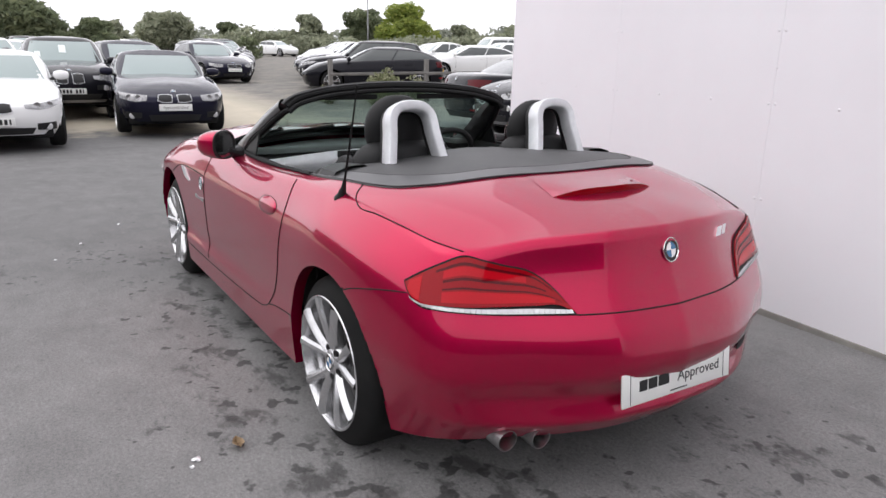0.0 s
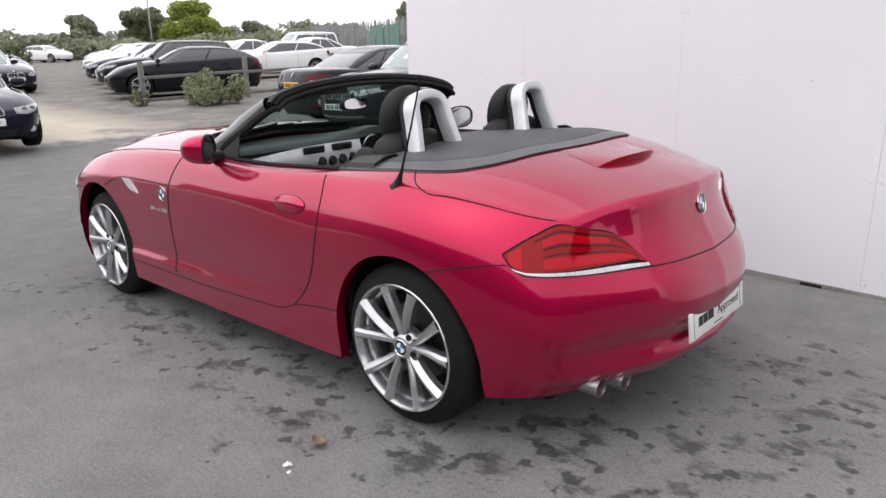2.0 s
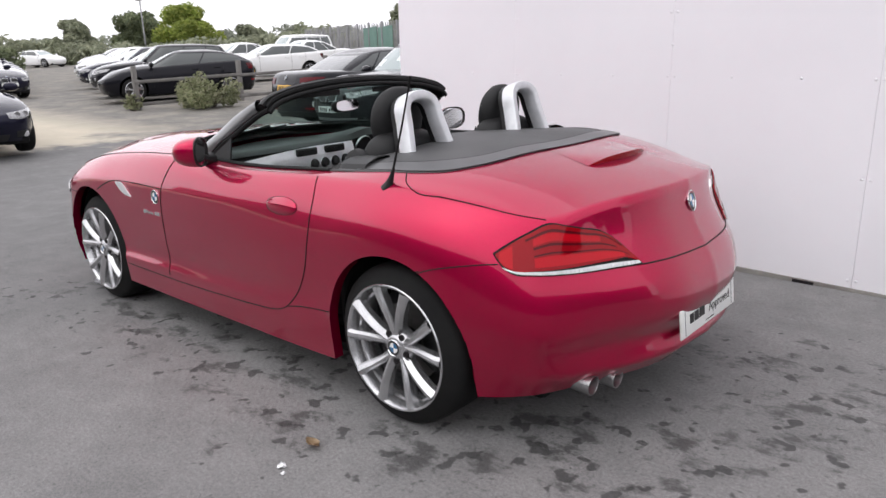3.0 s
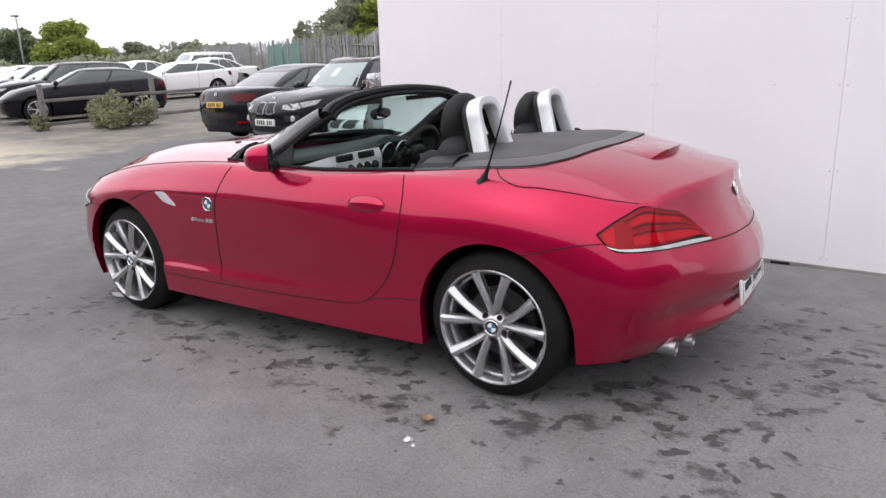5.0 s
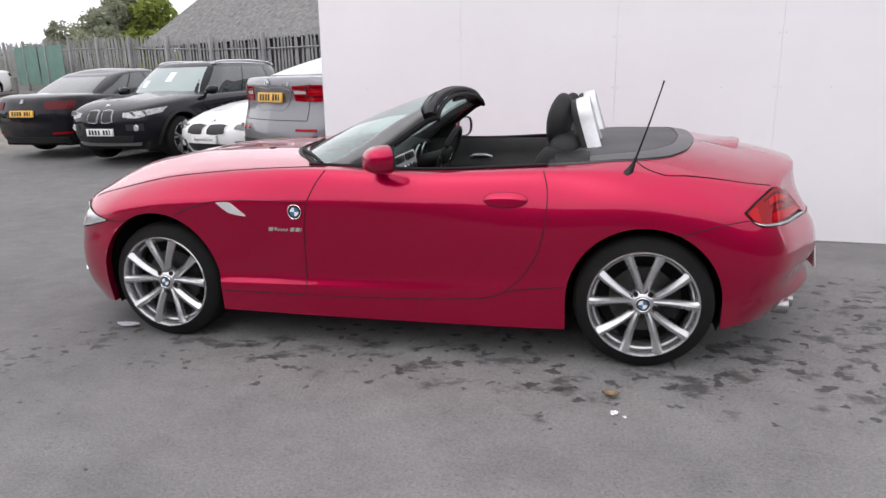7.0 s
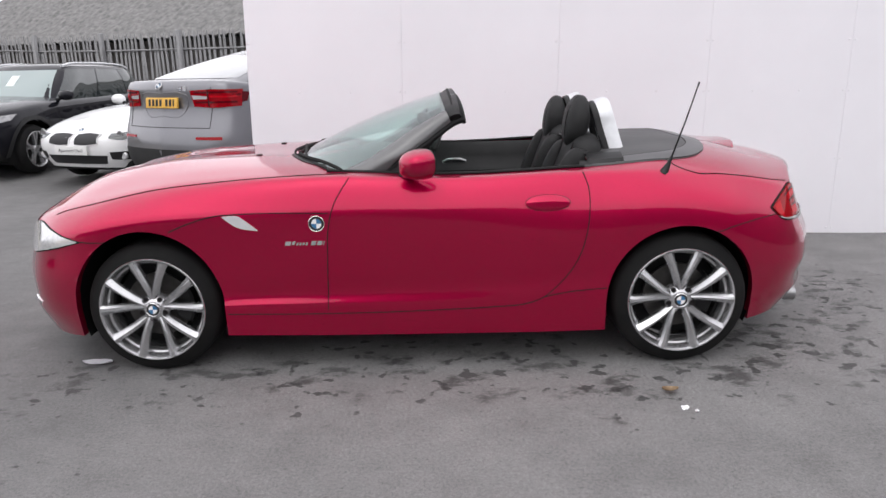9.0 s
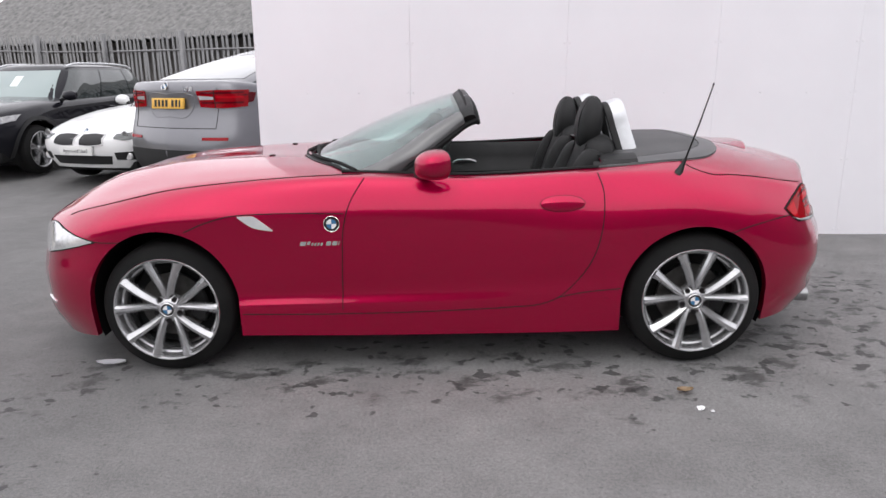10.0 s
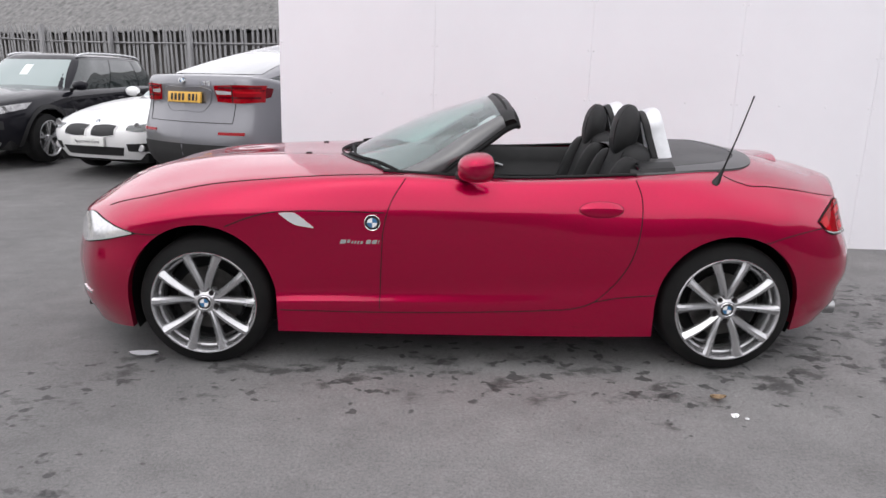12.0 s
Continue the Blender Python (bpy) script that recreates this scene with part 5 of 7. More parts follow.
# console and inner mirror
bm = new_box((-.20, -.12, .28), (.75, .12, .60), bevel=.03)
console = part("centre_console", bm, PLASTIC, roadster, "black centre console")
part("gear_lever", pillow((.02, .018, .035), Matrix.Translation((.14, 0, .70))), LEATHER, console)
bm = bmesh.new()
tube(bm, [(.14, 0, .58), (.14, 0, .68)], .012, 8)
part("lever_shaft", bm, STEEL, console)
rm = Matrix.Translation((.035, .02, 1.130)) @ Matrix.Rotation(radians(14), 4, "Z") @ Matrix.Rotation(radians(-6), 4, "Y")
rv = part("inner_mirror", pillow((.022, .118, .034), rm, .7), PLASTIC, roadster, "black inner mirror on a stalk")
bm = bmesh.new()
f = bm.faces.new([bm.verts.new(rm @ Vector((.0225, .108 * math.copysign(abs(math.cos(q)) ** .7, math.cos(q)), .028 * math.copysign(abs(math.sin(q)) ** .7, math.sin(q))))) for q in np.linspace(0, 2 * math.pi, 25)[:-1]])
part("mirror_glass", bm, CHROME, rv, smooth=False)
bm = bmesh.new()
tube(bm, [(.03, .02, 1.145), (.045, .01, 1.168), (.06, 0, 1.185)], .010, 8)
part("mirror_stalk", bm, PLASTIC, rv)

# ---- parked cars ----
OUTLINE = [(-1, 0), (-.985, -.45), (-.935, -.76), (-.83, -.93), (-.64, -1.0), (-.2, -1), (.2, -1), (.64, -1), (.85, -.94), (.945, -.78), (.985, -.45), (1, 0)]


def loft(lines, nu, nv, arches=(), top=None):
    """Half a closed skin from rows of points, mirrored; arches are cut below row top."""
    P = np.array(lines, float)
    us = np.linspace(0, P.shape[1] - 1, (P.shape[1] - 1) * nu + 1)
    G = np.array([grid_curve(L, us) for L in P])
    Q = grid_curve(G, np.linspace(0, len(P) - 1, (len(P) - 1) * nv + 1))
    Q[:, 0, 1] = Q[:, -1, 1] = 0
    inside = np.zeros(Q.shape[:2], bool)
    R = Q.copy()
    for cx, cz, r in arches:
        dx, dz = Q[..., 0] - cx, Q[..., 2] - cz
        d = np.hypot(dx, dz)
        hit = (d < r) & (Q[..., 1] < -.4)
        hit[(top or 99) * nv:] = False
        inside |= hit
        k = np.where(hit, r / np.maximum(d, 1e-3), 1)
        R[..., 0], R[..., 2] = np.where(hit, cx + dx * k, R[..., 0]), np.where(hit, cz + dz * k, R[..., 2])
    bm = bmesh.new()
    for side in (1, -1):
        V = [[bm.verts.new((p[0], p[1] * side, p[2])) for p in row] for row in R]
        for i in range(len(V) - 1):
            for j in range(len(V[0]) - 1):
                c = [(i, j), (i, j + 1), (i + 1, j + 1), (i + 1, j)]
                if all(inside[a] for a in c):
                    continue
                vs = [V[a][b] for a, b in c]
                bm.faces.new(vs if side == 1 else vs[::-1])
    bmesh.ops.remove_doubles(bm, verts=bm.verts, dist=2e-4)
    bmesh.ops.dissolve_degenerate(bm, edges=bm.edges, dist=1e-5)
    loose = [v for v in bm.verts if not v.link_faces]
    bmesh.ops.delete(bm, geom=loose, context="VERTS")
    bmesh.ops.recalc_face_normals(bm, faces=bm.faces)
    bm.normal_update()
    if sum(f.normal.z * f.calc_area() for f in bm.faces if f.calc_center_median().z > .6) < 0:
        bmesh.ops.reverse_faces(bm, faces=bm.faces)
        bm.normal_update()
    return bm


def caster(tree):
    def shoot(o, d, off):
        h = tree.ray_cast(Vector(o), Vector(d))
        if h[0] is None:
            h = tree.find_nearest(Vector(o) + Vector(d) * 4)
        n = h[1] if h[1].dot(Vector(d)) < 0 else -h[1]
        return h[0] + n * off, n
    return (lambda x, z, off=0.0: shoot((x, -5, z), (0, 1, 0), off), lambda x, z, off=0.0: shoot((x, 5, z), (0, -1, 0), off),
            lambda y, z, off=0.0: shoot((-6, y, z), (1, 0, 0), off), lambda y, z, off=0.0: shoot((6, y, z), (-1, 0, 0), off))


_wheel_cache = {}


def plain_wheel(parent, x, side, W, R, spokes=5, two=True, rim=None):
    key = (R, spokes, two)
    if key not in _wheel_cache:
        a = lathe(bmesh.new(), [(R * .70, -.015), (R * .74, -.022), (R * .86, -.012), (R * .96, .01), (R, .045), (R, .17), (R * .95, .21), (R * .7, .215)], "y", 40)
        b = lathe(bmesh.new(), [(R * .735, -.022), (R * .70, -.024), (R * .67, -.008), (R * .64, .05), (R * .62, .18)], "y", 40)
        for k in range(spokes * (2 if two else 1)):
            base = 2 * math.pi * (k // (2 if two else 1)) / spokes + math.pi / 2
            sp = (.17 if k % 2 else -.17) if two else 0
            rows = []
            for t in (0, .5, 1):
                r, h = R * (.12 + .56 * t), R * (.05 + .02 * t) * (1 if two else 1.5)
                q = base + sp * (.4 + .6 * t)
                c, s = math.cos(q), math.sin(q)
                rows.append([Vector((r * c - w * s, d, r * s + w * c)) for w, d in ((-h, .03), (-h * .7, -.006 - .012 * t + .01), (h * .7, -.006 - .012 * t + .01), (h, .03))])
            grid_faces(b, rows, close=True)
        lathe(b, [(0, .0), (R * .13, .0), (R * .18, .02), (R * .2, .06)], "y", 20)
        bmesh.ops.recalc_face_normals(b, faces=b.faces)
        c = lathe(bmesh.new(), [(R * .1, .06), (R * .6, .065), (R * .6, .09), (0, .09)], "y", 24)
        out = []
        for nm, bmm, mt in (("tyre", a, TYRE), ("rim", b, ALLOY), ("brake_disc", c, PLASTIC)):
            bmm.normal_update()
            sharp(bmm)
            me = bpy.data.meshes.new(nm)
            bmm.to_mesh(me)
            bmm.free()
            me.materials.append(mt)
            for p in me.polygons:
                p.use_smooth = True
            out.append(me)
        _wheel_cache[key] = out
    hub = new("wheel")
    hub.empty_display_size = .05
    hub.parent = parent
    hub.location = (x, side * (W / 2 - .025), R)
    if side > 0:
        hub.rotation_euler = (0, 0, math.pi)
    for nm, me in zip(("tyre", "rim", "brake_disc"), _wheel_cache[key]):
        o = new(nm, me)
        o.parent = hub
    return hub


def at_share(xs, zs):
    return lambda x: float(np.interp(x, xs, zs))


def parked_car(name, label, paint, S, where, group=""):
    """A parked car, nose to -x before it is placed. S holds its sizes and profile."""
    L, W, H, R = S["L"] / 2, S["W"] / 2, S["H"], S.get("R", .33)
    lo = S.get("clear", .2)
    zs, zt = at_share(*zip(*S["shoulder"])), at_share(*zip(*S["top"]))
    car = thing(name, label, "car", group)
    xf, xr = -L + S["front_axle"], -L + S["front_axle"] + S["wb"]
    rows = []
    OUT = S.get("outline", OUTLINE)
    rk = S.get("rear_k", (.955, .985, 1, .992, .965, .93))
    for n_, (kx, ky, z) in enumerate(((.955, .90, lambda x: lo + .03 * abs(x) ** 4), (.985, .965, lambda x: lo + .14), (1, 1, lambda x: .56 + .06 * (H - 1.4)), (.992, .985, lambda x: .56 + .06 * (H - 1.4) + (zs(x) - .56) * .6), (.965, .925, zs))):
        rows.append([(x * L * (kx if x < 0 else rk[n_]), y * W * ky, z(x)) for x, y in OUT])
    rows.append([(x * L * (.93 if x < 0 else rk[5]), y * W * .80, zs(x) + (zt(x * .93) - zs(x)) * .55) for x, y in OUT])
    rows.append([(x * L * .86, y * W * .42, zt(x * .86) - .012) for x, y in OUT])
    rows.append([(x * L * .80, 0, zt(x * .80)) for x, y in OUT])
    bm = loft(rows, 8, 4, [(xf, R + .01, R + .055), (xr, R + .01, R + .055)], 4)
    tree = BVHTree.FromBMesh(bm)
    body = part("body", bm, paint, car, deg=50)
    near, far, nose, tail = caster(tree)
    # cabin
    ca, cb, ra, rb = [v * L for v in S["cabin"]]
    GH = [(-1, 0), (-.985, -.5), (-.93, -.83), (-.78, -.965), (-.4, -1), (0, -1.0), (.4, -1), (.78, -.965), (.93, -.83), (.985, -.5), (1, 0)]
    rows = []
    for t, wid, bulge in ((0, .90, 0), (.35, .855, .012), (.7, .775, .018), (.92, .70, .01), (1, .63, 0)):
        a, b = ca + (ra - ca) * t, cb + (rb - cb) * t
        row = []
        for x, y in GH:
            X = (a + b) / 2 + x * (b - a) / 2
            base = zs(max(-1, min(1, X / L))) - .03 if t < 1 else 0
            z0 = zs(max(-1, min(1, ((ca + cb) / 2 + x * (cb - ca) / 2) / L))) - .03
            roof = H - .05 - S.get("slope", .03) * (x > 0) * x * x
            row.append((X, y * W * wid, z0 + (roof - z0) * (t ** .93) + bulge))
        rows.append(row)
    rows.append([((ra + rb) / 2 + x * (rb - ra) / 2 * .8, y * W * .40, H - .015 - S.get("slope", .03) * (x > 0) * x * x) for x, y in GH])
    rows.append([((ra + rb) / 2 + x * (rb - ra) / 2 * .6, 0, H - S.get("slope", .03) * (x > 0) * x * x * .6) for x, y in GH])
    bm = loft(rows, 6, 4)
    ctree = BVHTree.FromBMesh(bm)
    part("cabin", bm, S.get("cabin_paint", paint), car, deg=60)
    cn, cf, cfr, cre = caster(ctree)
    belt = lambda x: zs(max(-1, min(1, x / L))) + .015
    def roofz(x):
        return H - .105 - S.get("slope", .03) * max(0, (x - (ra + rb) / 2) / ((rb - ra) / 2)) ** 2
    # side windows: between the pillars
    n = S.get("windows", 2)
    def xfront(z):
        k = (z - belt(ca)) / (H - belt(ca))
        return ca + (ra - ca) * k + .20
    def xrear(z):
        k = max(0, (z - belt(cb)) / (H - belt(cb)))
        return cb + (rb - cb) * k - .20
    lo_x0, lo_x1 = xfront(belt(ca)) + .04, xrear(belt(cb)) - .06
    up_x0, up_x1 = xfront(roofz(ra)), min(xrear(roofz(rb)), rb - .02)
    for side_put in (cn, cf):
        for k in range(n):
            g = .018
            a, b = k / n, (k + 1) / n
            if n == 3:
                a, b = (0, .40, .76)[k], (.40, .76, 1)[k]
            A = [(up_x0 + (up_x1 - up_x0) * q, 0) for q in np.linspace(a, b, 7)]
            B = [(lo_x0 + (lo_x1 - lo_x0) * q, 0) for q in np.linspace(a, b, 7)]
            A = [(x, roofz(x)) for x, _ in A]
            B = [(x, belt(x)) for x, _ in B]
            A[0], A[-1], B[0], B[-1] = (A[0][0] + g, A[0][1]), (A[-1][0] - g, A[-1][1]), (B[0][0] + g, B[0][1]), (B[-1][0] - g, B[-1][1])
            part("side_window", draped(A, B, 12, 6, side_put, .004, .005), CAR_GLASS, car)
        if S.get("bright_line"):
            bm = bmesh.new()
            tube(bm, [side_put(x, belt(x) - .008, .006)[0] for x in np.linspace(lo_x0, lo_x1, 14)], .006, 6)
            part("window_trim", bm, CHROME, car)
    def band(x0, z0, x1, z1, put, wid0, wid1, name, mt):
        m_ = 8
        rows = []
        for t in np.linspace(.10, .90, m_):
            z = z0 + (z1 - z0) * t
            w = wid0 + (wid1 - wid0) * t
            rows.append([put(y, z, .004)[0] for y in np.linspace(-w, w, 17)])
        bm = bmesh.new()
        grid_faces(bm, rows)
        bmesh.ops.recalc_face_normals(bm, faces=bm.faces)
        return part(name, bm, mt, car)
    band(ca, belt(ca) - .03, ra, H - .06, cfr, W * .80, W * .60, "windscreen", SCREEN_GLASS)
    band(cb, belt(cb) - .01, rb, H - .08 - S.get("slope", .03), cre, W * .72, W * .56, "rear_window", S.get("rear_glass", CAR_GLASS))
    for y, k, w, h in S.get("stickers", ()):
        za = belt(ca) - .03
        zb = za + (H - .06 - za) * k
        part("paper_sticker", draped([(y - w / 2, zb + h / 2), (y + w / 2, zb + h / 2)], [(y - w / 2, zb - h / 2), (y + w / 2, zb - h / 2)], 3, 3, cfr, .006, .002), PAPER, car)
    # wheels and arch linings
    for sx in (xf, xr):
        for sd in (-1, 1):
            plain_wheel(car, sx, sd, S["W"], R, S.get("spokes", 5), S.get("two", True))
            bm = bmesh.new()
            r = R + .06
            rows = [[(sx + r * math.cos(q), sd * y, R + .01 + r * math.sin(q)) for q in np.linspace(-.5, math.pi + .5, 20)] for y in (W - .45, W - .08)]
            grid_faces(bm, rows)
            bm.faces.new([bm.verts.new(p) for p in rows[0]])
            part("wheel_arch", bm, RUBBER, car)
    part("underbody", new_box((-L * .9, -W * .8, lo - .02), (L * .9, W * .8, lo + .12), bevel=.03), RUBBER, car)
    # door gaps, handles, sill
    mid = (lo_x0 + lo_x1) / 2
    for put in (near, far):
        for x in ([xf + R + .22, mid + .05] + ([xr - R * .55] if n > 2 or S.get("doors", 4) == 4 else [])):
            bm = bmesh.new()
            tube(bm, [put(x + (.05 * (z - .6)), z, .0003)[0] for z in np.linspace(lo + .16, belt(x) - .03, 12)], .004, 6)
            part("door_gap", bm, GAP, car)
        for x in ([mid - .12] + ([xr - R * .5 - .18] if S.get("doors", 4) == 4 else [])):
            bm = bmesh.new()
            z = belt(x) - .15
            tube(bm, [put(x - .09, z, .004)[0], put(x - .07, z, .03)[0], put(x + .07, z, .03)[0], put(x + .09, z, .004)[0]], .012, 8)
            part("door_handle", bm, S.get("trim", paint), car)
        bm = draped([(xf + R + .07, lo + .17), (xr - R - .07, lo + .17)], [(xf + R + .07, lo + .03), (xr - R - .07, lo + .03)], 16, 4, put, .006, .01)
        part("sill", bm, PLASTIC if S.get("clad") else S.get("trim", paint), car)
    # door mirrors
    for sd in (-1, 1):
        x0 = lo_x0 + .02
        m = Matrix.Translation((x0, sd * (W * .92 + .11), belt(x0) + .08))
        bm = bmesh.new()
        rows = []
        for a in np.linspace(-math.pi / 2, math.pi / 2, 7):
            rows.append([m @ Vector((.07 * math.cos(a) * math.cos(b), .12 * math.sin(a), .075 * math.cos(a) ** .6 * math.sin(b))) for b in np.linspace(0, 2 * math.pi, 13)[:-1]])
        grid_faces(bm, rows, close=True)
        bmesh.ops.remove_doubles(bm, verts=bm.verts, dist=1e-4)
        bmesh.ops.recalc_face_normals(bm, faces=bm.faces)
        mir = part("door_mirror", bm, S.get("mirror", paint), car)
        bm = bmesh.new()
        tube(bm, [(x0, sd * W * .86, belt(x0) + .01), (x0, sd * (W * .92 + .05), belt(x0) + .05)], .025, 8)
        part("mirror_arm", bm, TRIM, mir)
    # nose
    F = S.get("nose", {})
    if F:
        gz0, gz1, gw = F["grille"]
        for sd in (-1, 1):
            c0, c1 = sd * .035, sd * (.035 + gw)
            u = [(c0, gz1), ((c0 + c1) / 2, gz1 + .012), (c1 - sd * .02, gz1)]
            v = [(c0 + sd * .01, gz0), ((c0 + c1) / 2, gz0 - .008), (c1, gz0 + .015)]
            g = part("grille_frame", draped(u, v, 12, 6, nose, .018, .03), F.get("frame", SILVER), car)
            k = F.get("rim", .008)
            u = [(c0 + sd * k, gz1 - k), ((c0 + c1) / 2, gz1 + .012 - k), (c1 - sd * (.02 + k), gz1 - k)]
            v = [(c0 + sd * (.01 + k), gz0 + k), ((c0 + c1) / 2, gz0 - .008 + k), (c1 - sd * k, gz0 + .015 + k)]
            part("grille", draped(u, v, 12, 6, nose, .020, .01), INK, g)
            for q in np.linspace(.12, .88, 7):
                y = c0 + (c1 - c0) * q
                bm = bmesh.new()
                tube(bm, [nose(y, gz0 + k, .021)[0], nose(y, gz1 - k, .021)[0]], .004, 5)
                part("grille_bar", bm, F.get("bars", PLASTIC), g)
            lz0, lz1, ly0, ly1 = F["lamp"]
            u = [(sd * ly0, lz1 - .02), (sd * (ly0 + ly1) / 2, lz1), (sd * ly1, lz1 + F.get("sweep", .03))]
            v = [(sd * (ly0 + .02), lz0 + .015), (sd * (ly0 + ly1) / 2, lz0), (sd * ly1, lz0 + F.get("sweep", .03) + .02)]
            lamp = part("head_lamp", draped(u, v, 14, 6, nose, .008, .012), F.get("lens", LENS_GREY), car, "clear head lamp")
            for q in (.35, .68):
                y = sd * (ly0 + (ly1 - ly0) * q)
                p, nn = nose(y, (lz0 + lz1) / 2 + F.get("sweep", .03) * q * .5, .010)
                bm = lathe(bmesh.new(), [(0, .004), (.034, .004), (.042, .008), (.046, 0)], "x", 16, Matrix.Translation(p) @ Matrix.Rotation(math.pi, 4, "Z"))
                part("lamp_ring", bm, STEEL, lamp)
            fy, fz = F.get("fog", (.62, .38))
            p, nn = nose(sd * fy, fz, .004)
            part("fog_surround", draped([(sd * (fy - .14), fz + .05), (sd * (fy + .10), fz + .06)], [(sd * (fy - .14), fz - .04), (sd * (fy + .10), fz - .05)], 8, 4, nose, .005, .01), INK, car)
            bm = lathe(bmesh.new(), [(0, -.012), (.04, -.010), (.05, 0), (.05, .02)], "x", 16, Matrix.Translation(p))
            part("fog_lamp", bm, LENS_CLEAR, car)
        iz0, iz1, iw = F.get("intake", (.24, .34, .5))
        part("lower_intake", draped([(-iw, iz1), (0, iz1 + .01), (iw, iz1)], [(-iw * .9, iz0), (0, iz0), (iw * .9, iz0)], 16, 4, nose, .005, .01), INK, car)
        if F.get("skid"):
            part("skid_trim", draped([(-.62, iz0 - .005), (0, iz0 - .01), (.62, iz0 - .005)], [(-.58, iz0 - .05), (0, iz0 - .055), (.58, iz0 - .05)], 18, 3, nose, .014, .02), STEEL, car, "silver skid trim")
        p, nn = nose(0, (F["badge"]), .002)
        roundel(car, p, (nn + Vector((-.6, 0, .2))).normalized(), Vector((0, 0, 1)), .04)
        pz = F["plate"]
        p, nn = nose(0, pz, .03)
        pm = plate_frame(p, Vector((-1, 0, 0)), Vector((0, 0, 1)))
        pl = part("front_plate", new_box((-.26, -.0555, -.025), (.26, .0555, .004), pm, .003), PLATE_WHITE, car, "white front plate")
        if F.get("words"):
            text_mesh(F["words"], .062, pm @ Matrix.Translation((0, 0, .005)), INK, pl)
        else:
            for a, b in ((-.21, -.16), (-.15, -.10), (-.09, -.04), (-.03, .02), (.07, .12), (.13, .18), (.19, .225)):
                part("plate_bar", new_box((a, -.036, .004), (b - .012, .036, .006), pm), INK, pl, smooth=False)
    T = S.get("tail", {})
    if T:
        for sd in (-1, 1):
            lz0, lz1, ly0 = T["lamp"]
            u = [(sd * ly0, lz1 - .01), (sd * (ly0 + W) / 2, lz1), (sd * W * .90, lz1 - .005)]
            v = [(sd * (ly0 + .03), lz0), (sd * (ly0 + W) / 2, lz0 - .012), (sd * W * .90, lz0)]
            lamp = part("tail_lamp", draped(u, v, 14, 6, tail, .010, .014), T.get("lens", LENS_DEEP), car, "red tail lamp")
            side, ahead = near if sd < 0 else far, T.get("side", .86)
            part("lamp_side", draped([(L * ahead, lz1 - .035), (L * .925, lz1 - .005)], [(L * (ahead + .015), lz0 + .05), (L * .925, lz0)], 10, 5, side, .009, .012), LENS_DEEP, lamp)
            if T.get("white"):
                zz = (lz0 + lz1) / 2
                part("lamp_band", draped([(sd * (ly0 + .02), zz + .03), (sd * (ly0 + .20), zz + .018)], [(sd * (ly0 + .03), zz - .012), (sd * (ly0 + .20), zz - .010)], 8, 3, tail, .013, .006), LENS_CLEAR, lamp)
                part("lamp_band", draped([(sd * (ly0 + .235), zz + .025), (sd * W * .88, zz + .02)], [(sd * (ly0 + .235), zz + .004), (sd * W * .88, zz + .004)], 10, 3, tail, .013, .006), LENS_BRIGHT, lamp)
                for zq in (zz + .055, zz - .045):
                    part("light_bar", draped([(sd * (ly0 + .05), zq + .012), (sd * W * .88, zq + .012)], [(sd * (ly0 + .05), zq - .008), (sd * W * .88, zq - .008)], 12, 3, tail, .0125, .006), LENS_DEEP, lamp)
                bm = bmesh.new()
                tube(bm, [tail(sd * (ly0 + .215), z, .012)[0] for z in np.linspace(lz0 - .01, lz1, 6)], .005, 5)
                part("lamp_split", bm, GAP, lamp)
                # pressed outline of the plate recess
                bm = bmesh.new()
                tube(bm, [tail(sd * y, z, .001)[0] for y, z in spline([(0, lz1 - .035), (.30, lz1 - .035), (.37, lz1 - .06), (.34, lz0 - .03), (.28, lz0 - .09), (0, lz0 - .10)], 30)], .005, 6)
                part("recess_edge", bm, paint, car)
            rz, r0, r1 = T.get("reflector", (.48, .46, .78))
            part("reflector", draped([(sd * r0, rz + .018), (sd * r1, rz + .022)], [(sd * r0, rz - .012), (sd * r1, rz - .012)], 8, 3, tail, .008, .01), LENS_RED, car)
        pz = T["plate"]
        p, nn = tail(0, pz, .012)
        pm = plate_frame(p, Vector((1, 0, .12)), Vector((0, 0, 1)))
        pl = part("rear_plate", new_box((-.26, -.0555, -.02), (.26, .0555, .004), pm, .003), PLATE_YELLOW, car, "yellow rear plate")
        for a, b in ((-.21, -.16), (-.15, -.10), (-.09, -.04), (-.03, .02), (.07, .12), (.13, .18), (.19, .225)):
            part("plate_bar", new_box((a, -.036, .004), (b - .012, .036, .006), pm), INK, pl, smooth=False)
        p, nn = tail(0, T["badge"], .003)
        roundel(car, p, nn, Vector((0, 0, 1)), .042)
        if T.get("figures"):
            y, z = T["figures"]
            for a, b in ((y, y + .06), (y + .075, y + .12)):
                part("model_figure", draped([(a, z + .025), (b, z + .025)], [(a - .008, z - .022), (b - .008, z - .022)], 4, 3, tail, .006, .006), CHROME, car)
        part("rear_skirt", draped([(-W * .80, T.get("skirt", .34)), (0, T.get("skirt", .34)), (W * .80, T.get("skirt", .34))], [(-W * .76, lo + .03), (0, lo + .03), (W * .76, lo + .03)], 18, 5, tail, .006, .012), PLASTIC, car)
        bm = bmesh.new()
        zz = T.get("lid", .62)
        tube(bm, [tail(y, zz, .0004)[0] for y in np.linspace(-W * .66, W * .66, 24)], .004, 6)
        part("boot_gap", bm, GAP, car)
        bm = bmesh.new()
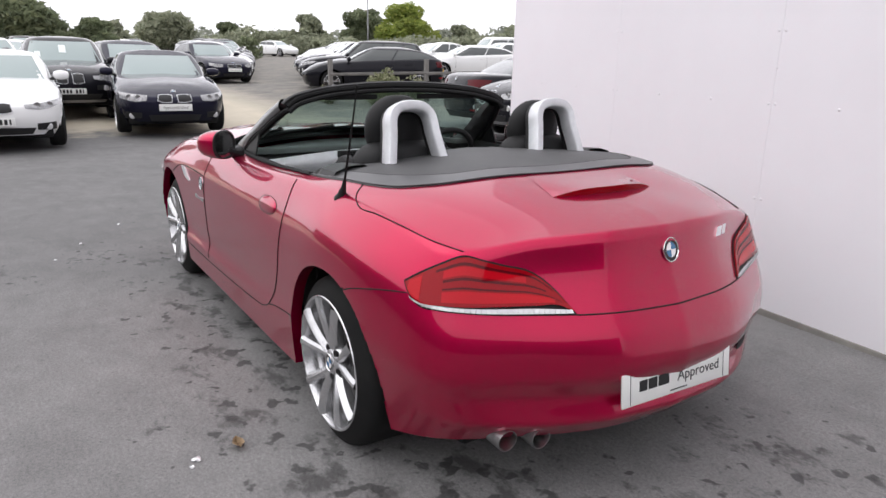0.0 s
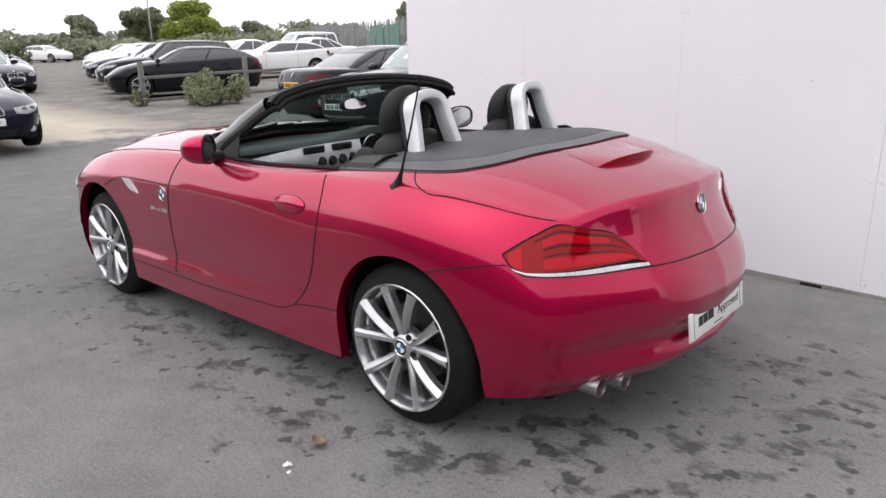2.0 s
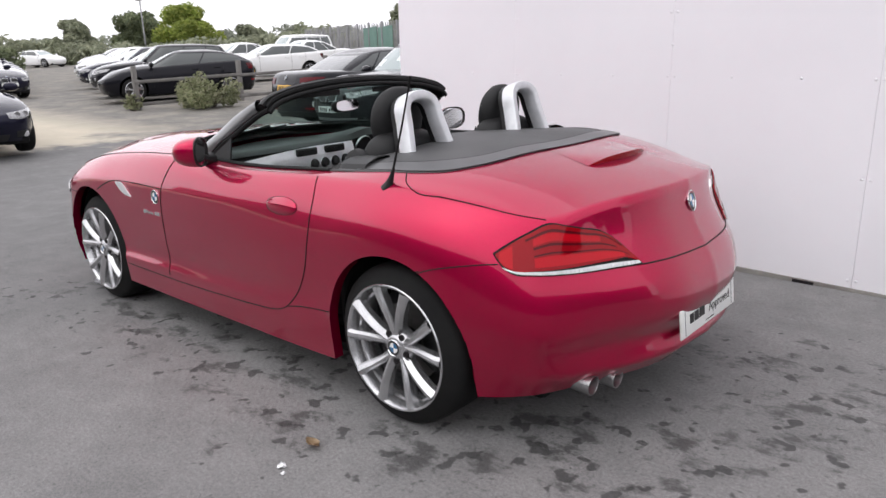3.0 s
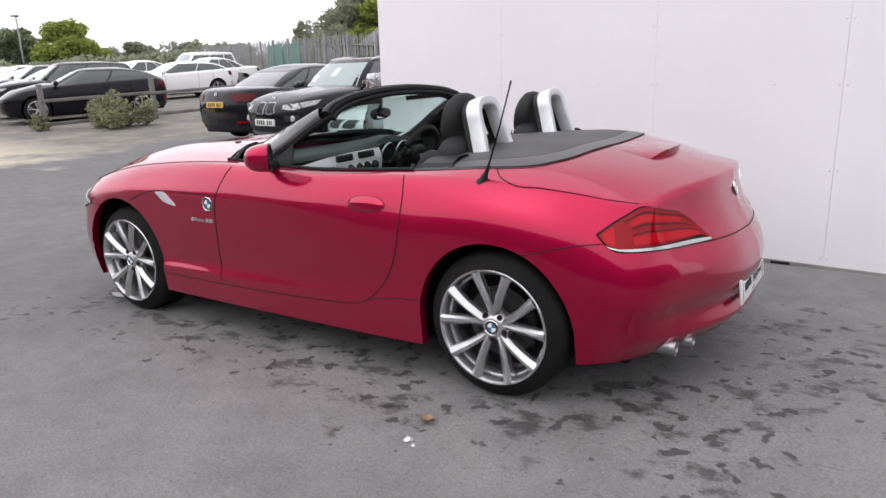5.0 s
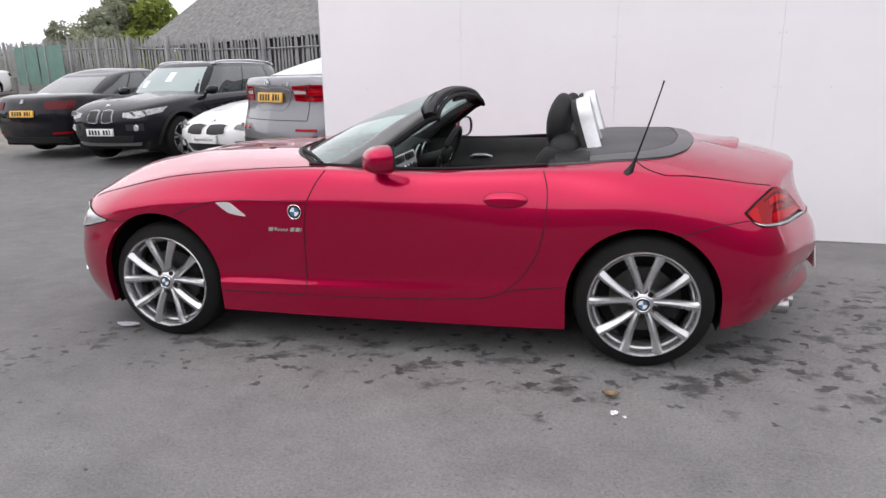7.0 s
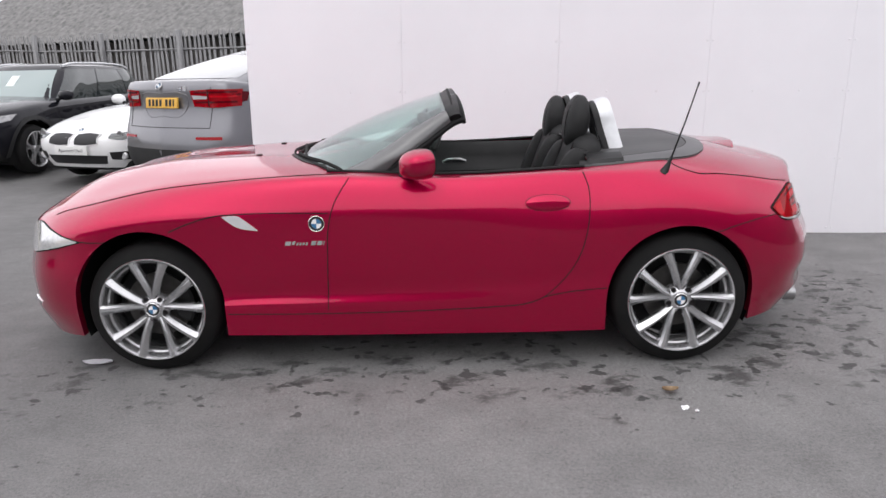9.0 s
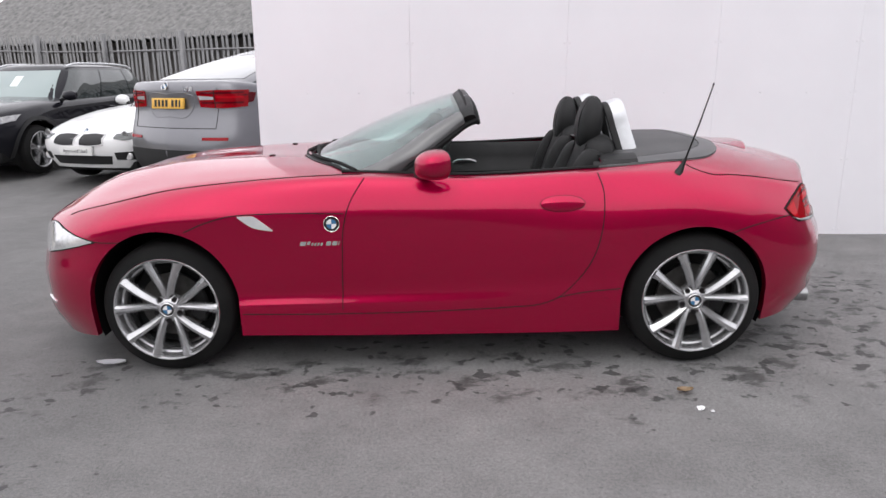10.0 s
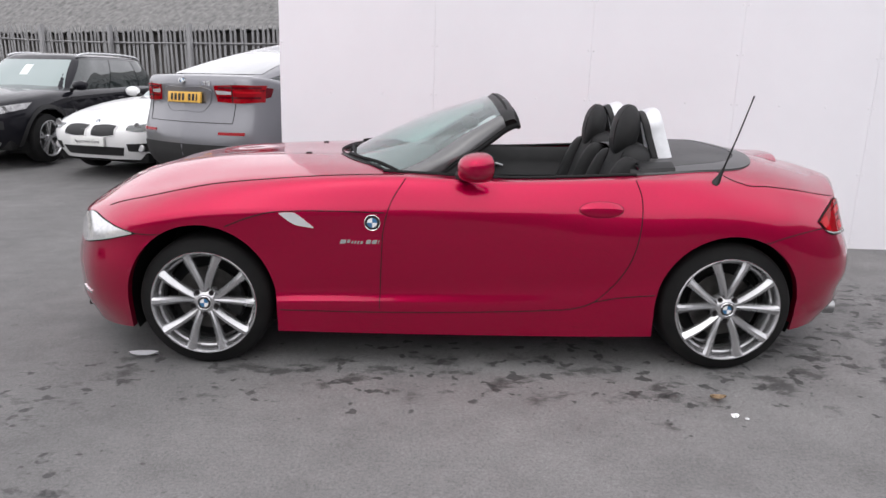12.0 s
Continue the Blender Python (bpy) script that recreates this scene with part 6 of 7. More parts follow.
        for sd in (-1, 1):
            tube(bm, [tail(sd * W * (.66 + .02 * k), zz + (zs(1) + .0 - zz) * k, .0004)[0] for k in np.linspace(0, 1, 8)], .004, 6)
        part("boot_gap", bm, GAP, car)
    if S.get("clad"):
        for sx in (xf, xr):
            for put, sd in ((near, -1), (far, 1)):
                rows = []
                for rr in (R + .062, R + .115):
                    rows.append([put(sx + rr * math.cos(q), R + .01 + rr * math.sin(q), .008)[0] for q in np.linspace(-.2, math.pi + .2, 26)])
                bm = bmesh.new()
                grid_faces(bm, rows)
                bmesh.ops.recalc_face_normals(bm, faces=bm.faces)
                part("arch_cladding", bm, PLASTIC, car)
    if S.get("rails"):
        for sd in (-1, 1):
            bm = bmesh.new()
            pts = []
            for t in np.linspace(0, 1, 12):
                x = ra + .08 + (rb - ra - .16) * t
                pts.append((x, sd * W * .635, H - .055 - S.get("slope", .03) * max(0, 2 * t - 1) ** 2 + .045 * math.sin(math.pi * min(1, max(0, t * 6, 0) if t < .1 else 1 - max(0, (t - .92) / .1)) / 2)))
            tube(bm, pts, .018, 8)
            part("roof_rail", bm, S["rails"], car, "silver roof rail")
    car.matrix_world = where
    return car


def stand(x, y, heading):
    """Places a car whose middle is at x, y with its nose towards heading (degrees)."""
    return pose(x, y, ground_z(x, y), 0, 0, heading - 180)


def from_nose(x, y, heading, L):
    a = radians(heading)
    return stand(x - math.cos(a) * L / 2, y - math.sin(a) * L / 2, heading)


def from_tail(x, y, heading, L):
    a = radians(heading)
    return stand(x + math.cos(a) * L / 2, y + math.sin(a) * L / 2, heading)


SUV = dict(L=4.45, W=1.80, H=1.55, R=.345, wb=2.76, front_axle=.82, clear=.24,
           shoulder=[(-1, .80), (-.9, .86), (-.6, .94), (-.3, .97), (.3, .99), (.8, 1.02), (1, 1.0)], top=[(-1, .86), (-.8, .97), (-.5, 1.05), (-.3, 1.08), (.5, 1.08), (.9, 1.05), (1, 1.0)],
           cabin=(-.42, .93, -.10, .80), windows=3, slope=.05, clad=True, rails=SILVER, mirror=BLACK_PAINT, stickers=((.0, .62, .13, .15), (.46, .42, .10, .11)),
           nose=dict(grille=(.64, .81, .21), lamp=(.70, .80, .40, .84), sweep=.05, fog=(.60, .56), intake=(.34, .44, .55), badge=.89, plate=.50, skid=True, bars=STEEL, rim=.007, frame=SILVER))
# sky reflection put into the base colour of the tail window
PALE_GLASS = mat("sky_paled_glass", (0.16, 0.17, 0.18), 0.06, Coat_Weight=1.0, Coat_Roughness=0.02)
COUPE_SUV = dict(L=4.88, W=1.98, H=1.73, R=.39, wb=2.93, front_axle=.88, clear=.26,
                 shoulder=[(-1, .84), (-.6, 1.0), (0, 1.06), (.5, 1.12), (.85, 1.29), (1, 1.31)], top=[(-1, .9), (-.5, 1.12), (-.3, 1.15), (.5, 1.24), (.9, 1.34), (1, 1.33)],
                 cabin=(-.36, .90, -.05, .30), windows=2, slope=.06, clad=True, rear_glass=PALE_GLASS,
                 outline=OUTLINE[:7] + [(.60, -1), (.82, -.965), (.925, -.84), (.975, -.48), (1, 0)], rear_k=(.945, .985, 1, .960, .957, .93),
                 tail=dict(lamp=(1.05, 1.225, .42), plate=1.09, badge=1.265, lid=.83, reflector=(.72, .50, .80), white=True, side=.80, lens=LENS_RED, figures=(.26, 1.235), skirt=.60))
SALOON = dict(L=4.9, W=1.86, H=1.46, R=.335, wb=2.97, front_axle=.83,
              shoulder=[(-1, .70), (-.6, .88), (-.2, .94), (.4, .97), (.8, 1.0), (1, .98)], top=[(-1, .74), (-.7, .92), (-.4, 1.0), (.5, 1.05), (.9, 1.06), (1, 1.02)],
              cabin=(-.36, .70, -.06, .34), windows=3, slope=.05, bright_line=True,
              tail=dict(lamp=(.80, .93, .44), plate=.73, badge=.93, lid=.58, reflector=(.40, .55, .80), lens=LENS_DEEP))
COUPE_F = dict(L=4.6, W=1.78, H=1.40, R=.325, wb=2.76, front_axle=.80, doors=2,
               shoulder=[(-1, .66), (-.85, .74), (-.5, .87), (-.2, .92), (.4, .95), (.8, .97), (1, .94)], top=[(-1, .70), (-.8, .84), (-.5, .95), (-.35, .98), (.5, 1.0), (.9, 1.0), (1, .97)],
               cabin=(-.36, .66, -.04, .30), windows=2,
               nose=dict(grille=(.55, .655, .24), lamp=(.56, .675, .42, .82), sweep=.03, fog=(.66, .33), intake=(.24, .34, .42), badge=.72, plate=.47, words="Approved Used"))
COUPE_W = {**COUPE_F, "nose": dict(grille=(.54, .65, .21), lamp=(.58, .665, .38, .84), sweep=.05, fog=(.66, .34), intake=(.24, .33, .50), badge=.72, plate=.43)}
ROADSTER_W = dict(L=4.24, W=1.79, H=1.29, R=.32, wb=2.5, front_axle=.87, doors=2,
                  shoulder=[(-1, .62), (-.85, .70), (-.5, .85), (-.2, .91), (.4, .93), (.8, .90), (1, .86)], top=[(-1, .66), (-.8, .80), (-.5, .93), (-.3, .96), (.5, 1.0), (.9, .93), (1, .88)],
                  cabin=(-.26, .62, .06, .34), windows=1,
                  nose=dict(grille=(.515, .64, .36), lamp=(.58, .665, .50, .86), sweep=.07, fog=(.66, .38), intake=(.28, .385, .48), badge=.685, plate=.455, words="Approved Used", frame=WHITE_PAINT, lens=CAR_GLASS))
HATCH = dict(L=4.35, W=1.80, H=1.38, R=.325, wb=2.63, front_axle=.88,
             shoulder=[(-1, .64), (-.8, .78), (-.4, .90), (0, .95), (.5, 1.0), (.9, 1.04), (1, 1.0)], top=[(-1, .68), (-.8, .86), (-.5, 1.0), (.5, 1.05), (.9, 1.08), (1, 1.04)],
             cabin=(-.48, .96, -.05, .70), windows=2, slope=.09,
             tail=dict(lamp=(.80, .96, .55), plate=.70, badge=.90))
ESTATE4 = dict(L=4.3, W=1.90, H=1.72, R=.36, wb=2.66, front_axle=.86, clear=.25,
               shoulder=[(-1, .88), (-.5, 1.02), (0, 1.04), (1, 1.06)], top=[(-1, .95), (-.5, 1.1), (.9, 1.1), (1, 1.08)],
               cabin=(-.42, .97, -.14, .88), windows=3, slope=.03, cabin_paint=WHITE_PAINT)

parked_car("parked_suv", "black compact SUV with silver roof rails", BLACK_PAINT, SUV, from_nose(-6.62, 5.42, -97, 4.45))
parked_car("parked_roadster", "white roadster with black kidney grilles", WHITE_PAINT, ROADSTER_W, from_nose(-4.52, 4.92, -110, 4.24))
parked_car("parked_coupe_suv", "grey metallic coupe SUV seen from its tail", GREY_PAINT, COUPE_SUV, from_tail(-2.92, 3.66, 58, 4.88))
parked_car("parked_saloon", "black saloon parked tail out on the yard", BLACK_PAINT, SALOON, from_tail(-8.68, 6.1, 84, 4.9))
parked_car("parked_coupe", "blue-black coupe with a white plate", BLUEBLACK_PAINT, COUPE_F, from_nose(-9.1, .85, -5, 4.6))
parked_car("parked_coupe", "white coupe with a black lower grille", WHITE_PAINT, COUPE_W, from_nose(-8.0, -1.77, -3, 4.6))
hatch = parked_car("parked_hatchback", "black hatchback behind a low wooden fence", BLACK_PAINT, HATCH, stand(-17.0, 8.5, -112))
dark_suv = parked_car("parked_suv", "dark SUV standing among other cars", BLACK_PAINT, {**SUV, "rails": False}, from_nose(-12.1, -.4, -2, 4.45))
white_four = parked_car("parked_suv", "white boxy SUV with dark windows", WHITE_PAINT, ESTATE4, stand(-26.6, 20.0, -102))
white_hatch = parked_car("parked_hatchback", "white hatchback in a row of cars", WHITE_PAINT, HATCH, stand(-21.5, 15.0, -104), "cars in the far rows")
silver_hatch = parked_car("parked_hatchback", "silver hatchback in a row of cars", SILVER_PAINT, HATCH, stand(-42.5, 18.6, -106), "cars in the far rows")
black_saloon = parked_car("parked_saloon", "black saloon in a row of cars", BLUEBLACK_PAINT, {**SALOON, "nose": COUPE_F["nose"]}, stand(-16.6, 1.4, 12), "cars in the far rows")
white_saloon = parked_car("parked_saloon", "white saloon in a row of cars", WHITE_PAINT, {**SALOON, "nose": COUPE_F["nose"]}, stand(-24.0, 18.6, -100), "cars in the far rows")
row_suv = parked_car("parked_suv", "dark SUV in a row of cars", BLACK_PAINT, {**SUV, "rails": False}, stand(-19.4, 9.4, -110), "cars in the far rows")
rng = random.Random(5)
pool = [white_hatch, silver_hatch, black_saloon, white_saloon, row_suv]
# right-hand row, receding
for k, src in enumerate((white_hatch, black_saloon, white_hatch, white_saloon, silver_hatch, white_hatch)):
    x, y = -22.2 - 2.9 * k, 10.5 + 1.15 * k
    copy_thing(src, stand(x, y, -108 + rng.uniform(-3, 3)))
# left-hand row, receding
for k, src in enumerate((black_saloon, white_saloon, black_saloon, silver_hatch, black_saloon, white_hatch, row_suv, white_saloon, white_hatch)):
    x, y = -25.5 - 2.75 * k, 5.6 + .88 * k
    copy_thing(src, stand(x, y, 12 + rng.uniform(-3, 3)))
for k, src in enumerate((white_hatch, black_saloon, row_suv, white_saloon, silver_hatch, white_hatch, row_suv)):
    copy_thing(src, stand(-17.5 - 3.0 * k, -3.2 + .55 * k, 10 + rng.uniform(-4, 4)))
# far rows across the end of the yard
for k in range(16):
    src = (white_hatch, white_saloon, black_saloon, silver_hatch, white_hatch, row_suv)[k % 6]
    copy_thing(src, stand(-62 - (k % 3) * 7 + rng.uniform(-1, 1), 7 + 2.4 * k, 20 + rng.uniform(-6, 6)))
# second row behind the low fence
for k, src in enumerate((white_saloon, white_hatch, silver_hatch)):
    copy_thing(src, stand(-27.4 - 2.9 * k, 17.4 + 1.4 * k, -104))

# ---- fences, building, trees ----
FENCE_STEEL = varied("weathered_fence_steel", (0.19, 0.19, 0.195), (0.33, 0.33, 0.335), 1.4, 0.7, 0.1, bump_scale=30, bump_strength=0.1)
FENCE_WOOD = varied("weathered_wood", (0.11, 0.105, 0.10), (0.20, 0.19, 0.18), 3.0, 0.9, bump_scale=60, bump_strength=0.4, stretch=(1, 1, .15))
GREEN_SHEET = varied("green_windbreak_sheet", (0.10, 0.19, 0.16), (0.14, 0.24, 0.20), 2, 0.8)
ROOFING = varied("weathered_grey_roofing", (0.10, 0.10, 0.098), (0.24, 0.235, 0.23), 7.0, 0.9, bump_scale=30, bump_strength=0.6, bump_dist=0.03, detail=7)
BRICK_DULL = varied("dull_dark_wall", (0.10, 0.094, 0.09), (0.19, 0.178, 0.17), 1.2, 0.9)
BARK = varied("bark", (0.07, 0.055, 0.045), (0.13, 0.11, 0.09), 5, 0.95, bump_scale=20, bump_strength=0.6)


def leaf_material(name, a, b, c):
    m = mat(name, a, 0.65)
    g = node(m, "ShaderNodeNewGeometry")
    r = ramp(m, g.outputs["Random Per Island"], [(0.0, a), (0.5, b), (1.0, c)])
    big = ramp(m, noise_tex(m, 0.45, 3), [(0.35, (0.75, 0.75, 0.75)), (0.65, (1.2, 1.2, 1.2))])
    wire(m, mix(m, 0.8, r, big, "MULTIPLY"), bsdf(m).inputs["Base Color"])
    # thin leaves let light through
    t = node(m, "ShaderNodeBsdfTranslucent")
    wire(m, bsdf(m).inputs["Base Color"].links[0].from_socket, t.inputs["Color"])
    x = node(m, "ShaderNodeMixShader", Fac=0.45)
    out = m.node_tree.nodes["Material Output"]
    wire(m, bsdf(m).outputs[0], x.inputs[1])
    wire(m, t.outputs[0], x.inputs[2])
    wire(m, x.outputs[0], out.inputs["Surface"])
    return m


LEAF_BRIGHT = leaf_material("yellow_green_leaves", (0.20, 0.265, 0.055), (0.29, 0.35, 0.075), (0.41, 0.44, 0.11))
LEAF_DARK = leaf_material("dark_green_leaves", (0.14, 0.17, 0.10), (0.19, 0.225, 0.13), (0.26, 0.285, 0.165))
LEAF_GREY = leaf_material("grey_green_leaves", (0.25, 0.275, 0.19), (0.32, 0.34, 0.24), (0.39, 0.405, 0.29))
# distance haze is put into this colour: paler, greyer greens
LEAF_FAR = leaf_material("haze_paled_leaves", (0.27, 0.29, 0.235), (0.32, 0.34, 0.28), (0.37, 0.39, 0.32))
LEAF_WEED = leaf_material("weed_leaves", (0.19, 0.215, 0.11), (0.27, 0.29, 0.16), (0.38, 0.37, 0.25))


def leaf_cloud(centres, size, n, rng, flat=0.8):
    """Small leaf clumps, each a bent pair of blades, scattered in lumps (x, y, z, radius)."""
    verts, faces = [], []
    w = [c[3] ** 2 for c in centres]
    for _ in range(n):
        cx, cy, cz, r = rng.choices(centres, w)[0]
        u, v = rng.uniform(-1, 1), rng.uniform(0, 2 * math.pi)
        s = math.sqrt(1 - u * u)
        d = r * (rng.uniform(.35, 1) ** .5) * rng.uniform(.85, 1.08)
        p = Vector((cx + d * s * math.cos(v), cy + d * s * math.sin(v), cz + d * u * flat))
        a = Vector((rng.gauss(0, 1), rng.gauss(0, 1), rng.gauss(0, .7))).normalized()
        b = a.cross(Vector((rng.gauss(0, 1), rng.gauss(0, 1), rng.gauss(0, 1)))).normalized()
        k = size * rng.uniform(.6, 1.3)
        i = len(verts)
        q = a.cross(b) * k * .25
        verts += [p - a * k, p + b * k * .45 + q, p + a * k, p - b * k * .45 + q]
        faces += [(i, i + 1, i + 2), (i, i + 2, i + 3)]
    return verts, faces


def crown_object(name, verts, faces, mt, parent=None):
    me = bpy.data.meshes.new(name)
    me.from_pydata(verts, [], faces)
    me.materials.append(mt)
    ob = new(name, me)
    if parent:
        ob.parent = parent
    return ob


def tree(x, y, height, spread, mt, label, seed, n=2600, leaf=.34, low=.28, name="tree", core=True):
    rng = random.Random(seed)
    z0 = ground_z(x, y)
    t = thing(name, label, name.replace("_", " "))
    t.matrix_world = Matrix.Translation((x, y, z0))
    bm = bmesh.new()
    lean = (rng.uniform(-.2, .2), rng.uniform(-.2, .2))
    tube(bm, [(lean[0] * k * k, lean[1] * k * k, height * .8 * k - .1) for k in np.linspace(0, 1, 7)], [spread * .07 * (1 - .85 * k) + .02 for k in np.linspace(0, 1, 7)], 8)
    lumps = []
    for k in range(34):
        a, h = rng.uniform(0, 2 * math.pi), rng.uniform(low, .95)
        prof = math.sin(math.pi * min(1, max(.12, (h - low) / (1 - low) * .82 + .16))) ** .7
        r = spread * prof * rng.uniform(.15, .80)
        lump = spread * rng.uniform(.20, .36)
        c = (r * math.cos(a), r * math.sin(a), height * h - lump * .4)
        lumps.append((*c, lump))
        tube(bm, [(lean[0] * .3, lean[1] * .3, height * max(.15, h - .3)), (c[0] * .5, c[1] * .5, c[2] - lump * .3), c], [spread * .03, spread * .018, .01], 5)
    part("trunk", bm, BARK, t)
    v, f = leaf_cloud(lumps, leaf * .72, int(n * 2.2), rng)
    crown_object("crown", v, f, mt, t)
    return t


tree(-61.4, 34.9, 4.9, 3.4, LEAF_BRIGHT, "broad tree with yellow-green leaves", 3, 6500, .26)
tree(-68.3, 33.0, 4.7, 3.1, LEAF_DARK, "broad dark green tree in the far hedge", 4, 5200, .30)
tree(-73.5, 37.5, 3.6, 2.4, LEAF_GREY, "broad grey-green tree in the far hedge", 14, 2400, .38)
tree(-57.5, 38.6, 2.9, 1.9, LEAF_GREY, "small grey-green tree behind the yard", 5, 2000, .32)
tree(-67.0, 26.5, 3.9, 2.0, LEAF_GREY, "open grey-green tree in the far hedge", 6, 2200, .40)
tree(-50.5, 1.0, 4.0, 3.0, LEAF_DARK, "large dark tree at the edge of the yard", 7, 4200, .42)
tree(-49.0, -4.2, 5.4, 4.0, LEAF_DARK, "large dark tree at the edge of the yard", 8, 4200, .42)
tree(-52.0, 4.9, 2.8, 2.0, LEAF_DARK, "small dark tree at the edge of the yard", 9, 2400, .40)
tree(-90, 17.5, 4.8, 3.8, LEAF_GREY, "distant grey-green tree beyond the parked cars", 10, 2600, .55)
tree(-84, 10.0, 3.4, 3.0, LEAF_GREY, "distant grey-green tree beyond the parked cars", 11, 2400, .55)
tree(-88, 24.5, 3.5, 2.0, LEAF_DARK, "distant round dark tree", 12, 2200, .45)
tree(-18.9, 22.8, 4.5, 1.5, LEAF_GREY, "tall straggling bush behind the fence", 13, 1500, .20, .12, "bush")
tree(-21.6, 24.8, 3.6, 2.1, LEAF_GREY, "dense bush behind the fence", 15, 1900, .20, .10, "bush")
tree(-25.6, 27.3, 3.1, 2.5, LEAF_GREY, "dense bush behind the fence", 16, 2200, .22, .10, "bush")
tree(-17.4, 22.6, 3.9, 1.5, LEAF_BRIGHT, "light green bush beside the roof", 17, 1800, .18, .12, "bush")
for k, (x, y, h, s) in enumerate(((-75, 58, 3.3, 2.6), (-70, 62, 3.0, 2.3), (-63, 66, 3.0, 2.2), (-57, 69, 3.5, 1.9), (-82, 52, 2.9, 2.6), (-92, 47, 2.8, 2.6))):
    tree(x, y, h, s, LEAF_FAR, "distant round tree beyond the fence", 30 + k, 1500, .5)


def far_woods():
    rng = random.Random(77)
    lumps = []
    for k in range(260):
        a = radians(100 + 112 * k / 259 + rng.uniform(-.5, .5))
        d = rng.uniform(125, 165)
        x, y = d * math.cos(a), d * math.sin(a)
        r = rng.uniform(1.8, 3.0)
        lumps.append((x, y, ground_z(x, y) + rng.uniform(.4, 2.7), r))
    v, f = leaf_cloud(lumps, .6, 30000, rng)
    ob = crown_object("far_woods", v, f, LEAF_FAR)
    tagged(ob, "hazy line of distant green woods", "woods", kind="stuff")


far_woods()


def hedge():
    rng = random.Random(78)
    lumps = []
    for k in range(120):
        t = rng.random()
        x, y = -78 + 36 * t + rng.uniform(-2, 2), 20 + 17 * t + rng.uniform(-1.5, 1.5)
        r = rng.uniform(.7, 1.4)
        lumps.append((x, y, ground_z(x, y) + rng.uniform(.3, 1.3 + .5 * math.sin(9 * t)), r))
    v, f = leaf_cloud(lumps, .30, 15000, rng)
    tagged(crown_object("far_hedge", v, f, LEAF_GREY), "rough grey-green hedge behind the far cars", "hedge", kind="stuff")


hedge()

# steel palisade fence
palisade = thing("palisade_fence", "weathered grey steel palisade fence", "fence")
fx0, fy0 = -.5, 13.7 - .582 * (-.5 + 7.65)
fdir = Vector((-1, .582, 0)).normalized()


def pale_mesh():
    bm = bmesh.new()
    pts = [(-.034, 0), (-.034, 2.02), (-.022, 2.14), (0, 2.22), (.022, 2.14), (.034, 2.02), (.034, 0)]
    A = [bm.verts.new((x, -.006 if abs(x) > .03 else -.018, z)) for x, z in pts]
    B = [bm.verts.new((x, .004 if abs(x) > .03 else -.010, z)) for x, z in pts]
    bm.faces.new(A)
    bm.faces.new(B[::-1])
    for k in range(7):
        bm.faces.new((A[k], B[k], B[(k + 1) % 7], A[(k + 1) % 7]))
    bmesh.ops.triangulate(bm, faces=bm.faces)
    me = bpy.data.meshes.new("pale")
    bm.to_mesh(me)
    bm.free()
    me.materials.append(FENCE_STEEL)
    return me


PALE = pale_mesh()
_ang = math.atan2(fdir.y, fdir.x)
_frng = random.Random(2)
far_v, far_f = [], []
for k in range(330):
    p = Vector((fx0, fy0, 0)) + fdir * (.155 * k)
    z = ground_z(p.x, p.y) - .07
    m = pose(p.x, p.y, z, _frng.uniform(-1, 1), _frng.uniform(-.8, .8), math.degrees(_ang) + 180)
    if k < 190:
        o = new("pale", PALE)
        o.parent = palisade
        o.matrix_world = m
    else:
        base = len(far_v)
        far_v += [m @ v.co for v in PALE.vertices]
        far_f += [tuple(base + i for i in q.vertices) for q in PALE.polygons]
_o = crown_object("far_paling", far_v, far_f, FENCE_STEEL, palisade)
_o["kind"] = "stuff"
for k in range(19):
    p = Vector((fx0, fy0, 0)) + fdir * (2.75 * k + .5)
    z = ground_z(p.x, p.y)
    back = Vector((fdir.y, -fdir.x, 0)) * -.07
    part("post", new_box((-.05, -.05, z - .2), (.05, .05, z + 2.16), Matrix.Translation((p.x + back.x, p.y + back.y, 0)) @ Matrix.Rotation(_ang, 4, "Z"), .008), FENCE_STEEL, palisade)
    for h in (.45, 1.75):
        q = p + fdir * 2.75
        bm = bmesh.new()
        tube(bm, [(p.x + back.x * .4, p.y + back.y * .4, z + h), (q.x + back.x * .4, q.y + back.y * .4, ground_z(q.x, q.y) + h)], .022, 4)
        part("rail", bm, FENCE_STEEL, palisade)
gs = thing("windbreak_sheet", "green sheet hung on the steel fence", "sheet")
for a, b in ((23.4, 26.2), (26.4, 29.4)):
    p, q = Vector((fx0, fy0, 0)) + fdir * a, Vector((fx0, fy0, 0)) + fdir * b
    off = Vector((-fdir.y, fdir.x, 0)) * .06
    rows = [[(p.x + (q.x - p.x) * t + off.x, p.y + (q.y - p.y) * t + off.y + .02 * math.sin(9 * t), ground_z(p.x, p.y) + h) for t in np.linspace(0, 1, 9)] for h in (.3, 1.1, 1.95)]
    part("sheet", slab(rows, .01), GREEN_SHEET, gs)

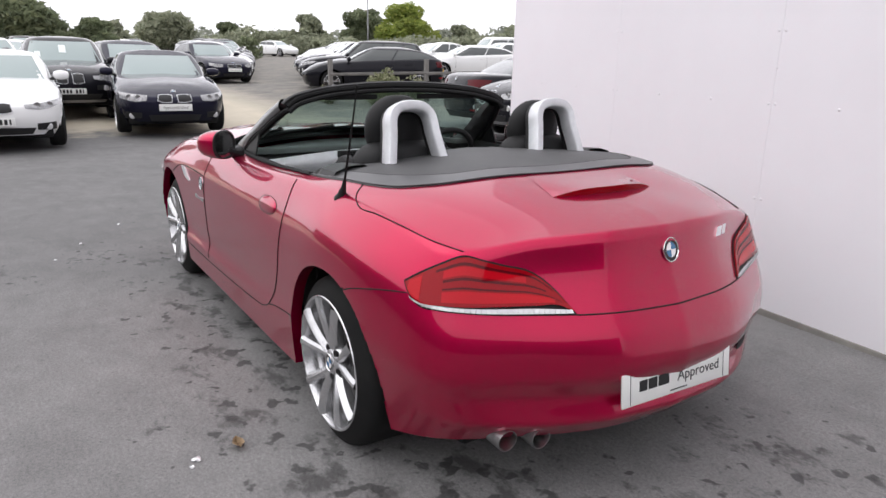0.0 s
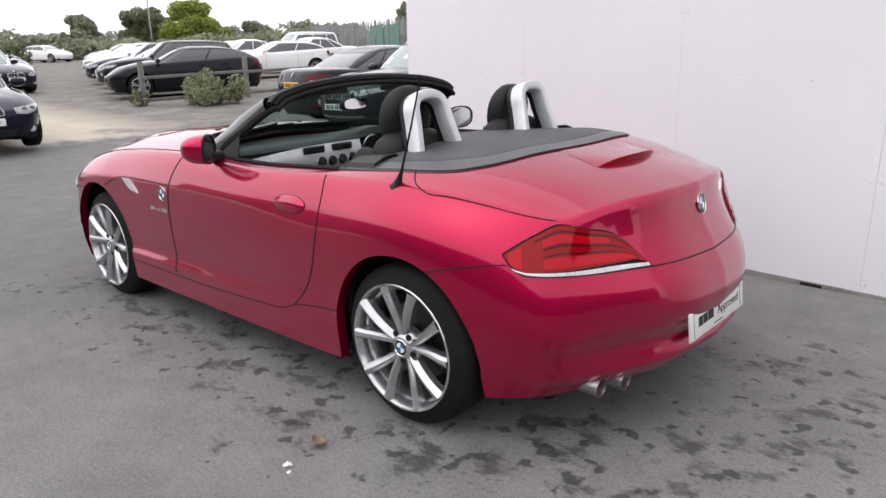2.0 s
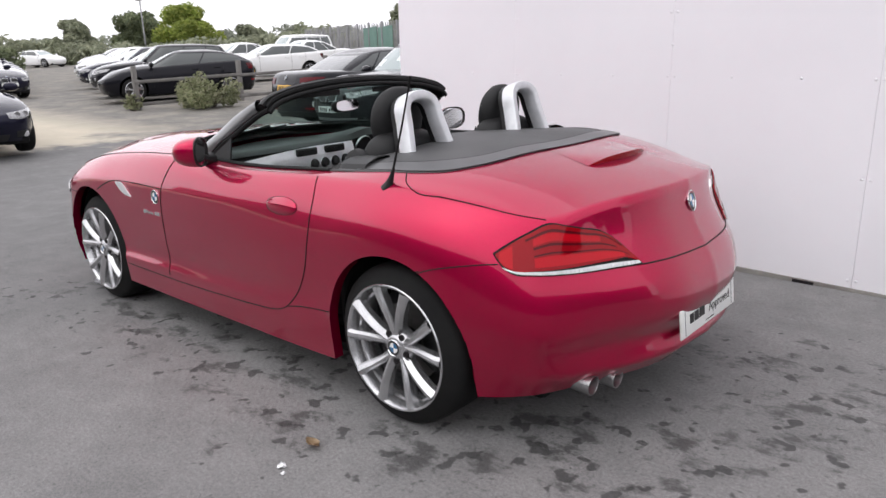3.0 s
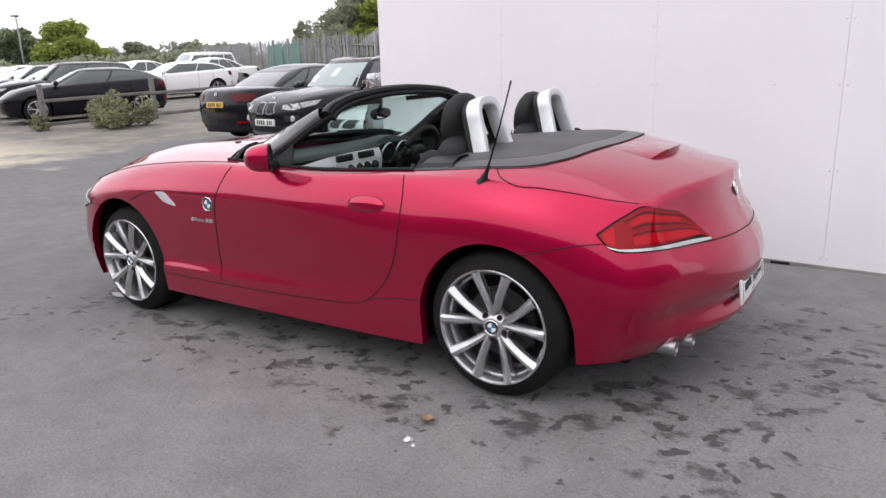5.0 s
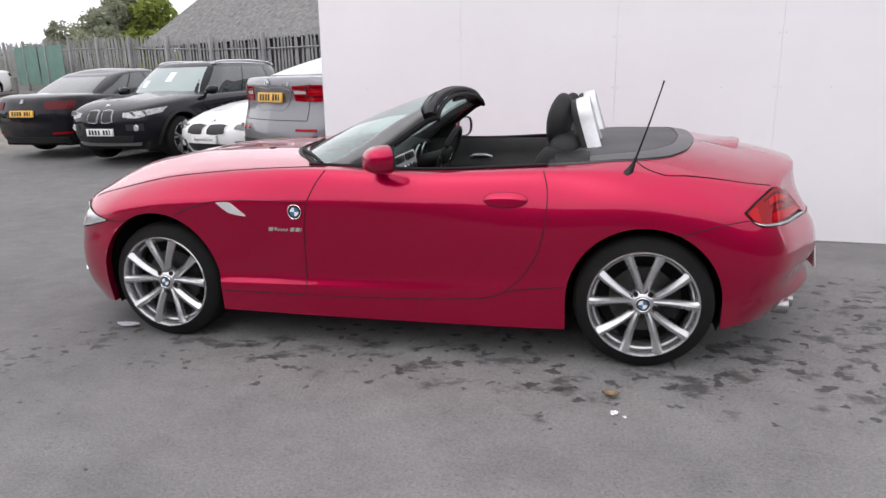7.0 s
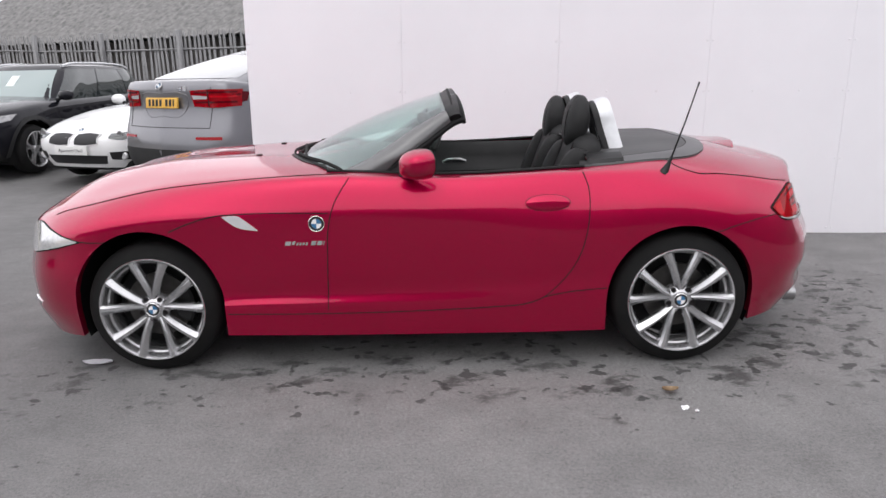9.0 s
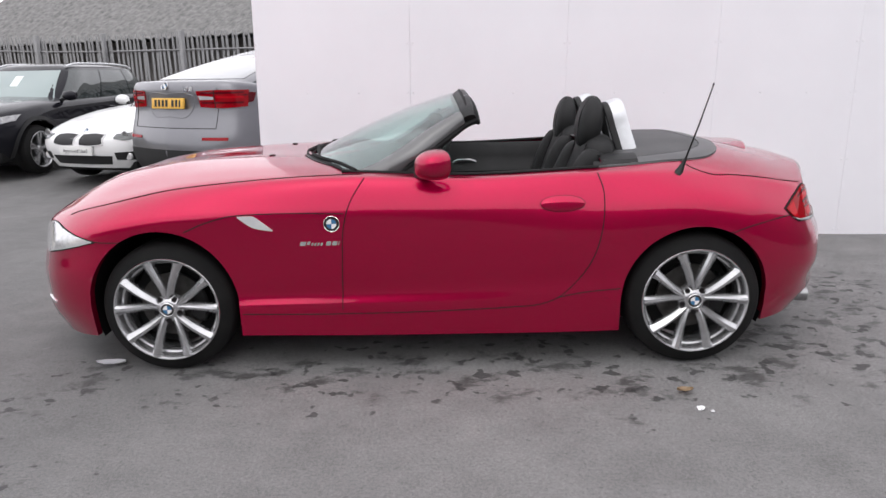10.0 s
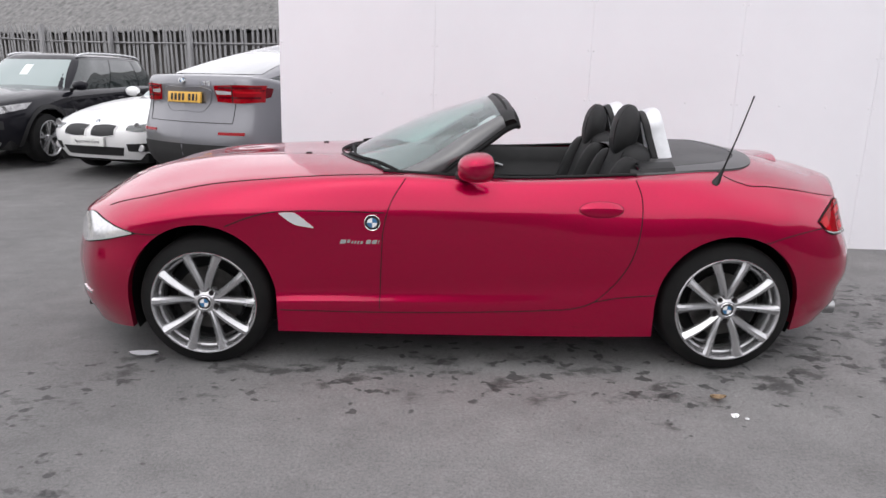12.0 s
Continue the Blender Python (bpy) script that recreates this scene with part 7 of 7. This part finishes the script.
# building with a long corrugated roof beyond the fence
shed = thing("shed_building", "long low building with a weathered grey corrugated roof", "building")
ea, eb = Vector((-15.48, 20.92, 0)), Vector((3.5, 12.1, 0))
along = (eb - ea).normalized()
backw = Vector((-along.y, along.x, 0))
length = (eb - ea).length
n, RIDGE = 260, 1.45
roof_z = lambda d: 2.34 + .66 * (d + 1.4) if d <= RIDGE else 2.34 + .66 * (2 * RIDGE + 1.4 - d)
rows = []
for d in (-1.4, -.7, 0, .75, RIDGE, 2.2, 3, 3.7, 4.3):
    row = []
    for k in range(n + 1):
        s = k / n * length
        p = ea + along * s + backw * d
        row.append((p.x, p.y, roof_z(d) + .022 * math.sin(k * math.pi / 2) + .01 * math.sin(7 * s + d)))
    rows.append(row)
part("roof", slab(rows, .03), ROOFING, shed, "grey corrugated roof")
bm = bmesh.new()
gable = [ea - backw * 1.3 + along * .15, ea + along * .15 + backw * RIDGE, ea + backw * 4.2 + along * .15]
bm.faces.new([bm.verts.new((p.x, p.y, z)) for p, z in zip(gable, (2.36, roof_z(RIDGE) - .05, 2.36))])
part("gable", bm, BRICK_DULL, shed, smooth=False)
corners = [ea + backw * .2 + along * .15, eb + backw * .2, eb + backw * 4.1, ea + backw * 4.1 + along * .15]
bm = bmesh.new()
for a, b in zip(corners, corners[1:] + corners[:1]):
    bm.faces.new([bm.verts.new(v) for v in ((a.x, a.y, -.2), (b.x, b.y, -.2), (b.x, b.y, 2.38), (a.x, a.y, 2.38))])
part("wall", bm, BRICK_DULL, shed, smooth=False)

# low post-and-rail fence with weeds
rail_fence = thing("wooden_fence", "low weathered post-and-rail fence", "fence")
posts = [Vector((-15.1, 6.25, 0)), Vector((-14.6, 9.0, 0)), Vector((-14.1, 11.7, 0))]
for p in posts:
    z = ground_z(p.x, p.y)
    part("post", new_box((p.x - .055, p.y - .055, z - .2), (p.x + .055, p.y + .055, z + 1.1), bevel=.01), FENCE_WOOD, rail_fence)
for p, q in zip(posts, posts[1:]):
    for h in (.14, .70):
        bm = bmesh.new()
        d = Vector((.05, -.05, 0))
        tube(bm, [(p.x + d.x, p.y + d.y, ground_z(p.x, p.y) + h), (q.x + d.x, q.y + d.y, ground_z(q.x, q.y) + h + .02)], .05, 8, flat=(.018, .042, (0, 0, 1)))
        part("rail", bm, FENCE_WOOD, rail_fence)


def weed(x, y, r, h, n, seed, label, mt=LEAF_WEED, leaf=.055):
    rng = random.Random(seed)
    z = ground_z(x, y)
    b = thing("bush", label, "bush")
    b.matrix_world = Matrix.Translation((x, y, z))
    bm = bmesh.new()
    lumps = []
    for k in range(26):
        a, d = rng.uniform(0, 2 * math.pi), r * rng.uniform(.1, .9)
        top = h * rng.uniform(.35, 1) * (1 - .35 * d / r)
        tip = (d * math.cos(a), d * math.sin(a), top)
        tube(bm, [(tip[0] * .2, tip[1] * .2, -.02), (tip[0] * .6, tip[1] * .6, top * .6), tip], [.012, .008, .003], 5)
        lumps.append((tip[0] * .85, tip[1] * .85, top * .80, r * .20))
        lumps.append((tip[0] * .7, tip[1] * .7, top * .40, r * .24))
    part("stem", bm, BARK, b)
    v, f = leaf_cloud(lumps, leaf, n, rng)
    v = [Vector((p.x, p.y, max(.01, p.z))) for p in v]
    crown_object("leaf_mass", v, f, mt, b)


weed(-14.0, 7.55, 1.08, 1.10, 2900, 41, "straggly green bush at the low wooden fence")
weed(-15.1, 6.1, .34, .55, 320, 43, "tuft of weeds at a fence post")
weed(-9.6, 9.4, .5, .6, 700, 45, "tuft of weeds behind a parked saloon")
weed(-52, 15.5, 1.6, 2.2, 1200, 46, "dark shrub at the end of the yard", LEAF_DARK, .2)

# lighting mast
mast = thing("lamp_mast", "thin grey lighting mast at the yard's edge", "lamp mast")
bm = bmesh.new()
mx, my = -61.9, 30.6
mz = ground_z(mx, my)
tube(bm, [(mx, my, mz - .2), (mx, my, mz + 5.3)], [.09, .06], 8)
part("mast_pole", bm, FENCE_STEEL, mast)
part("lamp_head", new_box((mx - .45, my - .2, mz + 5.25), (mx + .15, my + .2, mz + 5.42), bevel=.02), FENCE_STEEL, mast)

# unseen plain walls, added behind the camera to close the place and darken reflections
PLAIN = varied("plain_dark_unseen_wall", (0.10, 0.10, 0.105), (0.15, 0.15, 0.155), 0.6, 0.7)
bwall = part("unseen_wall_south", new_box((-26, -15.4, -.2), (22, -15, 4.6)), PLAIN, None, smooth=False)
tagged(bwall, "unseen plain dark wall added across the yard", "wall", kind="structure")
bwall = part("unseen_wall_east", new_box((16, -15, -.2), (16.4, 4, 4.6)), PLAIN, None, smooth=False)
tagged(bwall, "unseen plain dark wall added beyond the yard", "wall", kind="structure")
